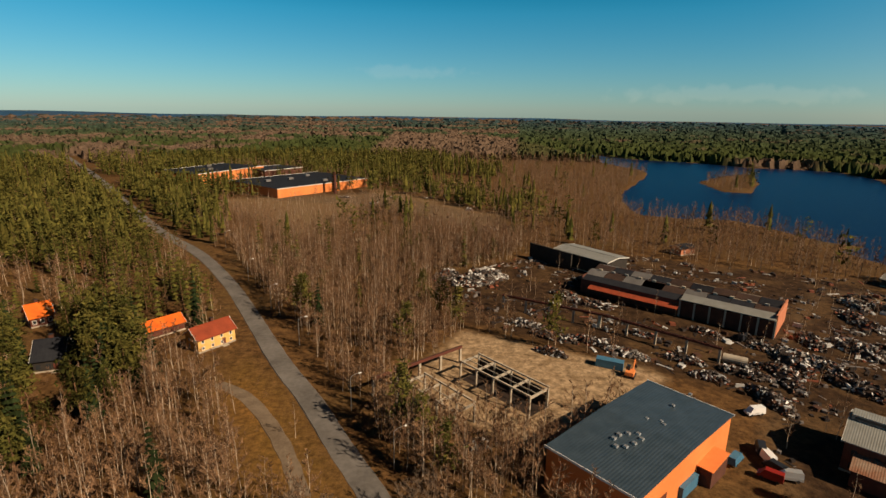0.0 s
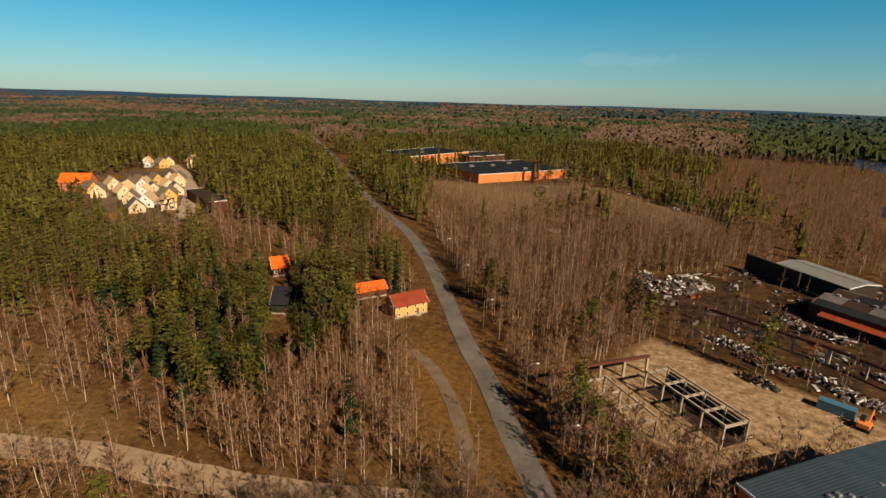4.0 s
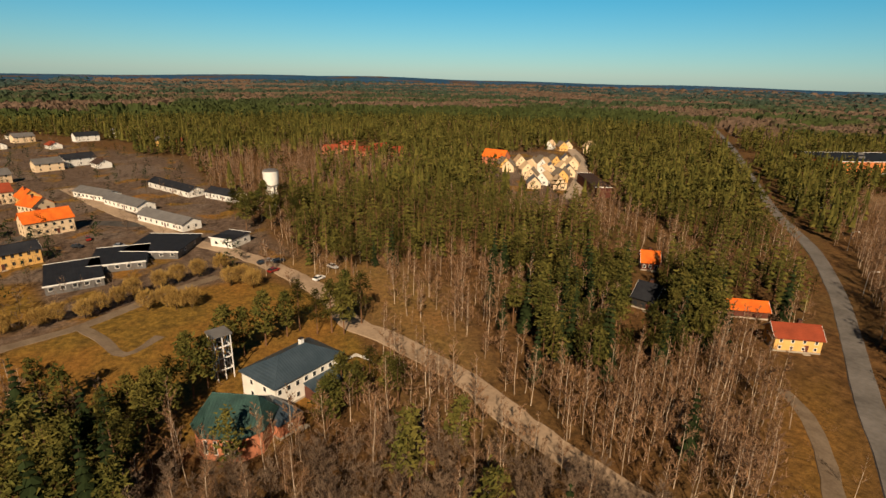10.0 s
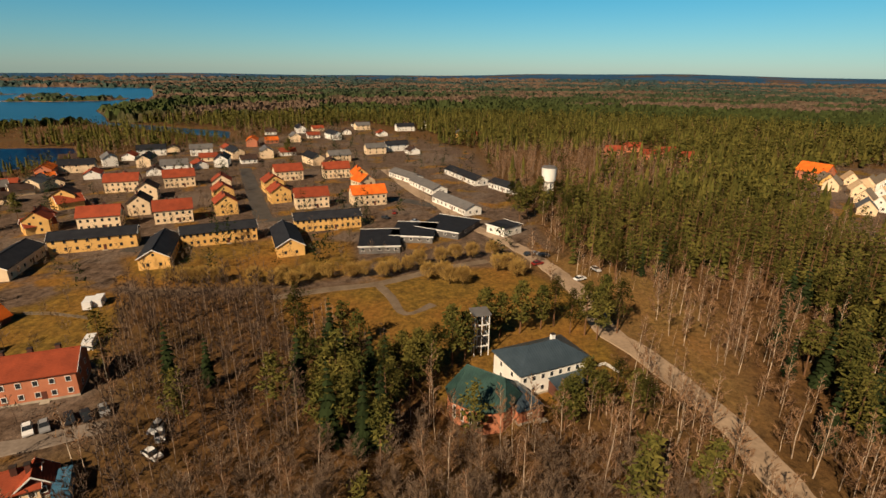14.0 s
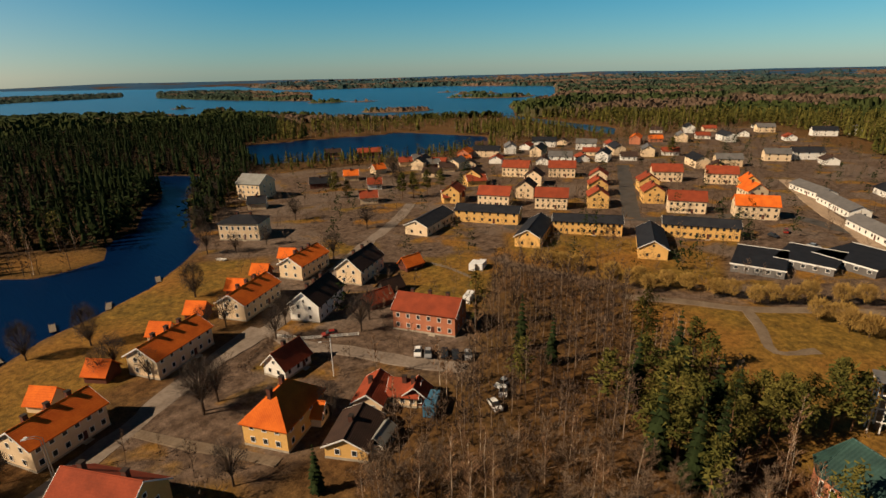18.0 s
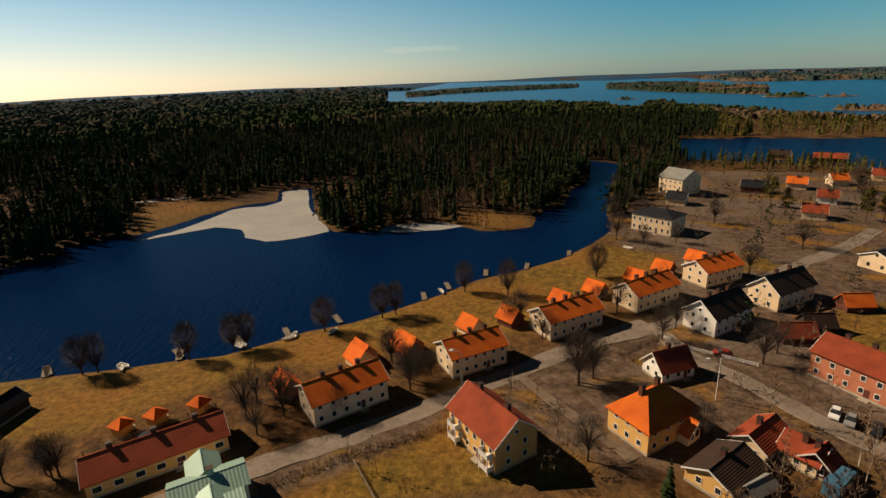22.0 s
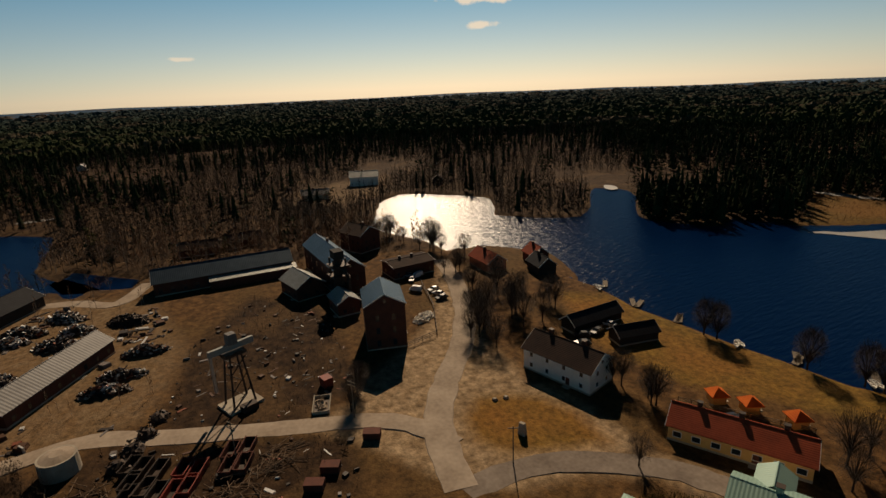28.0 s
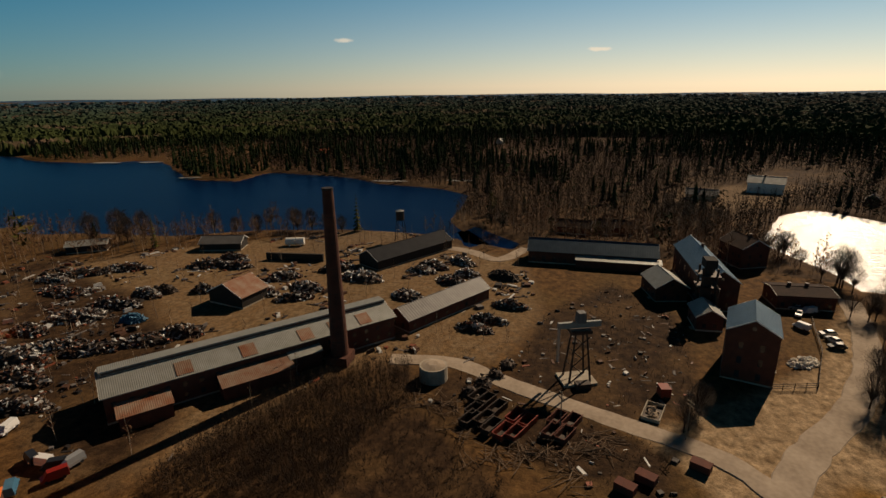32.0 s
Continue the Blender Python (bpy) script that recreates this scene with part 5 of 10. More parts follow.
def container(x, y, turn, L, W, h, paint, label, open_top=False, name="skip_container", group="open skip containers"):
    b = thing(name, x, y, turn, label, "container", group)
    t = 0.12
    part("floor", Geo().box(-L / 2, L / 2, -W / 2, W / 2, 0.0, 0.15), M["steel"], b)
    for x0, x1, y0, y1 in ((-L / 2, L / 2, -W / 2, -W / 2 + t), (-L / 2, L / 2, W / 2 - t, W / 2), (-L / 2, -L / 2 + t, -W / 2 + t, W / 2 - t), (L / 2 - t, L / 2, -W / 2 + t, W / 2 - t)):
        part("side_panel", Geo().box(x0, x1, y0, y1, 0.15, h), M[paint], b)
    if not open_top:
        part("lid", Geo().box(-L / 2 - 0.03, L / 2 + 0.03, -W / 2 - 0.03, W / 2 + 0.03, h, h + 0.08), M[paint], b)
    else:
        for s in (-1, 1):
            part("rim", Geo().box(-L / 2 - 0.08, L / 2 + 0.08, s * W / 2 - 0.09, s * W / 2 + 0.09, h, h + 0.14), M[paint], b)
    return b


def street_lamp(x, y, turn):
    b = thing("street_lamp", x, y, turn, "tall galvanised street lamp with a curved arm", "street lamp", "lamps along the road")
    part("pole", Geo().tube((0, 0, -0.2), (0, 0, 8.0), 0.11, 0.07, 6), M["metal"], b)
    part("arm", Geo().tube((0, 0, 7.95), (0, -0.8, 8.5), 0.06, 0.05, 5).tube((0, -0.8, 8.5), (0, -2.0, 8.6), 0.05, 0.05, 5), M["metal"], b)
    part("lamp_head", Geo().prism([(-0.16, -2.7), (0.16, -2.7), (0.16, -1.9), (-0.16, -1.9)], 8.5, 8.66, 0.8), M["trim"], b)


def jetty(x, y, turn, L=6.0, W=1.6):
    b = thing("jetty", x, y, turn, "small grey plank jetty in the water", "jetty", "jetties on the shore", WATER_Z)
    for k in range(int(L / 0.5)):
        part("plank", Geo().box(k * 0.5, k * 0.5 + 0.46, -W / 2, W / 2, 0.5, 0.56), M["wood"], b)
    for s in (-1, 1):
        part("beam", Geo().box(0, L, s * W * 0.4 - 0.06, s * W * 0.4 + 0.06, 0.36, 0.49), M["wood"], b)
        part("post", Geo().tube((L - 0.3, s * W * 0.4, -2), (L - 0.3, s * W * 0.4, 0.9), 0.08, 0.08, 6), M["wood"], b)


def boat(x, y, turn, paint="white", z=0.1):
    b = thing("rowing_boat", x, y, turn, "small white rowing boat on the shore", "boat", "boats on the shore", z)
    g = Geo()
    ring = [(-1.9, -0.5), (0.8, -0.65), (2.1, 0), (0.8, 0.65), (-1.9, 0.5)]
    g.v += [(px * 0.8, py * 0.55, 0) for px, py in ring] + [(px, py, 0.55) for px, py in ring] + [(px * 0.93, py * 0.85, 0.55) for px, py in ring] + [(px * 0.78, py * 0.5, 0.1) for px, py in ring]
    for o in (0, 5, 10):
        g.f += [(o + i, o + (i + 1) % 5, o + 5 + (i + 1) % 5, o + 5 + i) for i in range(5)]
    g.f += [(15, 16, 17, 18, 19), (4, 3, 2, 1, 0)]
    part("hull", g, M[paint], b)
    for px in (-0.9, 0.4):
        part("thwart", Geo().box(px - 0.13, px + 0.13, -0.5, 0.5, 0.4, 0.45), M["wood"], b)


def fence(pts, h=1.1, mat="wood", label="low weathered plank fence round a garden", name="fence"):
    x0, y0 = pts[0]
    b = thing(name, x0, y0, 0, label, "fence")
    for (ax, ay), (bx, by) in zip(pts, pts[1:]):
        d = math.hypot(bx - ax, by - ay)
        t = math.atan2(by - ay, bx - ax)
        n = max(1, int(d / 2.5))
        for k in range(n + 1):
            part("post", Geo().box(-0.06, 0.06, -0.06, 0.06, -0.3, h + 0.05), M[mat], b).location = (ax - x0 + (bx - ax) * k / n, ay - y0 + (by - ay) * k / n, 0)
        for z in (0.25, 0.55, 0.85):
            g = Geo().box(0, d, -0.025, 0.025, z * h, z * h + 0.14)
            part("rail", g, M[mat], b).matrix_basis = pose(ax - x0, ay - y0, 0, 0, 0, math.degrees(t))


def hedge(pts, h, w, mat, label, seed=1, name="hedge", dens=26):
    """A bare or evergreen hedge of many thin shoots."""
    rnd = random.Random(seed)
    x0, y0 = pts[0]
    g = Geo()
    for (ax, ay), (bx, by) in zip(pts, pts[1:]):
        d = math.hypot(bx - ax, by - ay)
        for k in range(int(d * dens)):
            t = rnd.random()
            px, py = ax - x0 + (bx - ax) * t + rnd.uniform(-w, w) / 2, ay - y0 + (by - ay) * t + rnd.uniform(-w, w) / 2
            sliver(g, (px, py, rnd.uniform(-0.05, h * 0.5)), (px + rnd.uniform(-0.5, 0.5), py + rnd.uniform(-0.5, 0.5), h * rnd.uniform(0.6, 1.1)), 0.05, rnd)
    ob = new(name, g.mesh(name, M[mat]))
    ob.location = (x0, y0, 0)
    return tagged(ob, label, "hedge")


def tree_at(form, x, y, size, name, label, group, bark, leaf):
    key = ("tree", form)
    if water_depth(np.array([x]), np.array([y]))[0] > 1.0:
        return None
    rnd = random.Random(int(abs(x * 13 + y * 7)))
    if key not in _cache:
        if form == "willow":
            t, c = round_crown(91, 7.2, 3.7, 0.2, 10, 1500, 1.0, 0.08)
        elif form == "park":
            t, c = round_crown(92, 12.5, 4.9, 0.25, 34, 1900, 1.5, 0.022)
        elif form == "alder":
            t, c = round_crown(93, 14, 4.6, 0.12, 26, 3200, 1.3, 0.034)
        elif form == "pine":
            t, c = pine(94, 14, 34, 24, 0.33)
        else:
            t, c = spruce(95, 14)
        b = thing(name, x, y, 0, label, "tree", group)
        part("trunk", t, M[bark], b)
        part("crown", c, M[leaf], b)
        _cache[key] = b
        o = b
        b.matrix_basis = pose(x, y, 0, 0, 0, rnd.uniform(0, 360))
    else:
        o = copy_thing(_cache[key], pose(x, y, 0, 0, 0, rnd.uniform(0, 360)))
    o.scale = (size * rnd.uniform(0.9, 1.1), size * rnd.uniform(0.9, 1.1), size)
    FOOTPRINTS.append((x, y, 0, 2.0, 2.0))
    return o


def willow(x, y, s=1.0):
    tree_at("willow", x, y, s, "pollard_willow", "rounded golden-brown bare willow in the park row", "round bare willows", "bark", "willow")


def park_tree(x, y, s=1.0):
    tree_at("park", x, y, s, "park_tree", "spreading leafless tree with dark limbs", "bare trees in the village", "bark", "aldertwig")


def alder(x, y, s=1.0):
    tree_at("alder", x, y, s, "shore_tree", "dense dark leafless tree on the water's edge", "dark trees on the shore", "bark", "aldertwig")


def green_pine(x, y, s=1.0):
    tree_at("pine", x, y, s * (1.3 if s < 0.9 else 1.0), "pine_tree", "green pine standing beside the buildings", "pines among the houses", "pinebark", "needle")


def dark_spruce(x, y, s=1.0):
    tree_at("spruce", x, y, s, "spruce_tree", "dark green spruce standing alone", "spruces among the houses", "bark", "spruce")


def chimney_stack(x, y, h, r0, r1):
    b = thing("factory_chimney", x, y, 0, "tall tapering dark brick factory chimney", "chimney")
    FOOTPRINTS.append((x, y, 0, 5, 5))
    n = 16
    for k in range(n):
        z0, z1 = h * k / n, h * (k + 1) / n
        a, c = r0 + (r1 - r0) * k / n, r0 + (r1 - r0) * (k + 1) / n
        part("brick_course", Geo().tube((0, 0, z0), (0, 0, z1), a, c, 20, False), M["brick"], b)
    part("base", Geo().box(-r0 - 0.5, r0 + 0.5, -r0 - 0.5, r0 + 0.5, -0.3, 2.4), M["brick"], b)
    part("cap", Geo().tube((0, 0, h), (0, 0, h + 0.5), r1 + 0.12, r1 + 0.1, 20), M["steel"], b)
    for k in range(1, 7):
        z = h * k / 7
        part("band", Geo().tube((0, 0, z), (0, 0, z + 0.12), r0 + (r1 - r0) * k / 7 + 0.03, r0 + (r1 - r0) * k / 7 + 0.03, 20, False), M["steel"], b)


def water_tower(x, y, h):
    b = thing("water_tower", x, y, 0, "white concrete water tower with a drum on columns", "water tower")
    FOOTPRINTS.append((x, y, 0, 6, 6))
    R = 3.6
    for k in range(8):
        a = k * math.pi / 4
        part("column", Geo().box(-0.35, 0.35, -0.35, 0.35, -0.3, h - 8.5), M["white"], b).location = (math.cos(a) * 2.6, math.sin(a) * 2.6, 0)
    part("core", Geo().tube((0, 0, -0.3), (0, 0, h - 8.2), 1.4, 1.4, 14), M["white"], b)
    part("drum", Geo().tube((0, 0, h - 8.5), (0, 0, h - 7.6), R - 0.9, R, 28).tube((0, 0, h - 7.6), (0, 0, h - 0.8), R, R + 0.25, 28), M["white"], b)
    part("roof", Geo().tube((0, 0, h - 0.8), (0, 0, h), R + 0.35, R - 0.6, 28), M["greyroof"], b)
    part("mast", Geo().tube((0, 0, h), (0, 0, h + 4), 0.07, 0.04, 5), M["metal"], b)


def steel_tower(x, y, h):
    b = thing("steel_water_tower", x, y, 0, "small dark water tank on a steel trestle", "water tower")
    FOOTPRINTS.append((x, y, 0, 4, 4))
    for sx in (-1, 1):
        for sy in (-1, 1):
            part("leg", Geo().tube((sx * 2.2, sy * 2.2, -0.2), (sx * 1.3, sy * 1.3, h - 4.5), 0.16, 0.14, 5), M["steel"], b)
    for z0, z1 in ((0.3, 3.4), (3.4, 6.4)):
        for s in (-1, 1):
            part("brace", Geo().tube((-2.1, s * 2.1, z0), (1.9, s * 1.9, z1), 0.07, 0.07, 4).tube((s * 2.1, -2.1, z0), (s * 1.9, 1.9, z1), 0.07, 0.07, 4), M["steel"], b)
    part("tank", Geo().tube((0, 0, h - 4.6), (0, 0, h - 0.5), 1.9, 1.9, 18), M["steel"], b)
    part("roof", Geo().tube((0, 0, h - 0.5), (0, 0, h), 2.0, 0.6, 18), M["paleroof"], b)


def belfry(x, y, turn, h=13.0, w=3.6):
    b = thing("belfry", x, y, turn, "white open timber bell tower with a flat roof", "bell tower")
    FOOTPRINTS.append((x, y, 0, 4, 4))
    for sx in (-1, 0, 1):
        for sy in (-1, 0, 1):
            if sx or sy:
                part("post", Geo().box(-0.1, 0.1, -0.1, 0.1, -0.3, h), M["trim"], b).location = (sx * w / 2, sy * w / 2, 0)
    for z in (2.4, 5.2, 8.0, 10.6):
        g = Geo()
        for s in (-1, 1):
            g.box(-w / 2, w / 2, s * w / 2 - 0.1, s * w / 2 + 0.1, z, z + 0.22).box(s * w / 2 - 0.1, s * w / 2 + 0.1, -w / 2, w / 2, z + 0.24, z + 0.46)
        part("crossbeam", g, M["trim"], b)
    part("roof", Geo().box(-w / 2 - 0.4, w / 2 + 0.4, -w / 2 - 0.4, w / 2 + 0.4, h, h + 0.35), M["greyroof"], b)
    part("bell", Geo().tube((0, 0, 8.9), (0, 0, 10.2), 0.8, 0.35, 14), M["steel"], b)
    part("stair", Geo().box(-0.25, 0.25, -0.35, 0.35, -0.2, 7.0), M["wood"], b)


def octagon(L, W, cut):
    x, y = L / 2, W / 2
    return [(-x + cut, -y), (x - cut, -y), (x, -y + cut), (x, y - cut), (x - cut, y), (-x + cut, y), (-x, y - cut), (-x, -y + cut)]


def church(x, y, turn, L, W, he, hr):
    b = thing("church", x, y, turn, "eight-sided brick church with a green copper roof", "church")
    FOOTPRINTS.append((x, y, turn, L / 2 + 2, W / 2 + 2))
    part("wall", Geo().prism(octagon(L, W, 3.0), -0.3, he + 0.2), M["salmon"], b, "red-brown brick walls")
    ring = octagon(L + 1.0, W + 1.0, 3.3)
    a, c = (-L * 0.34, 0.6, hr), (L * 0.34, 0.6, hr)
    r3 = [(px, py, he) for px, py in ring]
    for quad in ((r3[0], r3[1], c, a), (r3[1], r3[2], c), (r3[2], r3[3], c), (r3[3], r3[4], c), (r3[4], r3[5], a, c), (r3[5], r3[6], a), (r3[6], r3[7], a), (r3[7], r3[0], a)):
        part("roof_panel", Geo().slab(list(quad), 0.16), M["copper"], b)
    for q in r3:
        e = a if q[0] < 0 else c
        part("roof_seam", Geo().tube(q, e, 0.1, 0.1, 5), M["copper"], b)
    part("ridge", Geo().tube(a, c, 0.14, 0.14, 6), M["copper"], b)
    for k in range(4):
        window(b, -L * 0.22 + k * L * 0.145, -W / 2, 1.2, 0, 0.7, 3.0, 1)
    return b


def frame_ruin(x, y, turn, L, W, h, bays, label, pieces=2, walls=False):
    """A bare row of concrete portal frames."""
    b = thing("concrete_frame", x, y, turn, label, "concrete frame", "bare concrete frames")
    FOOTPRINTS.append((x, y, turn, L / 2 + 1, W / 2 + 1))
    for k in range(bays + 1):
        px = -L / 2 + L * k / bays
        for s in (-1, 1):
            part("column", Geo().box(-0.2, 0.2, -0.2, 0.2, -0.3, h), M["concrete"], b).location = (px, s * W / 2, 0)
        part("crossbeam", Geo().box(-0.2, 0.2, -W / 2 - 0.2, W / 2 + 0.2, h, h + 0.5), M["concrete"], b).location = (px, 0, 0)
    for s in (-1, 1):
        part("long_beam", Geo().box(-L / 2 - 0.2, L / 2 + 0.2, s * W / 2 - 0.18, s * W / 2 + 0.18, h + 0.5, h + 0.85), M["concrete"], b)
    for j in range(pieces):
        yy = -W / 2 + W * (j + 1) / (pieces + 1)
        part("purlin", Geo().box(-L / 2, L / 2, yy - 0.08, yy + 0.08, h + 0.5, h + 0.7), M["concrete"], b)
    if walls:
        part("back_wall", Geo().box(-L / 2, L / 2, W / 2 + 0.25, W / 2 + 0.5, -0.2, h * 0.9), M["darkwall"], b)
        part("pit_floor", Geo().box(-L / 2, L / 2, -W / 2 + 0.6, W / 2 - 0.3, 0.0, 0.12), M["steel"], b)
    return b


def gantry(x, y, turn, L, h, bays, label):
    """A crane runway: a beam on a row of posts."""
    b = thing("crane_runway", x, y, turn, label, "crane runway", "crane runways in the yard")
    for k in range(bays + 1):
        part("post", Geo().box(-0.3, 0.3, -0.25, 0.25, -0.2, h), M["concrete"], b).location = (-L / 2 + L * k / bays, 0, 0)
    part("runway_beam", Geo().box(-L / 2 - 0.4, L / 2 + 0.4, -0.35, 0.35, h, h + 0.7), M["redbrown"], b)
    part("rail", Geo().box(-L / 2 - 0.4, L / 2 + 0.4, -0.06, 0.06, h + 0.7, h + 0.84), M["steel"], b)


def pole(x, y, h, label, name="utility_pole", r=0.13, mat="wood", arms=1, turn=0):
    b = thing(name, x, y, turn, label, "pole", "poles")
    part("shaft", Geo().tube((0, 0, -0.3), (0, 0, h), r, r * 0.7, 6), M[mat], b)
    for k in range(arms):
        part("crossarm", Geo().box(-1.0, 1.0, -0.06, 0.06, h - 0.5 - 0.8 * k, h - 0.36 - 0.8 * k), M[mat], b)


def vent(parent, x, y, z, s=1.0, turn=0.0):
    v = part("roof_vent", Geo().box(-0.5 * s, 0.5 * s, -0.5 * s, 0.5 * s, 0, 0.5 * s).prism([(-0.7 * s, -0.7 * s), (0.7 * s, -0.7 * s), (0.7 * s, 0.7 * s), (-0.7 * s, 0.7 * s)], 0.5 * s, 1.1 * s, 0.75), M["metal"], parent, "galvanised roof vent")
    v.matrix_basis = pose(x, y, z, 0, 0, turn)


def balcony(parent, x, y, z, turn):
    o = part("balcony", Geo().box(-1.3, 1.3, -1.3, 0.0, 0, 0.14), M["trim"], parent, "white balcony with slatted front")
    o.matrix_basis = pose(x, y, z, 0, 0, turn)
    for k in range(9):
        part("slat", Geo().box(-0.1, 0.1, -0.02, 0.02, 0.16, 1.05), M["trim"], o).location = (-1.2 + 0.3 * k, -1.28, 0)
    for s in (-1, 1):
        part("side", Geo().box(s * 1.28 - 0.02, s * 1.28 + 0.02, -1.28, 0, 0.14, 1.05), M["trim"], o)
        part("post", Geo().box(s * 1.25 - 0.06, s * 1.25 + 0.06, -1.3, -1.18, -2.6 if z < 4 else -2.7, 0), M["trim"], o)


def lean_to(parent, x0, x1, y0, y1, z0, z1, roof, name="lean_to"):
    """A lower part with a single-pitch roof against the front."""
    b = part(name, Geo().prism([(x0, y0), (x1, y0), (x1, y1), (x0, y1)], -0.2, z0), M["brick"], parent)
    part("lean_to_roof", Geo().slab([(x0 - 0.3, y0 - 0.4, z0), (x1 + 0.3, y0 - 0.4, z0), (x1 + 0.3, y1, z1), (x0 - 0.3, y1, z1)], 0.12), M[roof], b)
    return b


def digger(x, y, turn):
    b = thing("digger", x, y, turn, "small orange excavator standing in the yard", "excavator")
    for s in (-1, 1):
        part("track", Geo().prism([(-1.6, s * 1.0 - 0.3), (1.6, s * 1.0 - 0.3), (1.6, s * 1.0 + 0.3), (-1.6, s * 1.0 + 0.3)], 0.05, 0.7, 0.95), M["rubber"], b)
    part("body", Geo().prism([(-1.7, -1.1), (1.1, -1.1), (1.1, 1.1), (-1.7, 1.1)], 0.8, 1.7, 0.95), M["orange"], b)
    part("cab", Geo().prism([(-0.2, 0.1), (1.1, 0.1), (1.1, 1.1), (-0.2, 1.1)], 1.7, 2.8, 0.85), M["glass"], b)
    part("boom", Geo().tube((0.8, -0.4, 1.5), (3.0, -0.4, 3.6), 0.22, 0.16, 6).tube((3.0, -0.4, 3.6), (4.6, -0.4, 1.6), 0.16, 0.13, 6), M["orange"], b)
    part("bucket", Geo().prism([(4.3, -0.9), (5.1, -0.9), (5.1, 0.1), (4.3, 0.1)], 0.7, 1.6, 0.7), M["steel"], b)


def ruined_hall(x, y, turn, L):
    """Long hall: pale strip roof in front, dark patched roofs behind, brick end, low red lean-to. The origin lies under the front edge of the strip."""
    b = thing("ruined_hall", x, y, turn, "derelict brick hall with broken dark roofs and pale strip", "factory hall")
    ux, uy = math.cos(radians(turn)), math.sin(radians(turn))
    FOOTPRINTS.append((x - ux * 18 - uy * 10, y - uy * 18 + ux * 10, turn, L / 2 + 20, 13))
    x0, x1 = -L / 2, L / 2
    xa = x0 - 36
    part("front_wall", Geo().box(xa, x1, 0.6, 1.0, -0.3, 5.2), M["brick"], b)
    part("end_wall", Geo().box(x1 - 0.2, x1 + 0.3, 1.0, 20, -0.3, 7.4), M["salmon"], b, "pale red-brown brick end wall")
    part("far_end_wall", Geo().box(xa, xa + 0.4, 1.0, 20, -0.3, 6.4), M["brick"], b)
    part("back_wall", Geo().box(xa, x1, 19.6, 20, -0.3, 6.6), M["brick"], b)
    for k in range(7):
        part("front_post", Geo().box(-0.25, 0.25, -0.25, 0.25, -0.3, 6.0), M["concrete"], b).location = (x0 + (x1 - x0) * k / 6, 0.1, 0)
    part("strip_roof", Geo().slab([(x0, -0.2, 6.0), (x1, -0.2, 6.0), (x1, 4.4, 6.9), (x0, 4.4, 6.9)], 0.2), M["paleroof"], b, "pale sheet roof strip")
    rnd = random.Random(4)
    for j, (y0, y1, z0, z1) in enumerate(((4.5, 8.5, 6.2, 7.4), (8.5, 12.5, 7.4, 6.4), (12.6, 16.2, 6.5, 7.6), (16.2, 20, 7.6, 6.6))):
        for k in range(9):
            a, c = xa + (x1 - xa) * k / 9, xa + (x1 - xa) * (k + 1) / 9
            if rnd.random() < 0.1:
                continue
            part("roof_sheet", Geo().slab([(a + 0.1, y0, z0), (c - 0.1, y0, z0), (c - 0.1, y1, z1), (a + 0.1, y1, z1)], 0.15), M[rnd.choice(["greyroof", "black", "darktile", "darktile", "black", "wood"])], b)
    part("side_roof", Geo().slab([(xa, 0.6, 5.2), (x0 - 0.1, 0.6, 5.2), (x0 - 0.1, 4.4, 6.2), (xa, 4.4, 6.2)], 0.15), M["black"], b)
    part("red_lean_to_roof", Geo().slab([(xa + 4, -2.4, 3.0), (x0 - 0.2, -2.4, 3.0), (x0 - 0.2, 0.5, 3.8), (xa + 4, 0.5, 3.8)], 0.15), M["redtile"], b, "low red-brown lean-to roof")
    for k in range(8):
        part("lean_to_post", Geo().box(-0.12, 0.12, -0.12, 0.12, -0.2, 2.9), M["steel"], b).location = (xa + 4.5 + (x0 - xa - 5) * k / 7, -2.2, 0)
    for k in range(12):
        part("roof_light", Geo().box(-0.6, 0.6, -0.4, 0.4, 0, 0.7), M["paleroof"] if k % 3 else M["concrete"], b).location = (xa + 4 + (x1 - xa - 8) * k / 11, 8.6, 7.3)


def furnace_tower(x, y, turn):
    b = thing("furnace_tower", x, y, turn, "black iron blast furnace top with pipes and platforms", "furnace")
    for sx in (-2, 2):
        for sy in (-2, 2):
            part("column", Geo().box(sx - 0.25, sx + 0.25, sy - 0.25, sy + 0.25, -0.3, 15), M["steel"], b)
    for z in (5, 9, 12.5):
        part("platform", Geo().box(-3, 3, -3, 3, z, z + 0.25), M["steel"], b)
    part("shaft", Geo().tube((0, 0, 0), (0, 0, 16), 1.7, 1.2, 14), M["steel"], b)
    part("pipe", Geo().tube((0, 0, 13), (3.6, 2, 9), 0.6, 0.6, 10).tube((3.6, 2, 9), (3.6, 2, -0.2), 0.6, 0.6, 10), M["steel"], b)
    part("hoist_house", Geo().box(-2.2, 2.2, -1.6, 1.6, 15, 17.5), M["darkwall"], b)


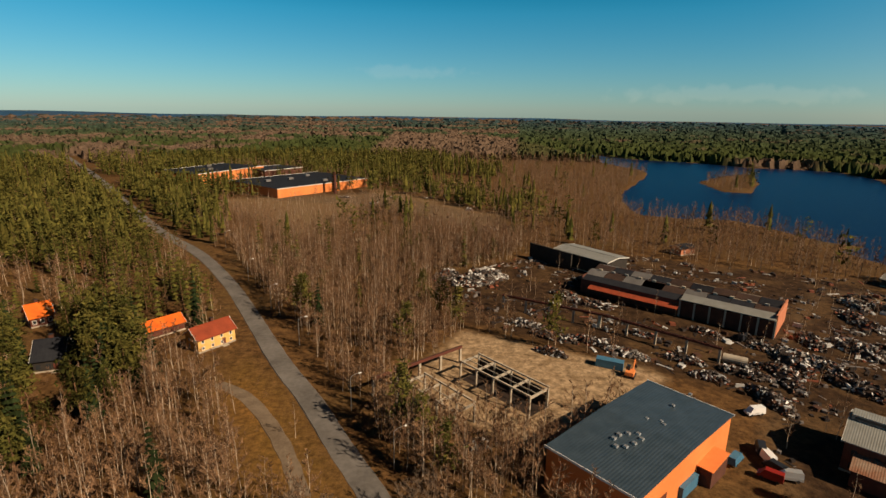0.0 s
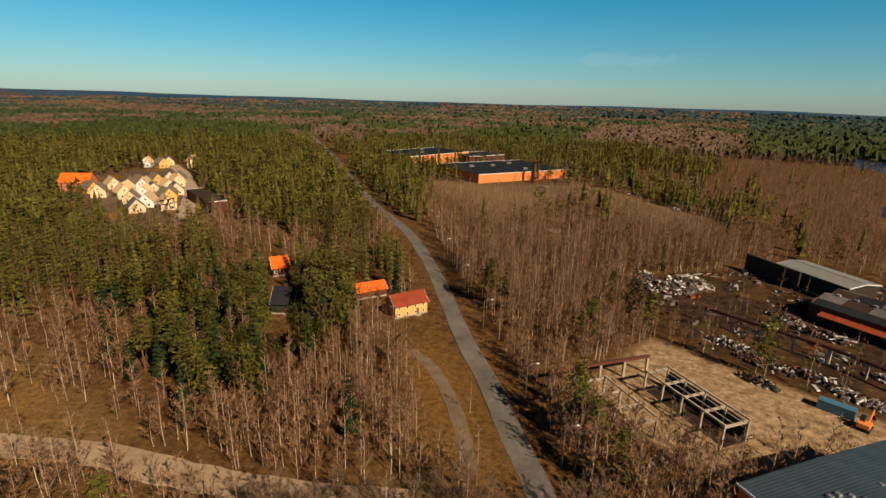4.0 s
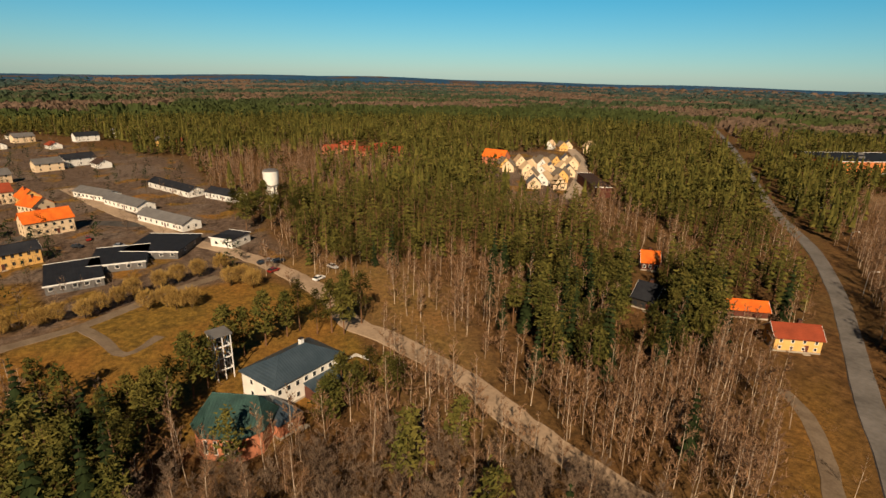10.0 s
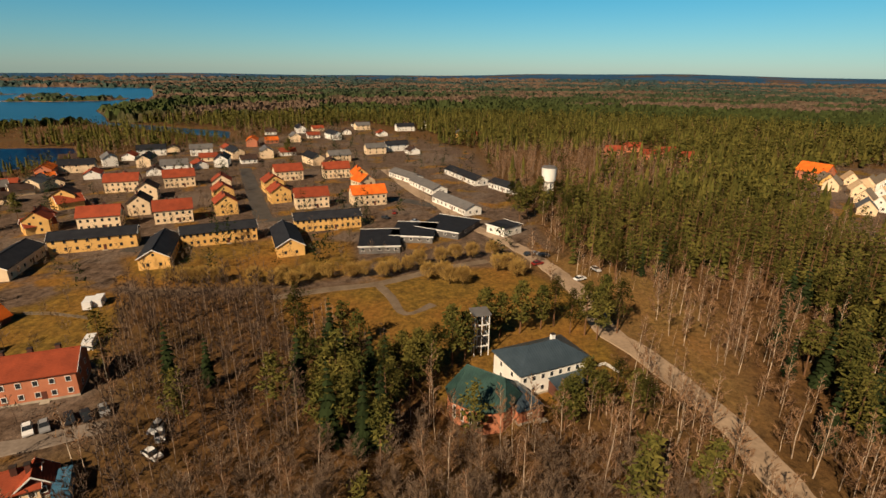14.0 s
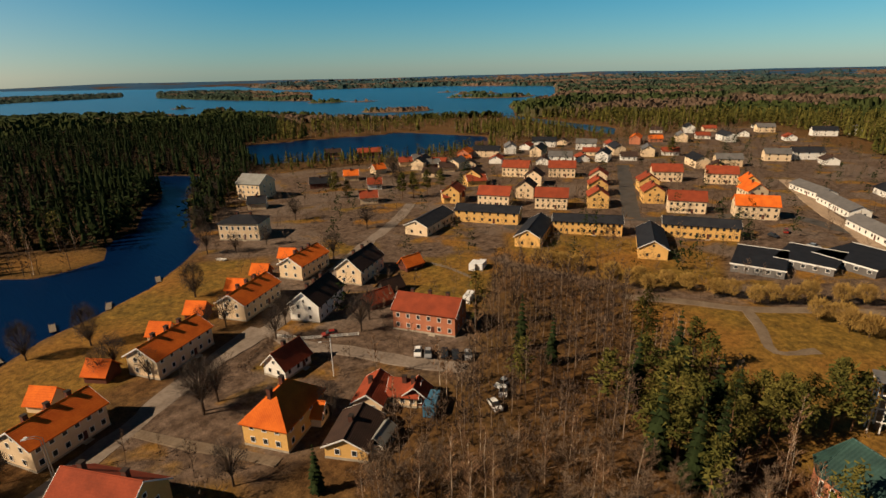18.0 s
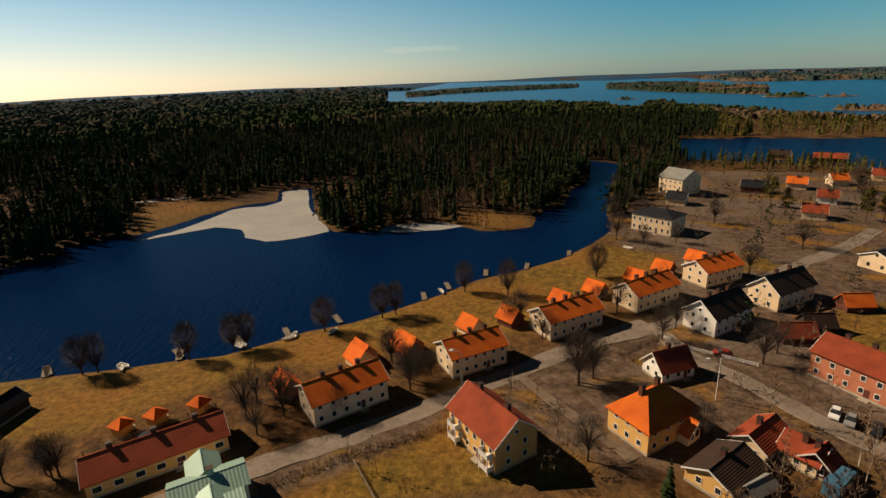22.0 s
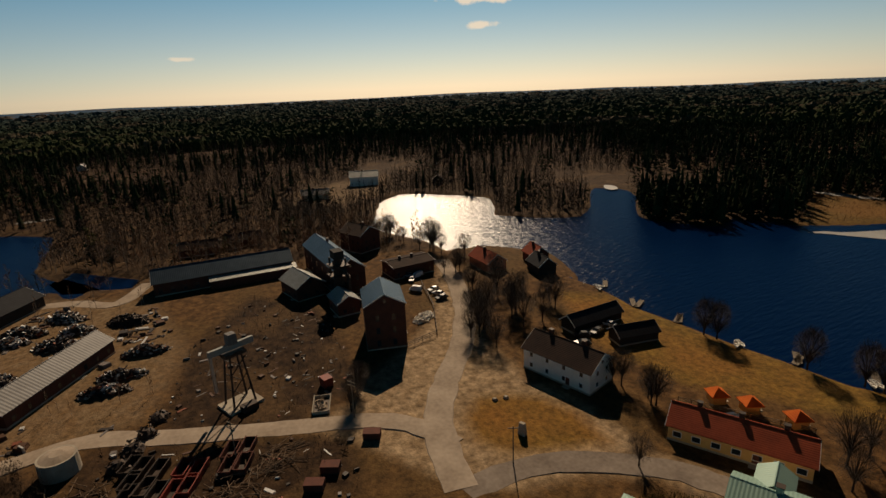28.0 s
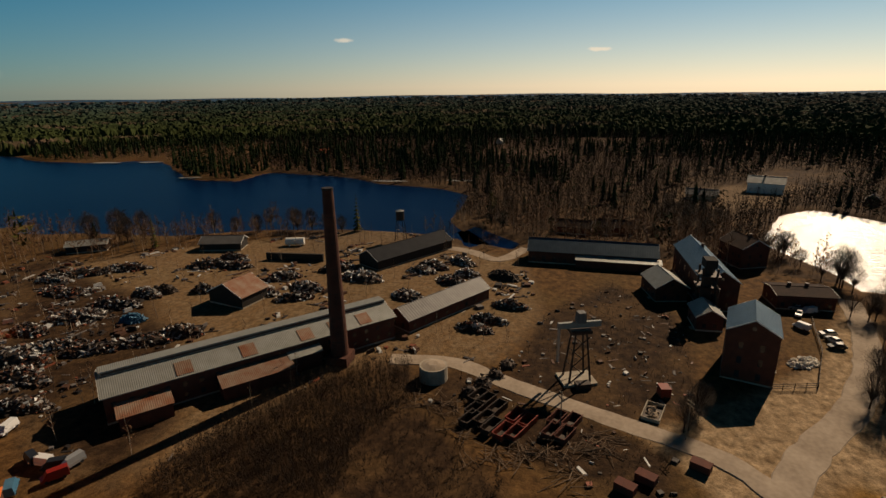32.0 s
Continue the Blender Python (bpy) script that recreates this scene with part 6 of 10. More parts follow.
def ore_crane(x, y, turn, h):
    b = thing("ore_crane", x, y, turn, "derelict grey steel loading crane with a pale boom", "crane")
    FOOTPRINTS.append((x, y, 0, 7, 7))
    for sx in (-1, 1):
        for sy in (-1, 1):
            part("leg", Geo().tube((sx * 2.6, sy * 2.0, -0.2), (sx * 1.3, sy * 1.2, h * 0.72), 0.28, 0.2, 5), M["steel"], b)
    for k in range(3):
        z0, z1 = h * 0.22 * k + 0.3, h * 0.22 * (k + 1) + 0.3
        part("brace", Geo().tube((-2.3, -1.8, z0), (2.0, -1.6, z1), 0.12, 0.12, 4).tube((2.3, 1.8, z0), (-2.0, 1.6, z1), 0.12, 0.12, 4), M["steel"], b)
    part("deck", Geo().box(-2.4, 2.4, -1.8, 1.8, h * 0.72, h * 0.76), M["steel"], b)
    part("boom", Geo().box(-5.2, 5.0, -0.35, 0.35, h * 0.78, h * 0.86), M["paleroof"], b, "grey-white boom")
    part("cabin", Geo().prism([(-0.9, -1.1), (1.1, -1.1), (1.1, 0.9), (-0.9, 0.9)], h * 0.86, h, 0.9), M["greyroof"], b)
    part("hanging_ladder", Geo().box(-5.1, -4.6, -0.3, 0.3, h * 0.3, h * 0.78), M["metal"], b)
    part("base_slab", Geo().box(-4, 4, -3, 3, -0.2, 0.5), M["concrete"], b)
    part("scrap_bin", Geo().box(-1.6, 1.8, -4.6, -2.6, -0.1, 1.4), M["steel"], b)


def tank_ring(x, y):
    b = thing("settling_tank", x, y, 0, "round grey concrete tank filled with earth", "tank")
    FOOTPRINTS.append((x, y, 0, 6, 6))
    part("wall", Geo().tube((0, 0, -0.3), (0, 0, 3.6), 3.4, 3.3, 20), M["concrete"], b)
    part("earth", Geo().tube((0, 0, 3.55), (0, 0, 4.1), 3.1, 1.2, 16), M["gravel"], b)


def brushwood(x, y, r, seed):
    """A loose pile of grey poles and branches."""
    rnd = random.Random(seed)
    b = thing("brushwood_pile", x, y, rnd.uniform(0, 360), "loose pile of grey branches and poles", "brushwood", "brushwood piles")
    if "pole" not in _cache:
        _cache["pole"] = Geo().tube((-2.2, 0, 0), (2.2, 0, 0), 0.09, 0.05, 5).mesh("branch", M["greytwig"])
    for k in range(18):
        o = part("branch", _cache["pole"], None, b)
        o.matrix_basis = pose(rnd.gauss(0, r * 0.28), rnd.gauss(0, r * 0.22), 0.1 + abs(rnd.gauss(0, 0.35)), 0, rnd.uniform(-9, 9), rnd.uniform(0, 180))


def glasshouse(x, y, turn):
    b = thing("glasshouse", x, y, turn, "small pale garden glasshouse", "glasshouse")
    part("base", Geo().box(-3, 3, -1.8, 1.8, -0.1, 0.4), M["concrete"], b)
    for k in range(7):
        part("rib", Geo().box(-0.04, 0.04, -1.8, 1.8, 0.4, 2.0), M["trim"], b).location = (-3 + k, 0, 0)
    part("pane", Geo().box(-2.96, 2.96, -1.74, 1.74, 0.4, 1.95), M["glass"], b)
    part("roof", gable_roof(6, 3.6, 2.0, 3.2, 0.1, 0.06), M["paleroof"], b)


def mint_house(x, y, turn, L):
    """A house with crossing mint-green sheet roofs; the origin lies under the eave of the cross wing facing the street."""
    b = thing("mint_roofed_house", x, y, turn, "white villa with steep mint-green sheet-metal roofs", "house")
    FOOTPRINTS.append((x, y, 0, 16, 16))
    W = 9.0
    for name, geo, mat, m in (("wall", gable_walls(L, 6.5, 6.4, 8.6), "white", pose(0, 2.9, 0)), ("roof", gable_roof(L, 6.5, 6.4, 8.6, 0.5), "mint", pose(0, 2.9, 0)),
                              ("gable_wing", gable_walls(6, 5, 6.2, 8.6), "white", pose(-0.3, W - 1.6, 0, 0, 0, 90)), ("gable_wing_roof", gable_roof(6, 5, 6.2, 8.6, 0.4), "mint", pose(-0.3, W - 1.6, 0, 0, 0, 90)),
                              ("rear_wing", gable_walls(11, 8, 5.4, 8.6), "white", pose(0.2, -5.2, 0, 0, 0, 90)), ("rear_roof", gable_roof(11, 8, 5.4, 8.6, 0.5), "mint", pose(0.2, -5.2, 0, 0, 0, 90)),
                              ("long_wing", gable_walls(24, 7, 4.6, 7.0), "white", pose(-4.5, -13.2, 0)), ("long_roof", gable_roof(24, 7, 4.6, 7.0, 0.5), "mint", pose(-4.5, -13.2, 0)),
                              ("end_pavilion", gable_walls(7, 7, 5.0, 5.01), "white", pose(-15.2, -11.5, 0)), ("end_roof", hip_roof(7, 7, 5.0, 8.4, 0.5), "mint", pose(-15.2, -11.5, 0))):
        part(name, geo, M[mat], b).matrix_basis = m
    for cx, cy, z in ((0.6, 3.2, 8.6), (0.4, -6.5, 7.6), (-5, -13, 6.4)):
        ch = part("chimney", Geo().box(cx - 0.5, cx + 0.5, cy - 0.5, cy + 0.5, z - 1, z + 1.8), M["mint"], b, "green-clad chimney")
        part("chimney_cap", Geo().box(cx - 0.6, cx + 0.6, cy - 0.6, cy + 0.6, z + 1.8, z + 1.95), M["steel"], ch)
    for s, yy in ((1, -3.2), (1, -7.6), (-1, -6.0)):
        part("dormer", Geo().box(min(s * 2.0, s * 4.6), max(s * 2.0, s * 4.6), yy - 1.1, yy + 1.1, 5.2, 7.2), M["white"], b)
        part("dormer_roof", Geo().slab([(min(s * 1.6, s * 4.9), yy - 1.4, 7.25), (max(s * 1.6, s * 4.9), yy - 1.4, 7.25), (max(s * 1.6, s * 4.9), yy + 1.4, 7.5), (min(s * 1.6, s * 4.9), yy + 1.4, 7.5)], 0.12), M["mint"], b)
    for k in range(4):
        window(b, -L / 2 + L * (k + 0.5) / 4, 6.15, 3.6, 180)
        window(b, -L / 2 + L * (k + 0.5) / 4, -0.35, 3.6, 0)
    for k in range(7):
        window(b, -15 + 3.2 * k, -16.7, 1.2, 0)
    b.scale = (1, 1, 0.62)

# ---- houses and halls ----
house(84.3, -76.6, -165.7, 18.2, 9.5, 5.6, 8.6, "white", "darktile", "white two-storey house with a dark tiled roof", n=4, chimneys=(-5, 4))
house(47.6, -85.4, -152.5, 22.9, 8.5, 3.4, 5.8, "yellow", "redtile", "long yellow one-storey house with a red-orange tiled roof", rows=1, n=7, w=1.6, chimneys=(-7, 0, 7))
house(14.8, -98.7, -151.5, 16.4, 9.0, 5.2, 7.8, "cream", "tile", "cream two-storey house with an orange tiled roof", n=6, chimneys=(-4, 0, 4), group="village houses along the river")
house(-14.3, -111.0, -159.9, 14.2, 9.0, 5.2, 7.8, "cream", "tile", "cream two-storey house with an orange tiled roof", n=6, chimneys=(-4, 0, 4), group="village houses along the river")
house(-42.1, -125.6, -157.5, 17.5, 9.0, 5.2, 7.8, "cream", "tile", "cream two-storey house with an orange tiled roof", n=6, chimneys=(-4, 0, 4), group="village houses along the river")
house(-70.0, -137.7, -155.2, 17.5, 9.0, 5.2, 7.8, "cream", "tile", "cream two-storey house with an orange tiled roof", n=6, chimneys=(-4, 0, 4), group="village houses along the river")
house(-97.8, -149.9, -160.1, 16.1, 9.0, 5.2, 7.8, "cream", "tile", "cream two-storey house with an orange tiled roof", n=6, chimneys=(-4, 0, 4), group="village houses along the river")
house(-81.2, -120.0, -154.7, 15.4, 9.0, 5.4, 9.0, "white", "darktile", "white two-storey house with a dark brown roof", n=5, chimneys=(-4, 0, 4))
house(-107.0, -131.0, -158.9, 16.3, 9.0, 5.4, 9.0, "cream", "darktile", "cream house with a dark brown roof", n=5, chimneys=(-3, 3))
flats = house(-14.0, -81.6, 117.5, 14.1, 9.5, 6.0, 9.6, "yellow", "redtile", "yellow two-storey apartment house with a red tiled roof", n=6, chimneys=(-4, 4), name="apartment_house")
house(-44.8, -81.2, -155.9, 13.6, 9.4, 5.0, 9.6, "yellow", "tile", "yellow villa with a steep orange-red hipped roof", n=4, ng=3, hip=True, chimneys=(-3, 1))
house(-57.2, -99.4, -166.6, 8.5, 6.5, 3.0, 6.2, "white", "redtile", "white cottage with a steep dark-red roof", rows=1, n=3)
house(-94.6, -88.2, 111.8, 17.3, 10.0, 6.0, 8.8, "salmon", "redtile", "red-brick two-storey house with a red roof", n=6, chimneys=(-5, 0, 5))
house(-65.4, 139.3, 53.6, 11.2, 6.5, 4.2, 6.6, "yellow", "redtile", "yellow two-storey house with a red tiled roof", n=4, ng=2, h=1.0, w=0.8, base=0.7, step=1.9, chimneys=(1,))
house(-83.4, 147.1, 50.7, 10.8, 6.0, 2.8, 4.6, "redbrown", "tile", "long shed with an orange tiled roof", rows=0, chimneys=(), name="shed", door=False)
house(-124.6, 153.1, 48.7, 6.0, 8.0, 3.4, 6.4, "redbrown", "tile", "red cottage with an orange roof among pines", rows=1, n=3)
house(-100.6, 126.0, 20.0, 6.6, 9.0, 3.6, 7.2, "darkwall", "black", "dark house with white bargeboards among pines", rows=1, n=3)
house(-197.8, -93.5, 116.4, 27.4, 9.0, 5.4, 7.4, "yellow", "black", "yellow two-storey terrace with a black roof", rows=2, n=12, chimneys=(), plinth=False, group="yellow terraces", name="terrace")
house(-218.9, -55.5, 111.7, 27.7, 9.0, 5.4, 7.4, "yellow", "black", "yellow two-storey terrace with a black roof", rows=2, n=12, chimneys=(), plinth=False, group="yellow terraces", name="terrace")
house(-187.2, -136.4, 113.1, 28.6, 9.0, 5.4, 7.4, "yellow", "black", "yellow two-storey terrace with a black roof", rows=2, n=8, chimneys=(), plinth=False, group="yellow terraces", name="terrace")
house(-192.7, -65.0, 203.4, 26.0, 9.8, 4.2, 7.0, "yellow", "black", "yellow hall with a large black gable roof", n=6, rows=1, chimneys=(), plinth=False, group="black-roofed halls", name="hall")
house(-177.9, -106.6, 199.4, 26.0, 9.8, 4.2, 7.0, "yellow", "black", "yellow hall with a large black gable roof", n=6, rows=1, chimneys=(), plinth=False, group="black-roofed halls", name="hall")
house(-163.7, -150.7, 195.4, 26.0, 10.4, 4.2, 6.5, "cream", "black", "pale hall with a large black gable roof", n=6, rows=1, chimneys=(), plinth=False, group="black-roofed halls", name="hall")
house(-213.2, -151.1, 112.8, 15.7, 10.0, 6.2, 9.6, "cream", "redtile", "cream apartment house with a red tiled roof", n=6, chimneys=(-2, 2), plinth=False, group="red-roofed apartment houses", name="apartment_house", trims=False)
house(-225.5, -126.1, 116.9, 15.3, 10.0, 6.2, 9.6, "cream", "redtile", "cream apartment house with a red tiled roof", n=6, chimneys=(-2, 2), plinth=False, group="red-roofed apartment houses", name="apartment_house", trims=False)
house(-254.9, -72.0, 112.7, 16.0, 10.0, 6.2, 9.6, "cream", "redtile", "cream apartment house with a red tiled roof", n=6, chimneys=(-2, 2), plinth=False, group="red-roofed apartment houses", name="apartment_house", trims=False)
house(-262.6, -45.0, 112.8, 17.1, 10.0, 6.2, 9.6, "cream", "tile", "cream apartment house with a red tiled roof", n=6, chimneys=(-2, 2), plinth=False, group="red-roofed apartment houses", name="apartment_house", trims=False)
house(-282.5, -183.9, 112.1, 16.5, 10.0, 6.2, 9.6, "cream", "redtile", "cream apartment house with a red tiled roof", n=6, chimneys=(-2, 2), plinth=False, group="red-roofed apartment houses", name="apartment_house", trims=False)
house(-297.1, -159.8, 118.6, 16.1, 10.0, 6.2, 9.6, "cream", "redtile", "cream apartment house with a red tiled roof", n=6, chimneys=(-2, 2), plinth=False, group="red-roofed apartment houses", name="apartment_house", trims=False)
house(-319.9, -103.7, 118.4, 16.5, 10.0, 6.2, 9.6, "cream", "redtile", "cream apartment house with a red tiled roof", n=6, chimneys=(-2, 2), plinth=False, group="red-roofed apartment houses", name="apartment_house", trims=False)
house(-330.1, -76.3, 112.1, 16.1, 10.0, 6.2, 9.6, "cream", "redtile", "cream apartment house with a red tiled roof", n=6, chimneys=(-2, 2), plinth=False, group="red-roofed apartment houses", name="apartment_house", trims=False)
house(-240.4, -109.1, 209.5, 11.0, 9.7, 6.0, 9.4, "yellow", "redtile", "yellow gable-fronted house with a red roof", n=4, chimneys=(0,), plinth=False, group="gable-fronted houses", trims=False)
house(-264.2, -120.4, 210.6, 11.0, 9.7, 6.0, 9.4, "yellow", "redtile", "yellow gable-fronted house with a red roof", n=4, chimneys=(0,), plinth=False, group="gable-fronted houses", trims=False)
house(-288.1, -131.1, 202.3, 11.0, 9.8, 6.0, 9.4, "cream", "redtile", "cream gable-fronted house with a red roof", n=4, chimneys=(0,), plinth=False, group="gable-fronted houses", trims=False)
house(-264.9, -91.4, 209.9, 11.0, 10.0, 6.0, 9.4, "yellow", "redtile", "yellow gable-fronted house with a red roof", n=4, chimneys=(0,), plinth=False, group="gable-fronted houses", trims=False)
house(-288.6, -102.8, 210.8, 11.0, 10.3, 6.0, 9.4, "yellow", "redtile", "yellow gable-fronted house with a red roof", n=4, chimneys=(0,), plinth=False, group="gable-fronted houses", trims=False)
house(-237.7, -148.3, 202.6, 11.0, 9.3, 6.0, 9.4, "cream", "darktile", "cream gable-fronted house with a dark roof", n=4, chimneys=(0,), plinth=False, group="gable-fronted houses", trims=False)
house(-265.7, -160.6, 202.4, 11.0, 10.0, 6.0, 9.4, "cream", "darktile", "cream gable-fronted house with a dark roof", n=4, chimneys=(0,), plinth=False, group="gable-fronted houses", trims=False)
house(-294.3, -52.8, 219.2, 11.0, 9.6, 6.0, 9.4, "cream", "tile", "cream gable-fronted house with a red roof", n=4, chimneys=(0,), plinth=False, group="gable-fronted houses", trims=False)
house(-314.4, -58.6, 202.3, 11.0, 8.5, 6.0, 9.4, "yellow", "tile", "yellow gable-fronted house with a red roof", n=4, chimneys=(0,), plinth=False, group="gable-fronted houses", trims=False)
house(-206.9, -173.1, 202.8, 11.0, 9.4, 6.0, 9.4, "yellow", "redtile", "yellow gable-fronted house with a red roof", n=4, chimneys=(0,), plinth=False, group="gable-fronted houses", trims=False)
house(-248.1, -191.5, 202.4, 11.0, 10.6, 6.0, 9.4, "yellow", "darktile", "yellow gable-fronted house with a dark roof", n=4, chimneys=(0,), plinth=False, group="gable-fronted houses", trims=False)
house(-256.4, -0.0, 31.6, 32.4, 9.0, 3.4, 5.4, "white", "greyroof", "white terrace with a grey-brown roof", rows=1, n=8, chimneys=(), plinth=False, group="white terraces", name="terrace", trims=False)
house(-297.4, -16.2, 29.5, 30.5, 9.0, 3.4, 5.4, "white", "greyroof", "white terrace with a grey-brown roof", rows=1, n=8, chimneys=(), plinth=False, group="white terraces", name="terrace", trims=False)
house(-325.5, -31.4, 36.6, 26.4, 9.0, 3.4, 5.4, "white", "greyroof", "white terrace with a grey-brown roof", rows=1, n=8, chimneys=(), plinth=False, group="white terraces", name="terrace", trims=False)
house(-329.5, 5.7, 26.2, 42.9, 9.0, 3.4, 5.4, "white", "black", "white terrace with a black roof", rows=1, n=8, chimneys=(), plinth=False, group="white terraces", name="terrace", trims=False)
house(-298.6, 28.7, 32.2, 22.0, 9.0, 3.4, 5.4, "white", "black", "white terrace with a black roof", rows=1, n=8, chimneys=(), plinth=False, group="white terraces", name="terrace", trims=False)
flat_building(-215.8, 20.7, 44.0, 9.9, 11.0, 3.6, "white", "black", "white block with a black flat roof", n=2)
flat_building(-196.8, -29.6, 97.4, 15.3, 22.0, 2.8, "greyroof", "black", "low school building with black flat roofs", n=5, group="school wings")
flat_building(-209.0, -16.8, 85.9, 16.9, 20.0, 2.8, "greyroof", "black", "low school building with black flat roofs", n=5, group="school wings")
flat_building(-218.5, -3.0, 64.6, 19.8, 22.0, 2.8, "greyroof", "black", "low school building with black flat roofs", n=5, group="school wings")
house(-107.0, -205.3, 125.5, 17.3, 12.0, 7.4, 9.6, "cream", "black", "cream two-storey manor with a dark hipped roof", n=7, h=1.7, step=3.4, hip=True, chimneys=(-3, 3), name="manor")
house(-149.9, -268.6, 112.4, 14.8, 14.0, 9.0, 13.0, "cream", "paleroof", "tall cream manor with a pale roof", n=5, rows=3, chimneys=(-3, 3), name="manor")
hall = flat_building(38.8, 87.5, -48.6, 17.6, 36.0, 8.1, "orange", "bluegrey", "large orange sheet-metal hall with a blue-grey roof", name="industrial_hall", slope=0.5)
shop = house(106.7, 69.3, -43.6, 67.9, 14.0, 6.5, 9.0, "brick", "paleroof", "long brick workshop with a pale corrugated roof", n=20, ng=3, chimneys=(), name="workshop")
house(146.7, 31.9, -33.4, 34.2, 9.0, 4.0, 6.5, "brick", "greyroof", "long red-brick shed with a grey roof", rows=1, n=8, chimneys=(), name="shed")
house(198.7, 57.1, -33.4, 39.7, 12.0, 4.0, 7.0, "darkwall", "black", "long dark shed with a black roof", rows=0, door=False, chimneys=(), name="shed")
house(143.9, 99.3, -14.1, 11.0, 14.4, 4.0, 7.6, "darkwall", "rust", "dark barn with an orange-brown roof", rows=0, chimneys=(), name="barn", door=False)
house(101.2, -100.6, -89.5, 17.6, 5.5, 2.8, 4.8, "darkwall", "black", "dark boathouse barn with a black roof", rows=0, chimneys=(), name="barn", door=False)
house(88.2, -102.8, -103.8, 11.3, 5.5, 2.8, 4.6, "darkwall", "black", "dark boathouse barn with a black roof", rows=0, chimneys=(), name="barn", door=False)

# ---- hall by the road ----
vent(hall, -1.9, -5.8, 8.3, 0.62)
vent(hall, -1.0, -4.2, 8.3, 0.62)
vent(hall, -1.9, -7.6, 8.3, 0.62)
vent(hall, -0.4, -9.4, 8.3, 0.62)
vent(hall, 0.8, -8.2, 8.3, 0.62)
vent(hall, 0.3, -2.9, 8.3, 0.62)
vent(hall, 1.5, -3.9, 8.3, 0.62)
vent(hall, 1.3, -6.1, 8.3, 0.62)
vent(hall, 1.0, 4.5, 8.3, 0.50)
vent(hall, 1.9, 3.8, 8.3, 0.50)
vent(hall, -1.3, 3.2, 8.3, 0.50)
vent(hall, -0.2, 11.8, 8.3, 0.50)
vent(hall, 0.1, 19.0, 8.3, 0.50)
lean_to(hall, 8.8, 11.5, 4.0, 11.0, 3.8, 4.4, "orange")
part("gate", Geo().box(8.82, 8.9, -12.0, -8.0, 0, 4.2), M["redbrown"], hall, "tall brown sliding gate")
container(50.3, 86.4, 41, 6.0, 2.4, 2.5, "redbrown", "brown steel box container beside the hall", name="box_container", group="box containers")
container(44.4, 81.2, 41, 6.0, 2.4, 2.5, "bluepaint", "blue steel box container beside the hall", name="box_container", group="box containers")
car(58.0, 89.1, 41, "bluepaint", "blue van parked by the hall", True, "vans by the hall")
car(65.1, 92.7, 66, "darkcar", "dark van parked by the hall", True, "vans by the hall")
car(64.7, 90.1, 91, "whitepaint", "white van parked by the hall", True, "vans by the hall")
car(64.3, 86.7, 116, "darkcar", "dark van parked by the hall", True, "vans by the hall")
car(62.0, 84.3, 141, "redcar", "red van parked by the hall", True, "vans by the hall")
car(65.5, 84.3, 166, "silver", "silver van parked by the hall", True, "vans by the hall")
car(71.6, 106.2, 191, "whitepaint", "white van parked by the hall", True, "vans by the hall")

# ---- yard with the bare frames ----
frame_ruin(15.1, 114.3, -48.3, 22.1, 6.5, 4.6, 4, "weathered concrete portal frames with a dark wall behind", 2, True)
frame_ruin(-0.1, 106.0, -48.2, 16.8, 6.0, 4.4, 3, "weathered concrete portal frames without a roof", 1)
gantry(-5.0, 121.2, 39.9, 27.5, 4.2, 4, "concrete beam on posts at the end of the frames")
heap(8.0, 92.9, 20, 5, 4, 2.2, "rubble", 70, 3, "heap of pale rubble by the frames", "rubble_heap", "rubble", 0.8, "rubble heaps")
container(45.5, 128.5, -25, 7.0, 2.4, 2.2, "bluepaint", "pale blue steel container in the yard", name="box_container", group="box containers")
digger(49.3, 123.6, 60)

# ---- derelict rolling hall ----
ruined_hall(90.6, 157.0, -40.2, 27.6)
house(65.0, 222.2, -52.5, 28.0, 14, 6.5, 7.4, "darkwall", "paleroof", "dark derelict shed with a pale patched roof", rows=0, door=False, chimneys=(), name="shed")
solid("brick_wall", Geo().box(-12, 12, -0.4, 0.4, -0.3, 7).box(-12.2, 12.2, -0.5, 0.5, 7, 7.2), "darkwall", 48.7, 227.0, -52.5, "tall dark free-standing wall of the derelict hall", "wall")
house(117.2, 248.2, 25, 9, 7, 3.4, 4.6, "salmon", "black", "small brick pump house with a black roof", rows=1, n=2, chimneys=())
gantry(63.3, 143.2, -42.7, 34.9, 4.2, 4, "rusty crane runway on concrete posts")
gantry(35.9, 163.3, -30.3, 32.7, 4.2, 4, "rusty crane runway on concrete posts")
heap(52.7, 174.8, -32, 16, 5, 1.8, "scrap", 90, 11, "long heap of mixed scrap along the old tracks")
heap(45.7, 184.9, -32, 12, 4, 1.4, "scrap", 90, 12, "long heap of mixed scrap along the old tracks")
heap(27.7, 155.9, -32, 14, 4, 1.6, "rubble", 90, 13, "long heap of mixed scrap along the old tracks")
heap(34.3, 146.5, -32, 16, 4, 1.4, "scrap", 90, 14, "long heap of mixed scrap along the old tracks")
heap(44.6, 143.9, -32, 16, 4, 1.4, "scrap", 90, 15, "long heap of mixed scrap along the old tracks")
heap(52.8, 136.1, -32, 14, 4, 1.2, "rubble", 90, 16, "long heap of mixed scrap along the old tracks")
heap(31.4, 135.7, -32, 10, 3, 1.6, "scrap", 90, 17, "long heap of mixed scrap along the old tracks")
heap(61.9, 149.3, -32, 12, 3, 1.2, "scrap", 90, 18, "long heap of mixed scrap along the old tracks")
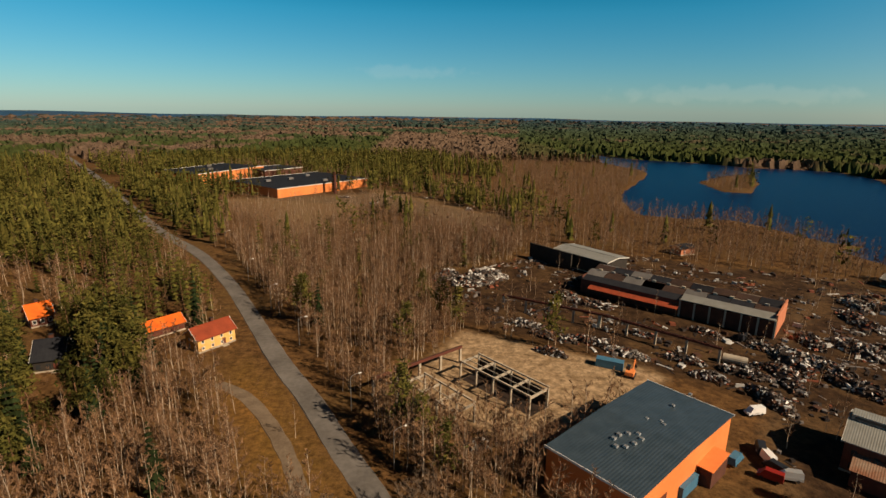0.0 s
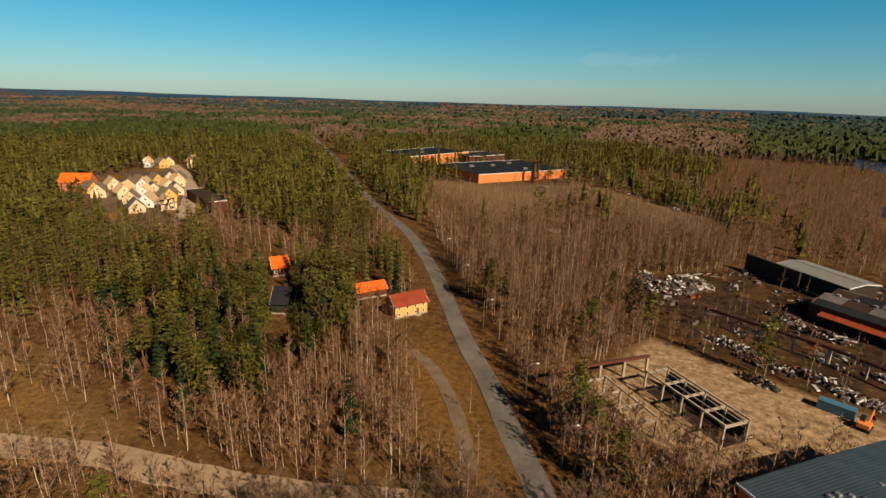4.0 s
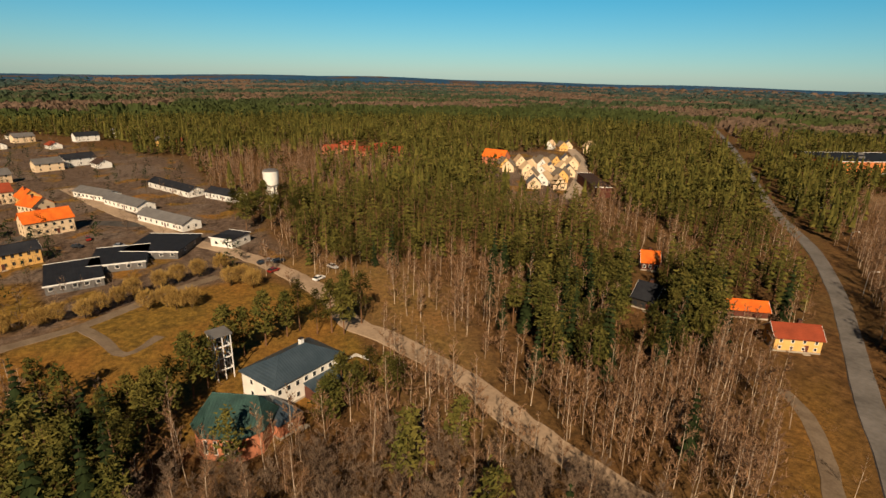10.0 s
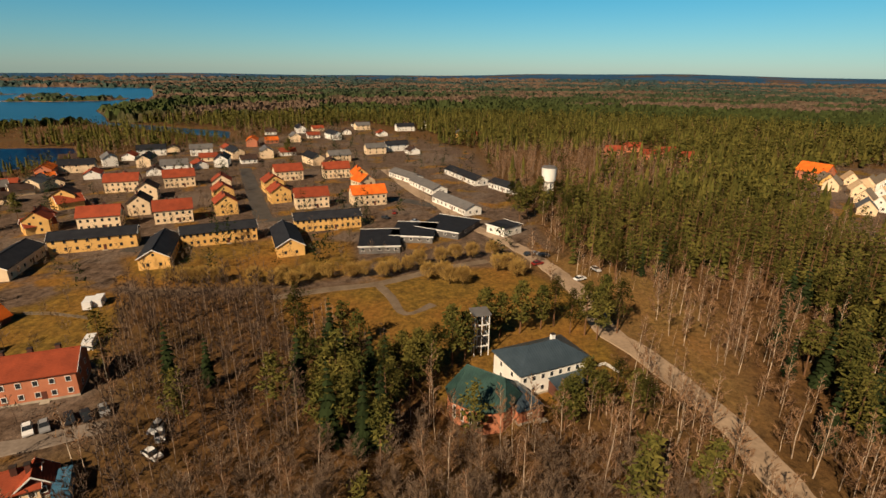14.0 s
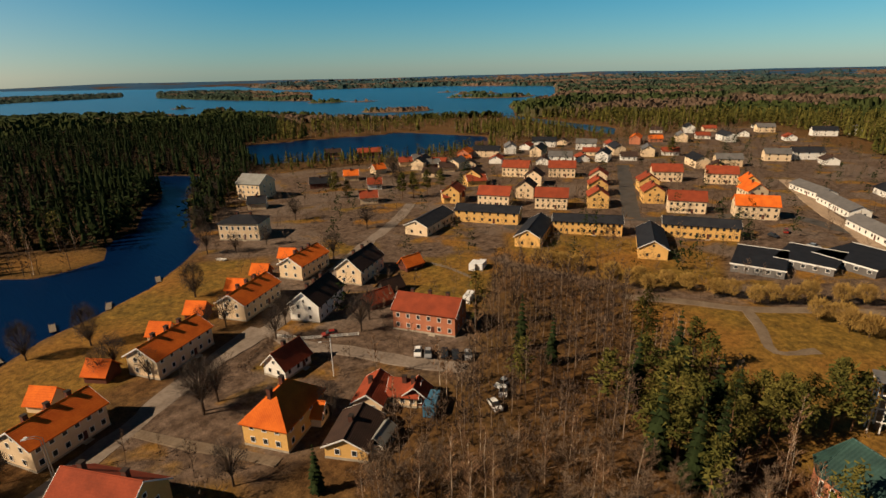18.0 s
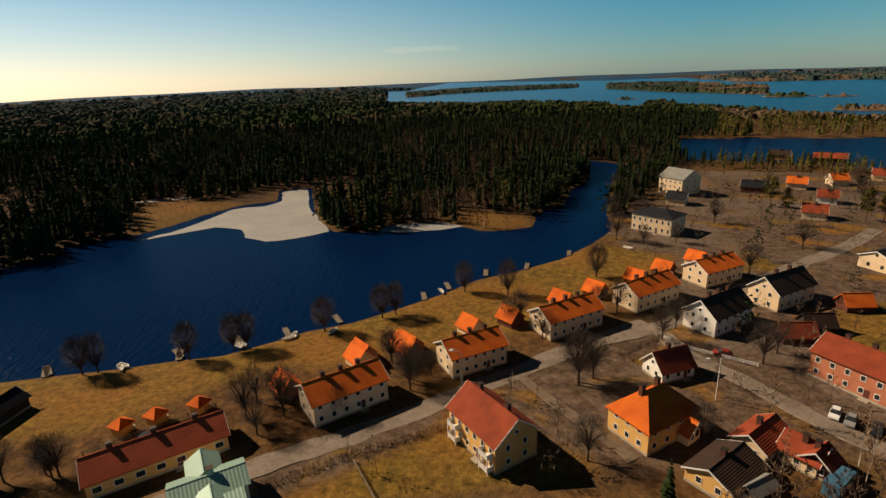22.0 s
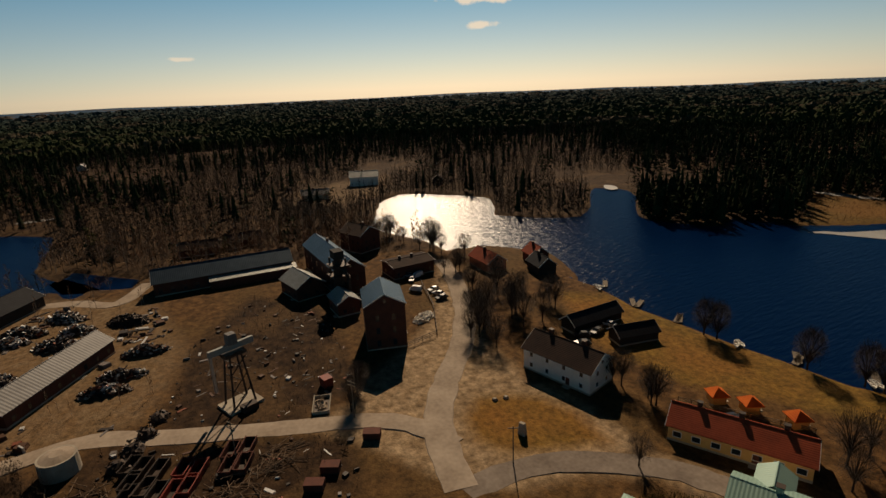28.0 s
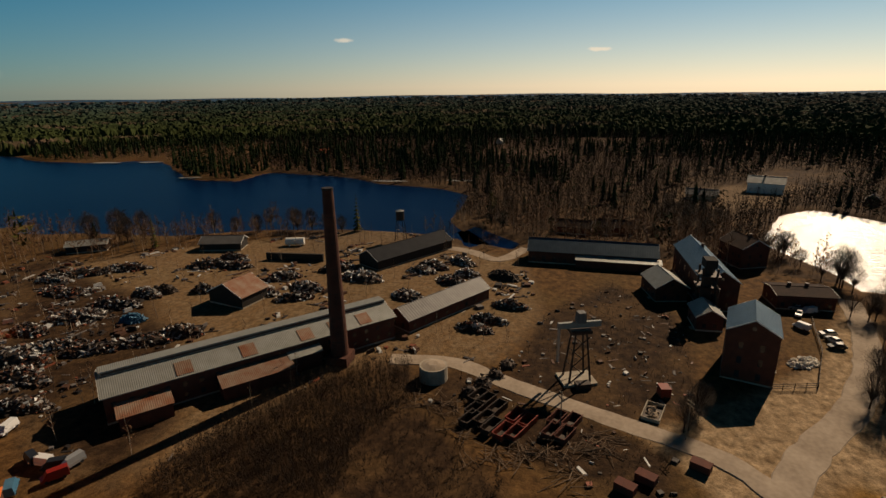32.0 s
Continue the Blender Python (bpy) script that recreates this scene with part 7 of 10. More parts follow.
heap(82.1, 152.3, -32, 10, 3, 1.2, "scrap", 90, 19, "long heap of mixed scrap along the old tracks")
heap(91.7, 146.7, -32, 7, 3, 1.6, "steel", 90, 20, "long heap of mixed scrap along the old tracks")
heap(95.4, 140.3, -32, 12, 5, 1.4, "scrap", 90, 21, "long heap of mixed scrap along the old tracks")
heap(99.9, 135.9, -32, 9, 5, 1.8, "rubble", 90, 22, "long heap of mixed scrap along the old tracks")
heap(80.1, 125.4, -32, 14, 5, 1.6, "scrap", 90, 23, "long heap of mixed scrap along the old tracks")
heap(89.3, 127.6, -32, 12, 4, 1.6, "scrap", 90, 24, "long heap of mixed scrap along the old tracks")
heap(69.7, 123.1, -32, 10, 4, 1.4, "scrap", 90, 25, "long heap of mixed scrap along the old tracks")
heap(67.3, 132.8, -32, 12, 4, 1.2, "scrap", 90, 26, "long heap of mixed scrap along the old tracks")
heap(102.4, 130.2, -32, 9, 4, 1.4, "rubble", 90, 27, "long heap of mixed scrap along the old tracks")
heap(15.8, 200.2, 30, 26, 12, 4.0, "rubble", 260, 8, "big heap of pale demolition rubble", "rubble_heap", "rubble", 1.3, "rubble heaps")
heap(2.3, 204.0, 30, 14, 8, 3.0, "scrap", 120, 9, "heap of dark scrap beside the rubble")
solid("tank", Geo().tube((-3, 0, 1.4), (3, 0, 1.4), 1.2, 1.2, 14).box(-2, -1.6, -0.8, 0.8, -0.1, 0.6).box(1.6, 2, -0.8, 0.8, -0.1, 0.6), "concrete", 80.4, 131.1, -32, "rusty white cylindrical tank lying in the yard", "tank", "tanks")
car(92.1, 146.8, 20, "darkcar", "old dark van in the yard", True, "vans in the yard")
car(99.2, 135.9, 20, "silver", "old silver van in the yard", True, "vans in the yard")

# ---- warehouses in the wood ----
flat_building(-120.0, 447.0, 51, 91, 68, 7.0, "orange", "black", "orange warehouse with a wide black flat roof", name="warehouse", group="warehouses")
flat_building(-213.0, 491.0, 67, 80, 50, 10.2, "orange", "black", "tall orange warehouse with a wide black flat roof", name="warehouse", group="warehouses")
flat_building(-166.0, 520.0, 55, 44, 34, 8.4, "brick", "black", "dark brick link between the two warehouses", name="warehouse", group="warehouses")
for dx, dy in ((-142, 430), (-120, 470), (-98, 440), (-128, 446), (-210, 480), (-222, 505)):
    solid("roof_vent", Geo().box(-2.2, 2.2, -1.4, 1.4, -0.2, 1.5), "greyroof", dx, dy, 51, "grey ventilation box on the black warehouse roof", "roof vent", "roof vents", z=7.2 if dx > -180 else 10.4)
solid("flue", Geo().tube((0, 0, -0.3), (0, 0, 17), 1.3, 1.1, 12), "brick", -85.0, 418.0, 0, "dark flue stack in front of the warehouse", "chimney")
house(-41.2, 265.6, 15, 6, 5, 2.6, 4.6, "cream", "darktile", "small pale brick hut in the birch wood", rows=0, chimneys=())
pole(65.6, 299.5, 11, "grey wooden power pole", arms=1, turn=20)
pole(73.0, 300.0, 11, "grey wooden power pole", arms=1, turn=20)
heap(-35.5, 402.1, 0, 10, 4, 1.2, "rubble", 30, 60, "low heap of planks and rubble", "rubble_heap", "rubble", 1.5, "rubble heaps")
heap(-9.4, 399.1, 30, 10, 4, 1.2, "rubble", 30, 61, "low heap of planks and rubble", "rubble_heap", "rubble", 1.5, "rubble heaps")
heap(-49.5, 375.6, 60, 10, 4, 1.2, "rubble", 30, 62, "low heap of planks and rubble", "rubble_heap", "rubble", 1.5, "rubble heaps")
heap(18.6, 354.6, 90, 10, 4, 1.2, "rubble", 30, 63, "low heap of planks and rubble", "rubble_heap", "rubble", 1.5, "rubble heaps")
heap(28.9, 297.1, 120, 10, 4, 1.2, "rubble", 30, 64, "low heap of planks and rubble", "rubble_heap", "rubble", 1.5, "rubble heaps")
heap(21.9, 289.3, 150, 10, 4, 1.2, "rubble", 30, 65, "low heap of planks and rubble", "rubble_heap", "rubble", 1.5, "rubble heaps")
heap(-74.0, 398.5, 180, 10, 4, 1.2, "rubble", 30, 66, "low heap of planks and rubble", "rubble_heap", "rubble", 1.5, "rubble heaps")

# ---- street lamps ----
street_lamp(-8.3, 86.1, 120)
street_lamp(-19.8, 106.3, 120)
street_lamp(-40.1, 139.0, 120)
street_lamp(-56.9, 166.7, 130)
street_lamp(-75.2, 196.8, 130)
street_lamp(-103.1, 244.8, 130)
street_lamp(-133.6, 279.2, 130)
street_lamp(-163.9, 315.7, 130)

# ---- church and parish house ----
church(-90.9, 6.2, 57.3, 12.8, 12.5, 5.0, 9.2)
belfry(-114.6, 6.3, 15, 10.9)
parish = house(-104.3, 19.8, 116.2, 18.0, 11, 6.0, 9.0, "white", "bluegrey", "white parish house with a blue-grey sheet roof", n=8, hip=True, chimneys=(3,), stack="trim")
lean_to(parish, -1.8, 9.0, -9.2, -5.6, 2.8, 3.6, "bluegrey", "veranda")
house(-91.9, 13.3, 116.2, 5, 9, 3.6, 5.6, "salmon", "bluegrey", "low brick link building with a blue-grey roof", rows=1, n=1, chimneys=(), hip=True)
fence([(-108.7, 33.2), (-110.0, 35.9), (-106.1, 38.3)], 0.9, "trim", "low white garden wall by the parish house", "garden_wall")
green_pine(-94.0, 27.5, 0.62)
green_pine(-89.2, 29.1, 0.62)
green_pine(-93.9, 33.7, 0.62)
green_pine(-89.6, 36.0, 0.62)
green_pine(-87.8, 37.5, 0.62)
green_pine(-85.8, 21.8, 0.62)
green_pine(-87.6, 23.3, 0.62)
green_pine(-100.5, -11.0, 0.70)
green_pine(-101.9, -7.4, 0.70)
green_pine(-104.7, -3.8, 0.70)
green_pine(-108.2, -0.2, 0.85)
green_pine(-110.9, 2.8, 0.70)
green_pine(-119.8, 8.1, 0.82)
green_pine(-122.4, 12.0, 0.70)
green_pine(-125.0, 17.5, 0.82)
green_pine(-127.5, 23.3, 0.70)
green_pine(-129.5, 27.1, 0.80)
green_pine(-124.7, 34.4, 0.82)
green_pine(-122.5, 37.0, 0.82)
green_pine(-126.2, 43.2, 0.85)
green_pine(-131.1, 40.4, 0.80)
green_pine(-97.1, -8.4, 0.70)
green_pine(-97.7, -14.3, 0.70)
green_pine(-125.7, 30.8, 0.70)
green_pine(-99.9, -4.9, 0.70)
water_tower(-271.4, 47.8, 19.0)
green_pine(-254.7, 62.0, 0.95)
green_pine(-246.3, 57.9, 1.05)
green_pine(-237.8, 53.7, 1.15)
green_pine(-229.4, 49.6, 0.95)
green_pine(-256.5, 51.7, 1.05)
green_pine(-248.1, 47.6, 1.15)
green_pine(-239.7, 43.5, 0.95)
green_pine(-231.2, 39.4, 1.05)
green_pine(-258.3, 41.5, 1.15)
green_pine(-249.9, 37.4, 0.95)
green_pine(-241.5, 33.3, 1.05)
green_pine(-233.0, 29.1, 1.15)
green_pine(-260.1, 31.2, 0.95)
green_pine(-251.7, 27.1, 1.05)
willow(-156.5, -55.2, 0.85)
willow(-151.9, -50.6, 0.85)
willow(-158.0, -47.3, 0.85)
willow(-159.7, -41.7, 0.85)
willow(-160.4, -34.0, 0.85)
willow(-162.4, -30.0, 0.85)
willow(-161.8, -23.7, 0.85)
willow(-165.0, -20.4, 0.85)
willow(-168.1, -16.0, 0.85)
willow(-172.0, -12.5, 0.95)
willow(-160.5, -8.6, 0.95)
willow(-175.8, -4.9, 0.95)
willow(-179.4, 0.1, 0.95)
willow(-181.8, 6.3, 0.95)
willow(-184.3, 13.7, 0.95)
willow(-169.6, 14.9, 0.95)
willow(-170.4, 18.6, 0.95)
willow(-164.8, 20.9, 0.95)
willow(-157.5, -1.4, 0.95)
willow(-157.1, 2.6, 0.95)
willow(-161.0, -3.7, 0.95)
willow(-153.0, -85.1, 0.85)
willow(-153.9, -80.8, 0.85)
willow(-154.2, -76.3, 0.85)
willow(-152.4, -56.4, 0.85)
willow(-153.5, -90.0, 0.85)
willow(-155.2, -63.8, 0.85)

# ---- estate in the wood ----
ESTATE_PLOTS = [(-333, 246), (-318, 247), (-285, 231), (-324, 272), (-281, 250), (-304, 272), (-282, 219), (-265, 216), (-268, 231), (-259, 203), (-250, 215), (-313, 222), (-309, 236), (-323, 259), (-290, 241), (-297, 258),
                (-314, 284), (-309, 251), (-329, 228), (-322, 282), (-298, 226), (-275, 240), (-400, 330), (-386, 332), (-396, 348), (-377, 356), (-363, 344), (-388, 368)]
for k, (ex, ey) in enumerate(ESTATE_PLOTS):
    wall, roof, tint = (("cream", "logs", "cream house with a pale tiled roof"), ("yellow", "wood", "yellow house with a pale brown roof"), ("cream", "wood", "cream house with a pale brown roof"), ("cream", "greyroof", "cream house with a grey roof"), ("white", "logs", "white house with a pale roof"))[k * 7 % 5]
    house(ex, ey, math.degrees(math.atan2(-ey, -ex)) + (14, -18, 6, -9, 22)[k * 3 % 5], 9.5, 8.2, 3.4 + 0.5 * (k % 3), 7.6 + 0.5 * (k % 3), wall, roof, tint + " on the estate", rows=1, n=2, ng=2, sides="fgG", chimneys=(), plinth=False, trims=False, door=False, group="estate houses")
house(-344, 231, 30, 18, 12, 6.0, 11, "salmon", "tile", "large orange house with an orange tiled roof on the estate", rows=2, n=5, ng=2, sides="fg", chimneys=(), plinth=False, trims=False, door=False, group="estate houses")
flat_building(-239.3, 233.2, 61.2, 9.2, 45.0, 6.0, "redbrown", "darktile", "brown flat-roofed hall in the wood")
house(-440, 129, 100, 14, 9, 4.5, 7.5, "salmon", "redtile", "red terrace house at the wood edge", rows=1, n=4, sides="fg", chimneys=(), plinth=False, trims=False, door=False, group="red terraces")
house(-460, 150, 100, 14, 9, 4.5, 7.5, "salmon", "redtile", "red terrace house at the wood edge", rows=1, n=4, sides="fg", chimneys=(), plinth=False, trims=False, door=False, group="red terraces")
house(-422, 152, 100, 14, 9, 4.5, 7.5, "salmon", "redtile", "red terrace house at the wood edge", rows=1, n=4, sides="fg", chimneys=(), plinth=False, trims=False, door=False, group="red terraces")
house(-435, 171, 100, 14, 9, 4.5, 7.5, "salmon", "redtile", "red terrace house at the wood edge", rows=1, n=4, sides="fg", chimneys=(), plinth=False, trims=False, door=False, group="red terraces")
house(-410, 176, 100, 14, 9, 4.5, 7.5, "salmon", "redtile", "red terrace house at the wood edge", rows=1, n=4, sides="fg", chimneys=(), plinth=False, trims=False, door=False, group="red terraces")

# ---- far side of the town ----
house(-329, -192, 25, 11, 9, 3.2, 5.6, "white", "darktile", "white house with a dark roof in the town", rows=1, n=3, ng=1, sides="f", chimneys=(1,), plinth=False, trims=False, door=False, group="town houses")
house(-339, -184, 115, 16, 9, 5.4, 8.2, "white", "greyroof", "white house with a grey roof in the town", rows=2, n=3, ng=1, sides="f", chimneys=(1,), plinth=False, trims=False, door=False, group="town houses")
house(-354, -175, 37, 12, 9, 3.2, 5.6, "white", "redtile", "white house with a red roof in the town", rows=1, n=3, ng=1, sides="f", chimneys=(1,), plinth=False, trims=False, door=False, group="town houses")
house(-366, -164, 17, 20, 9, 5.4, 8.2, "white", "black", "white house with a black roof in the town", rows=2, n=3, ng=1, sides="f", chimneys=(1,), plinth=False, trims=False, door=False, group="town houses")
house(-377, -150, 120, 11, 9, 3.2, 5.6, "white", "darktile", "white house with a dark roof in the town", rows=1, n=3, ng=1, sides="f", chimneys=(1,), plinth=False, trims=False, door=False, group="town houses")
house(-403, -146, 25, 16, 9, 5.4, 8.2, "cream", "greyroof", "cream house with a grey roof in the town", rows=2, n=3, ng=1, sides="f", chimneys=(1,), plinth=False, trims=False, door=False, group="town houses")
house(-414, -133, 115, 12, 9, 3.2, 5.6, "white", "redtile", "white house with a red roof in the town", rows=1, n=3, ng=1, sides="f", chimneys=(1,), plinth=False, trims=False, door=False, group="town houses")
house(-377, -103, 37, 20, 9, 5.4, 8.2, "cream", "black", "cream house with a black roof in the town", rows=2, n=3, ng=1, sides="f", chimneys=(1,), plinth=False, trims=False, door=False, group="town houses")
house(-370, -89, 17, 11, 9, 3.2, 5.6, "yellow", "darktile", "yellow house with a dark roof in the town", rows=1, n=3, ng=1, sides="f", chimneys=(1,), plinth=False, trims=False, door=False, group="town houses")
house(-388, -87, 120, 16, 9, 5.4, 8.2, "cream", "greyroof", "cream house with a grey roof in the town", rows=2, n=3, ng=1, sides="f", chimneys=(1,), plinth=False, trims=False, door=False, group="town houses")
house(-316, -223, 25, 12, 9, 3.2, 5.6, "white", "redtile", "white house with a red roof in the town", rows=1, n=3, ng=1, sides="f", chimneys=(1,), plinth=False, trims=False, door=False, group="town houses")
house(-334, -245, 115, 20, 9, 5.4, 8.2, "cream", "black", "cream house with a black roof in the town", rows=2, n=3, ng=1, sides="f", chimneys=(1,), plinth=False, trims=False, door=False, group="town houses")
house(-290, -228, 37, 11, 9, 3.2, 5.6, "cream", "darktile", "cream house with a dark roof in the town", rows=1, n=3, ng=1, sides="f", chimneys=(1,), plinth=False, trims=False, door=False, group="town houses")
house(-279, -230, 17, 16, 9, 5.4, 8.2, "cream", "greyroof", "cream house with a grey roof in the town", rows=2, n=3, ng=1, sides="f", chimneys=(1,), plinth=False, trims=False, door=False, group="town houses")
house(-282, -250, 120, 12, 9, 3.2, 5.6, "redbrown", "redtile", "red-brown house with a red roof in the town", rows=1, n=3, ng=1, sides="f", chimneys=(1,), plinth=False, trims=False, door=False, group="town houses")
house(-269, -254, 25, 20, 9, 5.4, 8.2, "cream", "black", "cream house with a black roof in the town", rows=2, n=3, ng=1, sides="f", chimneys=(1,), plinth=False, trims=False, door=False, group="town houses")
house(-250, -227, 115, 11, 9, 3.2, 5.6, "cream", "darktile", "cream house with a dark roof in the town", rows=1, n=3, ng=1, sides="f", chimneys=(1,), plinth=False, trims=False, door=False, group="town houses")
house(-360, -241, 37, 16, 9, 5.4, 8.2, "white", "greyroof", "white house with a grey roof in the town", rows=2, n=3, ng=1, sides="f", chimneys=(1,), plinth=False, trims=False, door=False, group="town houses")
house(-383, -240, 17, 12, 9, 3.2, 5.6, "white", "redtile", "white house with a red roof in the town", rows=1, n=3, ng=1, sides="f", chimneys=(1,), plinth=False, trims=False, door=False, group="town houses")
house(-403, -235, 120, 20, 9, 5.4, 8.2, "white", "black", "white house with a black roof in the town", rows=2, n=3, ng=1, sides="f", chimneys=(1,), plinth=False, trims=False, door=False, group="town houses")
house(-424, -229, 25, 11, 9, 3.2, 5.6, "cream", "darktile", "cream house with a dark roof in the town", rows=1, n=3, ng=1, sides="f", chimneys=(1,), plinth=False, trims=False, door=False, group="town houses")
house(-409, -199, 115, 16, 9, 5.4, 8.2, "white", "greyroof", "white house with a grey roof in the town", rows=2, n=3, ng=1, sides="f", chimneys=(1,), plinth=False, trims=False, door=False, group="town houses")
house(-429, -187, 37, 12, 9, 3.2, 5.6, "white", "redtile", "white house with a red roof in the town", rows=1, n=3, ng=1, sides="f", chimneys=(1,), plinth=False, trims=False, door=False, group="town houses")
house(-463, -179, 17, 20, 9, 5.4, 8.2, "salmon", "tile", "red house with a orange roof in the town", rows=2, n=3, ng=1, sides="f", chimneys=(1,), plinth=False, trims=False, door=False, group="town houses")
house(-480, -168, 120, 11, 9, 3.2, 5.6, "salmon", "tile", "red house with a orange roof in the town", rows=1, n=3, ng=1, sides="f", chimneys=(1,), plinth=False, trims=False, door=False, group="town houses")
house(-495, -151, 25, 16, 9, 5.4, 8.2, "cream", "greyroof", "cream house with a grey roof in the town", rows=2, n=3, ng=1, sides="f", chimneys=(1,), plinth=False, trims=False, door=False, group="town houses")
house(-522, -141, 115, 12, 9, 3.2, 5.6, "white", "redtile", "white house with a red roof in the town", rows=1, n=3, ng=1, sides="f", chimneys=(1,), plinth=False, trims=False, door=False, group="town houses")
house(-516, -120, 37, 20, 9, 5.4, 8.2, "white", "black", "white house with a black roof in the town", rows=2, n=3, ng=1, sides="f", chimneys=(1,), plinth=False, trims=False, door=False, group="town houses")
house(-556, -115, 17, 11, 9, 3.2, 5.6, "white", "darktile", "white house with a dark roof in the town", rows=1, n=3, ng=1, sides="f", chimneys=(1,), plinth=False, trims=False, door=False, group="town houses")
house(-598, -106, 120, 16, 9, 5.4, 8.2, "cream", "greyroof", "cream house with a grey roof in the town", rows=2, n=3, ng=1, sides="f", chimneys=(1,), plinth=False, trims=False, door=False, group="town houses")
house(-546, -77, 25, 12, 9, 3.2, 5.6, "white", "redtile", "white house with a red roof in the town", rows=1, n=3, ng=1, sides="f", chimneys=(1,), plinth=False, trims=False, door=False, group="town houses")
house(-593, -58, 115, 20, 9, 5.4, 8.2, "white", "black", "white house with a black roof in the town", rows=2, n=3, ng=1, sides="f", chimneys=(1,), plinth=False, trims=False, door=False, group="town houses")
house(-631, -118, 37, 11, 9, 3.2, 5.6, "white", "darktile", "white house with a dark roof in the town", rows=1, n=3, ng=1, sides="f", chimneys=(1,), plinth=False, trims=False, door=False, group="town houses")
house(-612, -35, 17, 16, 9, 5.4, 8.2, "white", "greyroof", "white house with a grey roof in the town", rows=2, n=3, ng=1, sides="f", chimneys=(1,), plinth=False, trims=False, door=False, group="town houses")
house(-582, -152, 120, 12, 9, 3.2, 5.6, "cream", "redtile", "cream house with a red roof in the town", rows=1, n=3, ng=1, sides="f", chimneys=(1,), plinth=False, trims=False, door=False, group="town houses")
house(-565, -166, 25, 20, 9, 5.4, 8.2, "white", "black", "white house with a black roof in the town", rows=2, n=3, ng=1, sides="f", chimneys=(1,), plinth=False, trims=False, door=False, group="town houses")
house(-545, -191, 115, 11, 9, 3.2, 5.6, "white", "darktile", "white house with a dark roof in the town", rows=1, n=3, ng=1, sides="f", chimneys=(1,), plinth=False, trims=False, door=False, group="town houses")
house(-533, 6, 37, 16, 9, 5.4, 8.2, "yellow", "greyroof", "yellow house with a grey roof in the town", rows=2, n=3, ng=1, sides="f", chimneys=(1,), plinth=False, trims=False, door=False, group="town houses")
house(-538, 20, 17, 12, 9, 3.2, 5.6, "yellow", "redtile", "yellow house with a red roof in the town", rows=1, n=3, ng=1, sides="f", chimneys=(1,), plinth=False, trims=False, door=False, group="town houses")
house(-446, -51, 120, 20, 9, 5.4, 8.2, "white", "black", "white house with a black roof in the town", rows=2, n=3, ng=1, sides="f", chimneys=(1,), plinth=False, trims=False, door=False, group="town houses")
house(-431, -36, 25, 11, 9, 3.2, 5.6, "white", "darktile", "white house with a dark roof in the town", rows=1, n=3, ng=1, sides="f", chimneys=(1,), plinth=False, trims=False, door=False, group="town houses")
house(-428, -66, 115, 16, 9, 5.4, 8.2, "cream", "greyroof", "cream house with a grey roof in the town", rows=2, n=3, ng=1, sides="f", chimneys=(1,), plinth=False, trims=False, door=False, group="town houses")
house(-304, -195, 37, 12, 9, 3.2, 5.6, "cream", "redtile", "cream house with a red roof in the town", rows=1, n=3, ng=1, sides="f", chimneys=(1,), plinth=False, trims=False, door=False, group="town houses")
house(-361, -215, 17, 20, 9, 5.4, 8.2, "cream", "black", "cream house with a black roof in the town", rows=2, n=3, ng=1, sides="f", chimneys=(1,), plinth=False, trims=False, door=False, group="town houses")
house(-369, -276, 120, 11, 9, 3.2, 5.6, "cream", "darktile", "cream house with a dark roof in the town", rows=1, n=3, ng=1, sides="f", chimneys=(1,), plinth=False, trims=False, door=False, group="town houses")
house(-317, -253, 25, 16, 9, 5.4, 8.2, "salmon", "tile", "red house with a orange roof in the town", rows=2, n=3, ng=1, sides="f", chimneys=(1,), plinth=False, trims=False, door=False, group="town houses")
house(-383, -182, 115, 12, 9, 3.2, 5.6, "cream", "redtile", "cream house with a red roof in the town", rows=1, n=3, ng=1, sides="f", chimneys=(1,), plinth=False, trims=False, door=False, group="town houses")
house(-400, -169, 37, 20, 9, 5.4, 8.2, "cream", "black", "cream house with a black roof in the town", rows=2, n=3, ng=1, sides="f", chimneys=(1,), plinth=False, trims=False, door=False, group="town houses")

# ---- ironworks ----
house(125.2, -47.4, -17.1, 13.0, 10.6, 12.7, 15.7, "brick", "bluegrey", "tall dark brick furnace house with a blue-grey sheet roof", n=4, rows=3, step=3.6, h=1.8, chimneys=(), name="furnace_house", over=0.3)
works = house(203.4, -15.7, -92.7, 47.4, 11.0, 5.0, 8.5, "brick", "bluegrey", "long brick works hall with a blue-grey roof", n=12, ng=2, rows=1, h=2.0, w=1.4, chimneys=(), name="works_hall")
lean_to(works, -5.7, 24.7, -8.6, -5.6, 3.2, 4.2, "paleroof")
blast = house(180.5, -50.3, -179.1, 39.1, 10, 9.5, 13.0, "brick", "bluegrey", "tall long brick casting hall with a blue-grey roof", rows=2, n=6, step=4, h=2, chimneys=(-6,), name="casting_hall")
house(172.6, -36.9, -169.1, 13, 10, 5.0, 8.0, "brick", "paleroof", "brick side wing with a pale sheet roof", rows=1, n=3, chimneys=(), name="side_wing")
furnace_tower(158.4, -45.7, -179.1)
house(150.4, -44.2, -179.1, 9, 7, 4.5, 6.5, "brick", "paleroof", "low brick annex with a pale roof", rows=1, n=2, chimneys=(), name="annex")
house(211.3, -72.0, -159.1, 13, 11, 8, 11, "brick", "darktile", "dark three-storey brick mill by the pond", rows=2, n=4, step=3, chimneys=(2,), name="mill")
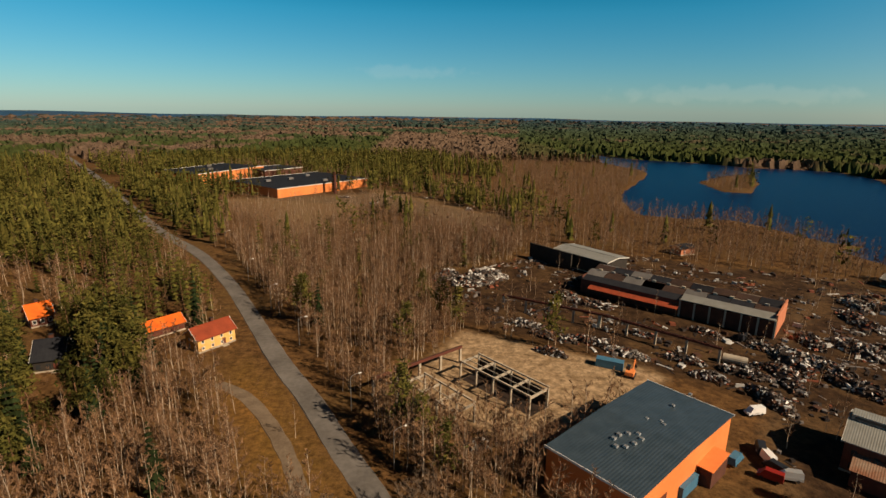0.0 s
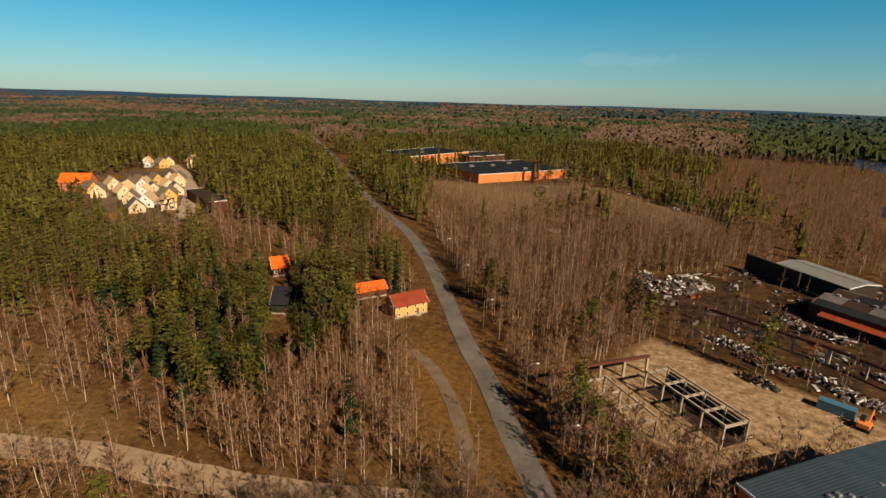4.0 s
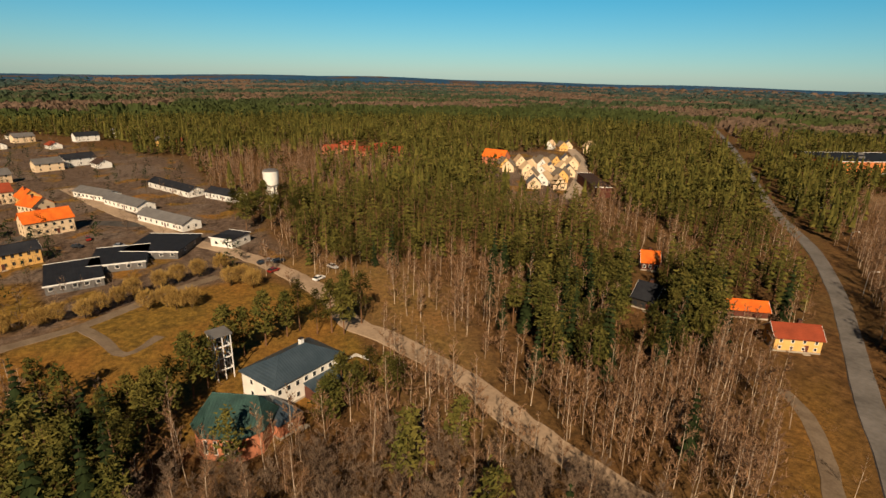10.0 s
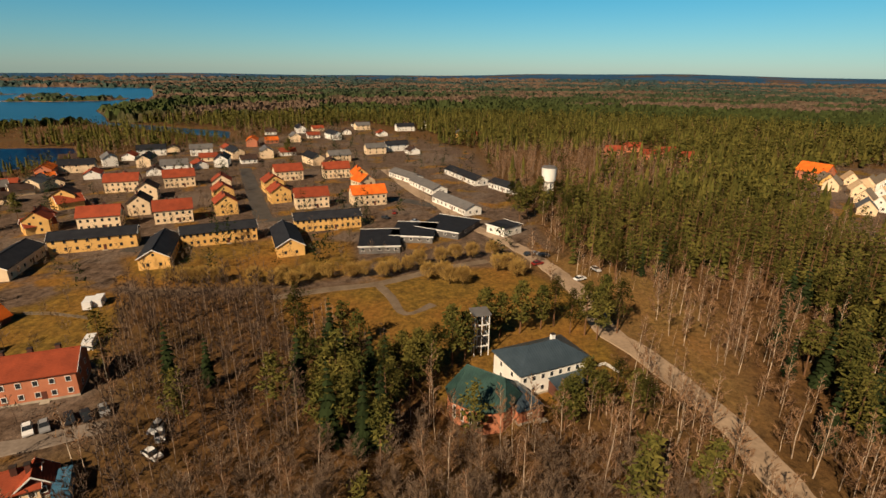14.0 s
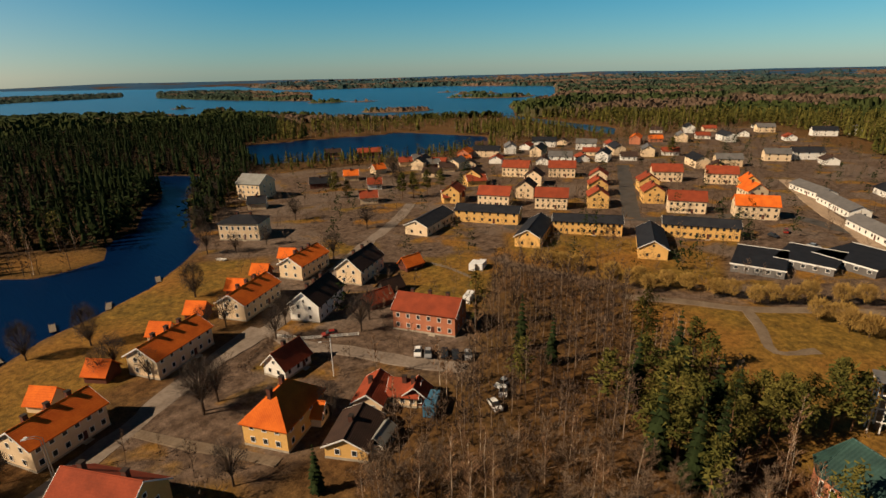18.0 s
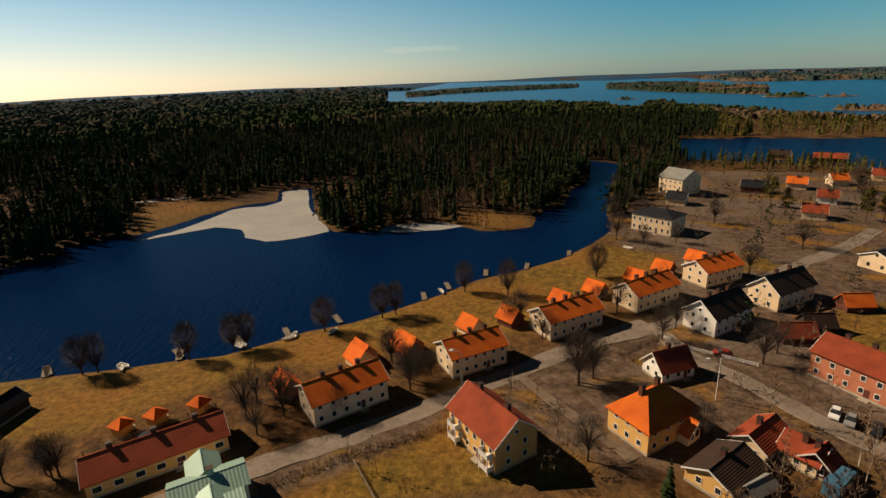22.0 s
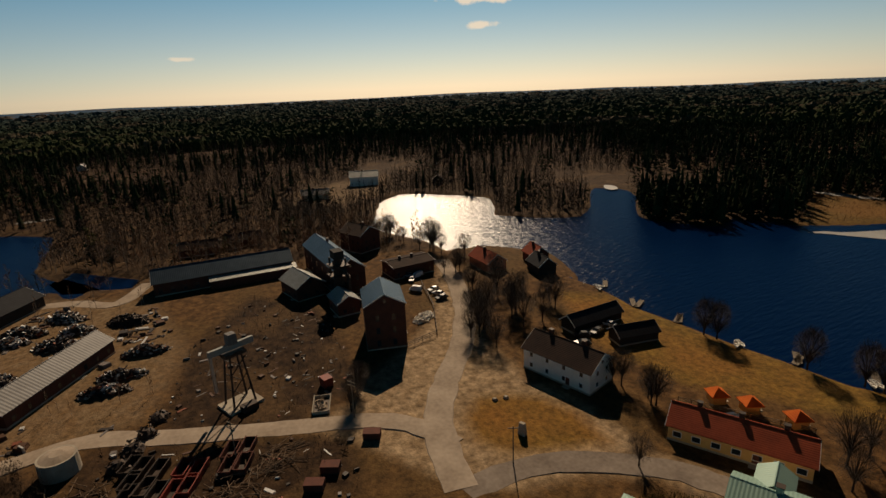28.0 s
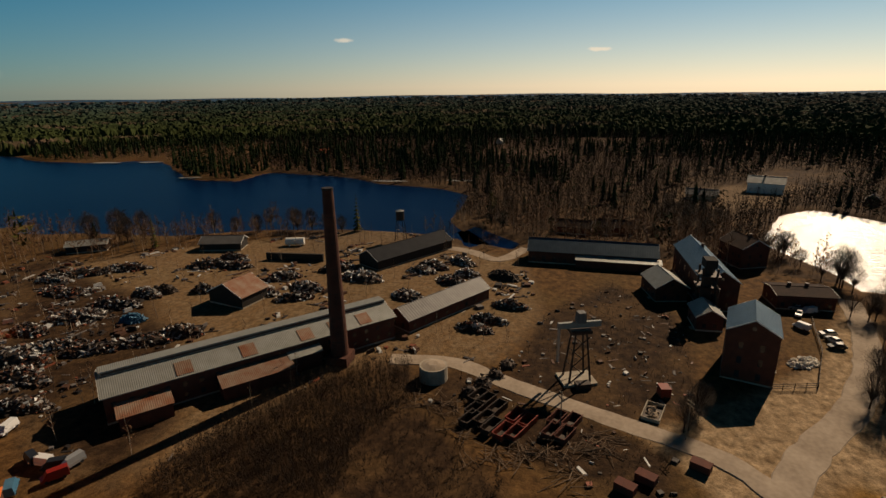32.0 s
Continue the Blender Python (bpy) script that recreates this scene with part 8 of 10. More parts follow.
house(247.3, -10.3, -100.0, 16, 8, 3.4, 6.0, "redbrown", "darktile", "low red-brown store shed behind the works", rows=0, chimneys=(), door=False, name="shed", group="store sheds")
house(249.2, -24.6, -100.0, 8, 8, 3.4, 6.0, "redbrown", "darktile", "low red-brown store shed behind the works", rows=0, chimneys=(), door=False, name="shed", group="store sheds")
house(249.8, -33.0, -100.0, 9, 8, 3.4, 6.0, "redbrown", "darktile", "low red-brown store shed behind the works", rows=0, chimneys=(), door=False, name="shed", group="store sheds")
house(171.8, -76.2, -88.5, 16.2, 11.0, 4.6, 5.6, "brick", "darktile", "low brick workshop with a dark roof", n=5, rows=1, chimneys=(-3, 2), name="workshop")
heap(131.1, -62.3, -60, 9, 4.5, 1.0, "whitebag", 90, 31, "rows of white wrapped sacks beside the works road", "sack_pile", "sacks", 0.9, "sack piles")
car(152.0, -69.7, 40, "whitepaint", "white box van parked by the ironworks", True, "cars by the ironworks")
car(164.0, -76.3, 110, "whitepaint", "white van parked by the ironworks", True, "cars by the ironworks")
car(166.6, -73.8, 80, "silver", "silver car parked by the ironworks", False, "cars by the ironworks")
car(144.7, -74.5, 25, "whitepaint", "white car parked by the ironworks", False, "cars by the ironworks")
car(148.8, -74.9, 100, "silver", "silver car parked by the ironworks", False, "cars by the ironworks")
car(161.8, -72.9, 150, "whitepaint", "white car parked by the ironworks", False, "cars by the ironworks")
car(140.9, -73.7, 95, "darkcar", "dark car parked by the ironworks", False, "cars by the ironworks")
fence([(116.7, -50.0), (119.1, -60.4), (137.4, -68.8), (158.0, -74.7)], 1.6, "steel", "dark wire fence round the works yard")
ore_crane(113.3, -7.4, -70, 17.3)

# ---- skips and mounds ----
container(101.2, 13.9, -28, 5.0, 2.2, 1.4, "steel", "open black steel skip on bare ground", True)
container(99.7, 12.1, -28, 5.0, 2.2, 1.4, "steel", "open black steel skip on bare ground", True)
container(97.4, 9.4, -28, 5.0, 2.2, 1.4, "steel", "open black steel skip on bare ground", True)
container(96.2, 13.9, -28, 5.0, 2.2, 1.4, "steel", "open black steel skip on bare ground", True)
container(93.2, 11.5, -28, 5.0, 2.2, 1.4, "steel", "open black steel skip on bare ground", True)
container(90.8, 9.8, -28, 5.0, 2.2, 1.4, "steel", "open black steel skip on bare ground", True)
container(92.6, 14.5, -28, 5.0, 2.2, 1.4, "steel", "open black steel skip on bare ground", True)
container(95.2, 5.3, -28, 5.0, 2.2, 1.4, "redpaint", "open red steel skip on bare ground", True)
container(93.5, 3.0, -28, 5.0, 2.2, 1.4, "redpaint", "open red steel skip on bare ground", True)
container(89.7, 7.3, -28, 5.0, 2.2, 1.4, "redpaint", "open red steel skip on bare ground", True)
container(89.9, 4.8, -28, 5.0, 2.2, 1.4, "redpaint", "open red steel skip on bare ground", True)
container(95.8, -3.0, -28, 5.0, 2.2, 1.4, "redbrown", "open rust-brown steel skip on bare ground", True)
container(95.4, -6.0, -28, 5.0, 2.2, 1.4, "redbrown", "open rust-brown steel skip on bare ground", True)
container(91.6, -2.1, -28, 5.0, 2.2, 1.4, "redbrown", "open rust-brown steel skip on bare ground", True)
container(90.9, -4.6, -28, 5.0, 2.2, 1.4, "redbrown", "open rust-brown steel skip on bare ground", True)
heap(116.7, 8.8, 0, 5, 4.4, 2.2, "steel", 30, 70, "dark mound of slag beside the track", "slag_mound", "slag", 0.6, "slag mounds")
heap(111.5, 11.3, 40, 5, 4.4, 2.2, "steel", 30, 71, "dark mound of slag beside the track", "slag_mound", "slag", 0.6, "slag mounds")
heap(107.4, 13.7, 80, 5, 4.4, 2.2, "steel", 30, 72, "dark mound of slag beside the track", "slag_mound", "slag", 0.6, "slag mounds")
heap(103.1, 16.1, 120, 5, 4.4, 2.2, "steel", 30, 73, "dark mound of slag beside the track", "slag_mound", "slag", 0.6, "slag mounds")
tank_ring(107.7, 25.6)
container(102.3, -22.7, -20, 6.5, 3.6, 0.9, "concrete", "shallow pale skip full of sand", True, group="sand skips")
heap(102.3, -22.7, 0, 5.4, 2.8, 1.0, "gravel", 12, 77, "pale sand and boards in the skip", "sand_heap", "sand", 0.8, "sand heaps")
container(110.0, -26.1, 10, 2.6, 2.2, 2.3, "redpaint", "small red steel hut", name="steel_hut", group="steel huts")
container(86.3, -28.2, 60, 3.4, 2.0, 1.5, "redbrown", "rusty brown steel box", name="steel_box", group="steel boxes")
container(81.3, -18.2, 60, 3.4, 2.0, 1.5, "redbrown", "rusty brown steel box", name="steel_box", group="steel boxes")
container(78.3, -14.4, 60, 3.4, 2.0, 1.5, "redbrown", "rusty brown steel box", name="steel_box", group="steel boxes")
brushwood(91.4, -12.1, 6, 0)
brushwood(89.1, -9.9, 6, 1)
brushwood(86.9, -7.9, 6, 2)
brushwood(85.5, 2.2, 6, 3)
brushwood(86.8, -2.2, 9, 4)
brushwood(82.7, 9.6, 9, 5)
brushwood(97.8, 20.3, 9, 6)
brushwood(97.8, 26.9, 9, 7)
brushwood(81.3, 4.5, 9, 8)
brushwood(89.4, 16.1, 9, 9)
brushwood(78.7, -4.7, 9, 10)
pole(94.4, -27.4, 9, "dark wooden utility pole", arms=2, turn=30)
pole(92.9, -3.6, 9, "dark wooden utility pole", arms=2, turn=30)

# ---- scrapyard ----
heap(121.9, 140.0, 112, 20, 9, 2.4, "rubble", 100, 101, "heap of pale crushed metal in the scrapyard")
heap(131.6, 136.5, 99, 18, 7, 2.6, "scrap", 100, 102, "long heap of dark mixed scrap metal")
heap(141.1, 132.0, 86, 12, 5, 2.6, "rubble", 100, 103, "heap of pale crushed metal in the scrapyard")
heap(105.5, 116.6, 123, 20, 7, 2.0, "scrap", 100, 104, "long heap of dark mixed scrap metal")
heap(111.0, 107.9, 110, 16, 6, 2.2, "scrap", 100, 105, "long heap of dark mixed scrap metal")
heap(117.4, 101.3, 97, 14, 6, 2.4, "scrap", 100, 106, "long heap of dark mixed scrap metal")
heap(138.4, 164.2, 84, 18, 7, 1.8, "scrap", 100, 107, "long heap of dark mixed scrap metal")
heap(156.1, 170.9, 121, 22, 7, 2.2, "scrap", 100, 108, "long heap of dark mixed scrap metal")
heap(163.8, 160.1, 108, 20, 7, 2.2, "scrap", 100, 109, "long heap of dark mixed scrap metal")
heap(147.8, 177.1, 95, 14, 5, 2.0, "rubble", 100, 110, "heap of pale crushed metal in the scrapyard")
heap(156.3, 80.6, 82, 12, 7, 2.4, "rubble", 100, 111, "heap of pale crushed metal in the scrapyard")
heap(165.0, 94.6, 119, 14, 6, 2.2, "scrap", 100, 112, "long heap of dark mixed scrap metal")
heap(172.9, 130.2, 106, 18, 6, 2.6, "scrap", 100, 113, "long heap of dark mixed scrap metal")
heap(173.6, 119.0, 93, 14, 6, 2.2, "scrap", 100, 114, "long heap of dark mixed scrap metal")
heap(168.8, 66.5, 80, 18, 7, 2.4, "rubble", 100, 115, "heap of pale crushed metal in the scrapyard")
heap(177.7, 79.2, 117, 14, 6, 2.6, "scrap", 100, 116, "long heap of dark mixed scrap metal")
heap(104.2, 129.1, 104, 16, 6, 2.0, "scrap", 100, 117, "long heap of dark mixed scrap metal")
heap(96.3, 132.0, 91, 18, 7, 2.0, "scrap", 100, 118, "long heap of dark mixed scrap metal")
heap(89.6, 123.2, 78, 20, 6, 1.6, "scrap", 100, 119, "long heap of dark mixed scrap metal")
heap(144.7, 128.6, 115, 10, 5, 2.2, "steel", 100, 120, "heap of dark steel scrap")
heap(148.5, 115.9, 102, 8, 5, 2.2, "scrap", 100, 121, "long heap of dark mixed scrap metal")
heap(149.5, 92.6, 89, 9, 5, 2.2, "scrap", 100, 122, "long heap of dark mixed scrap metal")
heap(111.4, 146.1, 76, 14, 6, 2.0, "scrap", 100, 123, "long heap of dark mixed scrap metal")
heap(147.1, 81.6, 113, 14, 5, 2.0, "scrap", 100, 124, "long heap of dark mixed scrap metal")
heap(79.0, 111.9, 100, 16, 5, 1.8, "scrap", 100, 125, "long heap of dark mixed scrap metal")
heap(184.2, 127.2, 87, 12, 5, 2.0, "scrap", 100, 126, "long heap of dark mixed scrap metal")
heap(138.1, 157.1, 124, 12, 5, 1.8, "scrap", 100, 127, "long heap of dark mixed scrap metal")
heap(122.8, 121.3, 111, 8, 4, 2.0, "bluepaint", 100, 128, "heap of flattened blue metal")
heap(155.3, 45.2, 68, 12, 7, 2.2, "rubble", 100, 129, "heap of pale crushed metal in the scrapyard")
heap(171.3, 33.2, 65, 14, 6, 2.2, "scrap", 100, 130, "long heap of dark mixed scrap metal")
heap(187.0, 43.4, 62, 14, 6, 2.2, "scrap", 100, 131, "long heap of dark mixed scrap metal")
heap(179.3, 15.7, 59, 14, 7, 2.2, "steel", 100, 132, "heap of blue-black steel scrap")
heap(193.5, 33.5, 56, 14, 6, 2.2, "rubble", 100, 133, "heap of pale crushed metal in the scrapyard")
heap(171.1, 67.4, 93, 16, 7, 2.4, "rubble", 100, 134, "heap of pale crushed metal in the scrapyard")
heap(178.7, 77.7, 90, 14, 6, 2.4, "scrap", 100, 135, "long heap of dark mixed scrap metal")
heap(180.3, 46.5, 87, 12, 5, 2.0, "rubble", 100, 136, "heap of pale crushed metal in the scrapyard")
heap(179.7, 29.1, 84, 10, 5, 2.0, "rubble", 100, 137, "heap of pale crushed metal in the scrapyard")
heap(153.4, 11.3, 81, 12, 4, 1.8, "scrap", 100, 138, "long heap of dark mixed scrap metal")
heap(142.0, 16.9, 78, 12, 4, 1.8, "scrap", 100, 139, "long heap of dark mixed scrap metal")
heap(135.5, 20.0, 75, 12, 4, 1.8, "scrap", 100, 140, "long heap of dark mixed scrap metal")
heap(157.2, 82.8, 72, 12, 6, 2.2, "rubble", 100, 141, "heap of pale crushed metal in the scrapyard")
house(196.5, 139.4, -77.3, 17.4, 9.0, 3.4, 5.6, "darkwall", "greyroof", "dark store shed with a grey roof by the lake", rows=0, chimneys=(), door=False, name="shed")
house(183.7, 196.7, -58.2, 15.1, 8.0, 3.2, 4.6, "darkwall", "paleroof", "low dark shed with a pale roof by the lake", rows=0, chimneys=(), door=False, name="shed")
solid("tank", Geo().tube((-4, 0, 1.9), (4, 0, 1.9), 1.6, 1.6, 16).box(-2.6, -2.2, -1, 1, -0.1, 0.7).box(2.2, 2.6, -1, 1, -0.1, 0.7), "white", 205.4, 110.4, 105, "white cylindrical tank lying by the lake", "tank", "tanks")
solid("concrete_wall", Geo().box(-11.9, 11.9, -0.5, 0.5, -0.2, 3), "darkwall", 185.4, 100.4, -85.5, "long dark retaining wall in the scrapyard", "wall")
steel_tower(221.5, 66.6, 13.9)
chimney_stack(111.3, 50.5, 43.9, 2.3, 1.25)
lean_to(shop, -32.0, -22.0, -11.5, -7.2, 3.4, 4.6, "rust")
lean_to(shop, -12.0, 4.0, -12.0, -7.2, 3.4, 4.8, "rust")
lean_to(shop, 4.2, 12.0, -9.5, -7.2, 4.2, 5.0, "paleroof")
part("roof_monitor", Geo().box(-34, 34, -1.6, 1.6, 8.2, 9.6), M["paleroof"], shop, "raised ridge light along the roof")
part("glazed_strip", Geo().box(-33.5, 33.5, -1.64, -1.605, 8.7, 9.3), M["glass"], shop)
part("roof_patch", Geo().slab([(-20.0, -7.0, 6.62), (-16.5, -7.0, 6.62), (-16.5, -3.2, 7.98), (-20.0, -3.2, 7.98)], 0.06), M["rust"], shop, "rusty roof patch").location = (0, 0, 0.12)
part("roof_patch", Geo().slab([(-6.0, -7.0, 6.62), (-2.5, -7.0, 6.62), (-2.5, -3.2, 7.98), (-6.0, -3.2, 7.98)], 0.06), M["rust"], shop, "rusty roof patch").location = (0, 0, 0.12)
part("roof_patch", Geo().slab([(8.0, -7.0, 6.62), (11.5, -7.0, 6.62), (11.5, -3.2, 7.98), (8.0, -3.2, 7.98)], 0.06), M["rust"], shop, "rusty roof patch").location = (0, 0, 0.12)
part("roof_patch", Geo().slab([(16.0, -7.0, 6.62), (19.5, -7.0, 6.62), (19.5, -3.2, 7.98), (16.0, -3.2, 7.98)], 0.06), M["rust"], shop, "rusty roof patch").location = (0, 0, 0.12)
part("roof_patch", Geo().slab([(24.0, -7.0, 6.62), (27.5, -7.0, 6.62), (27.5, -3.2, 7.98), (24.0, -3.2, 7.98)], 0.06), M["rust"], shop, "rusty roof patch").location = (0, 0, 0.12)

# ---- outbuildings behind the river houses ----
house(58.8, -95.1, -28, 2.8, 2.8, 2.2, 3.5, "yellow", "tile", "small yellow outbuilding with an orange tiled roof", rows=0, chimneys=(), plinth=False, name="outbuilding", group="outbuildings behind the houses", trims=False, hip=True)
house(53.2, -97.7, -28, 2.8, 2.8, 2.2, 3.5, "yellow", "tile", "small yellow outbuilding with an orange tiled roof", rows=0, chimneys=(), plinth=False, name="outbuilding", group="outbuildings behind the houses", trims=False, hip=True)
house(45.5, -100.6, -28, 2.8, 2.8, 2.2, 3.5, "yellow", "tile", "small yellow outbuilding with an orange tiled roof", rows=0, chimneys=(), plinth=False, name="outbuilding", group="outbuildings behind the houses", trims=False, hip=True)
house(28.0, -104.8, -56, 5.5, 5.0, 2.2, 4.7, "redbrown", "tile", "small red-brown outbuilding with an orange tiled roof", rows=0, chimneys=(), plinth=False, name="outbuilding", group="outbuildings behind the houses", trims=False)
house(11.8, -116.9, -56, 5.5, 5.0, 2.2, 4.7, "cream", "tile", "small cream outbuilding with an orange tiled roof", rows=0, chimneys=(), plinth=False, name="outbuilding", group="outbuildings behind the houses", trims=False)
house(0.3, -119.2, -56, 5.5, 5.0, 2.2, 4.7, "redbrown", "tile", "small red-brown outbuilding with an orange tiled roof", rows=0, chimneys=(), plinth=False, name="outbuilding", group="outbuildings behind the houses", trims=False)
house(12.5, -114.9, -56, 5.5, 5.0, 2.2, 4.7, "cream", "tile", "small cream outbuilding with an orange tiled roof", rows=0, chimneys=(), plinth=False, name="outbuilding", group="outbuildings behind the houses", trims=False)
house(1.0, -119.2, -56, 5.5, 5.0, 2.2, 4.7, "redbrown", "tile", "small red-brown outbuilding with an orange tiled roof", rows=0, chimneys=(), plinth=False, name="outbuilding", group="outbuildings behind the houses", trims=False)
house(-16.4, -126.8, -56, 5.5, 5.0, 2.2, 4.7, "cream", "tile", "small cream outbuilding with an orange tiled roof", rows=0, chimneys=(), plinth=False, name="outbuilding", group="outbuildings behind the houses", trims=False)
house(-27.9, -130.1, -56, 5.5, 5.0, 2.2, 4.7, "redbrown", "tile", "small red-brown outbuilding with an orange tiled roof", rows=0, chimneys=(), plinth=False, name="outbuilding", group="outbuildings behind the houses", trims=False)
house(-45.0, -138.7, -56, 5.5, 5.0, 2.2, 4.7, "cream", "tile", "small cream outbuilding with an orange tiled roof", rows=0, chimneys=(), plinth=False, name="outbuilding", group="outbuildings behind the houses", trims=False)
house(-57.2, -144.2, -56, 5.5, 5.0, 2.2, 4.7, "redbrown", "tile", "small red-brown outbuilding with an orange tiled roof", rows=0, chimneys=(), plinth=False, name="outbuilding", group="outbuildings behind the houses", trims=False)
house(-73.3, -151.3, -56, 5.5, 5.0, 2.2, 4.7, "redbrown", "tile", "small red-brown outbuilding with an orange tiled roof", rows=0, chimneys=(), plinth=False, name="outbuilding", group="outbuildings behind the houses", trims=False)
house(-85.3, -157.2, -56, 5.5, 5.0, 2.2, 4.7, "redbrown", "tile", "small red-brown outbuilding with an orange tiled roof", rows=0, chimneys=(), plinth=False, name="outbuilding", group="outbuildings behind the houses", trims=False)
house(-100.6, -164.3, -56, 5.5, 5.0, 2.2, 4.7, "cream", "tile", "small cream outbuilding with an orange tiled roof", rows=0, chimneys=(), plinth=False, name="outbuilding", group="outbuildings behind the houses", trims=False)
house(1.0, -118.2, -56, 7.0, 5.0, 2.2, 4.7, "redbrown", "tile", "small red-brown outbuilding with an orange tiled roof", rows=0, chimneys=(), plinth=False, name="outbuilding", group="outbuildings behind the houses", trims=False)
house(-122.4, -122.5, -8, 7.0, 5.0, 2.2, 4.7, "redbrown", "tile", "small red-brown outbuilding with an orange tiled roof", rows=0, chimneys=(), plinth=False, name="outbuilding", group="outbuildings behind the houses", trims=False)
house(-94.8, -109.2, -8, 8.0, 5.0, 2.2, 4.7, "redbrown", "redtile", "small red-brown outbuilding with a red tiled roof", rows=0, chimneys=(), plinth=False, name="outbuilding", group="outbuildings behind the houses", trims=False)
house(-103.4, -112.9, -8, 7.0, 5.0, 2.2, 4.7, "darkwall", "darktile", "small dark outbuilding with a dark tiled roof", rows=0, chimneys=(), plinth=False, name="outbuilding", group="outbuildings behind the houses", trims=False)
balcony(flats, -4.6, -4.75, 0.6, 0)
balcony(flats, 5.2, -4.75, 0.6, 0)
balcony(flats, -4.6, -4.75, 3.3, 0)
balcony(flats, 5.2, -4.75, 3.3, 0)
lean_to(house(-49.3, -78.7, -60, 5, 4, 2.6, 4.6, "cream", "tile", "cream porch wing of the villa", rows=1, n=1, chimneys=(), plinth=False), -1, 1, -2.6, -2.05, 2, 2.3, "tile")
house(-61.3, -73.9, -150, 9, 6, 2.8, 4.8, "cream", "redtile", "cream cottage with a red-brown roof", rows=1, n=3, chimneys=(0,))
house(-66.2, -69.4, -60, 6, 6, 2.8, 4.8, "cream", "redtile", "cream gabled cottage with a red roof", rows=1, n=3, chimneys=(0,))
house(-66.8, -66.9, -150, 4, 5, 2.8, 4.8, "redbrown", "redtile", "small red shed with a red roof", rows=1, n=3, chimneys=(0,))
house(-50.4, -67.1, -150, 10, 8, 2.8, 4.8, "yellow", "darktile", "yellow cottage with a brown roof", rows=1, n=3, chimneys=(0,))
container(-66.8, -62.7, 30, 6, 2.4, 2.6, "bluepaint", "pale blue and white caravan shed", name="caravan", group="caravans")
container(-135.4, -104.7, 20, 5, 2.2, 2.3, "whitepaint", "white caravan parked on the lawn", name="caravan", group="caravans")
container(-137.3, -102.9, 20, 5, 2.2, 2.3, "whitepaint", "white caravan parked on the lawn", name="caravan", group="caravans")
container(-113.2, -89.5, 20, 5, 2.2, 2.3, "whitepaint", "white caravan parked on the lawn", name="caravan", group="caravans")
glasshouse(-53.3, -63.0, 20)
pole(-61.7, -88.1, 9.9, "white flagpole on the lawn", "flagpole", 0.12, "trim", 0)

# ---- cars ----
car(-73.3, -104.4, -28, "redcar", "red car parked on the side street")
car(-81.0, -80.0, 40, "whitepaint", "white car parked on bare ground")
car(-82.1, -77.6, 40, "silver", "silver car parked on bare ground")
car(-84.6, -74.5, 40, "darkcar", "dark car parked on bare ground")
car(-85.6, -71.8, 45, "darkcar", "dark car parked on bare ground")
car(-87.5, -69.5, 40, "silver", "silver car parked on bare ground")
car(-82.8, -56.2, 0, "whitepaint", "white car parked on bare ground")
car(-75.3, -53.0, 60, "whitepaint", "white car parked on bare ground")
car(95.7, -97.2, 100, "darkcar", "dark car parked on bare ground")
car(96.3, -92.5, 60, "darkcar", "dark car parked on bare ground")
car(92.7, -89.3, 60, "darkcar", "dark car parked on bare ground")
car(97.5, -103.2, 20, "whitepaint", "white car parked on bare ground")
car(-176.8, 29.5, 120, "redcar", "red car parked on bare ground")
car(-163.0, 41.5, 120, "whitepaint", "white car parked on bare ground")
car(-186.3, 27.8, 100, "darkcar", "dark car parked on bare ground")
car(-187.4, 30.1, 100, "silver", "silver car parked on bare ground")
car(-185.8, 33.1, 100, "darkcar", "dark car parked on bare ground")
car(-231.1, 0.6, 40, "whitepaint", "white car parked on bare ground")
car(-80.4, -54.4, 30, "whitepaint", "white car parked on bare ground")
car(52.2, -91.8, -20, "darkcar", "dark car parked on bare ground")
car(0.7, -112.1, 60, "darkcar", "dark car parked on bare ground")
car(-171.9, 48.9, 20, "whitepaint", "white car parked on bare ground")
car(-218.3, -56.8, 10, "whitepaint", "white car parked on bare ground")
car(-242.9, -29.4, 10, "redcar", "red car parked on bare ground")
car(-228.0, -18.0, 60, "silver", "silver car parked on bare ground")
car(-233.6, -32.1, 60, "darkcar", "dark car parked on bare ground")
car(-223.2, -12.9, 60, "whitepaint", "white car parked on bare ground")

# ---- trees of the village ----
alder(80.0, -120.2, 0.80)
alder(76.7, -120.9, 0.80)
alder(56.1, -124.1, 0.80)
alder(45.7, -126.8, 0.80)
alder(42.4, -127.4, 0.80)
alder(23.2, -133.6, 0.80)
alder(7.5, -139.4, 0.80)
alder(3.6, -140.9, 0.80)
alder(-18.3, -153.9, 0.80)
alder(-31.2, -149.4, 0.90)
alder(-62.9, -158.5, 0.90)
park_tree(64.2, -83.2, 0.80)
park_tree(34.6, -95.8, 0.92)
park_tree(26.9, -95.5, 0.92)
park_tree(33.8, -101.6, 0.80)
park_tree(15.8, -94.2, 0.63)
park_tree(4.6, -113.5, 0.80)
park_tree(0.6, -105.8, 0.80)
park_tree(53.2, -65.8, 0.57)
park_tree(120.1, -76.3, 1.03)
park_tree(122.0, -88.9, 1.03)
park_tree(134.2, -90.7, 0.92)
park_tree(110.1, -83.4, 0.92)
park_tree(119.9, -100.7, 0.80)
park_tree(188.9, -96.2, 1.15)
park_tree(191.2, -125.5, 0.69)
park_tree(-36.1, -97.8, 1.03)
park_tree(-40.2, -99.9, 0.92)
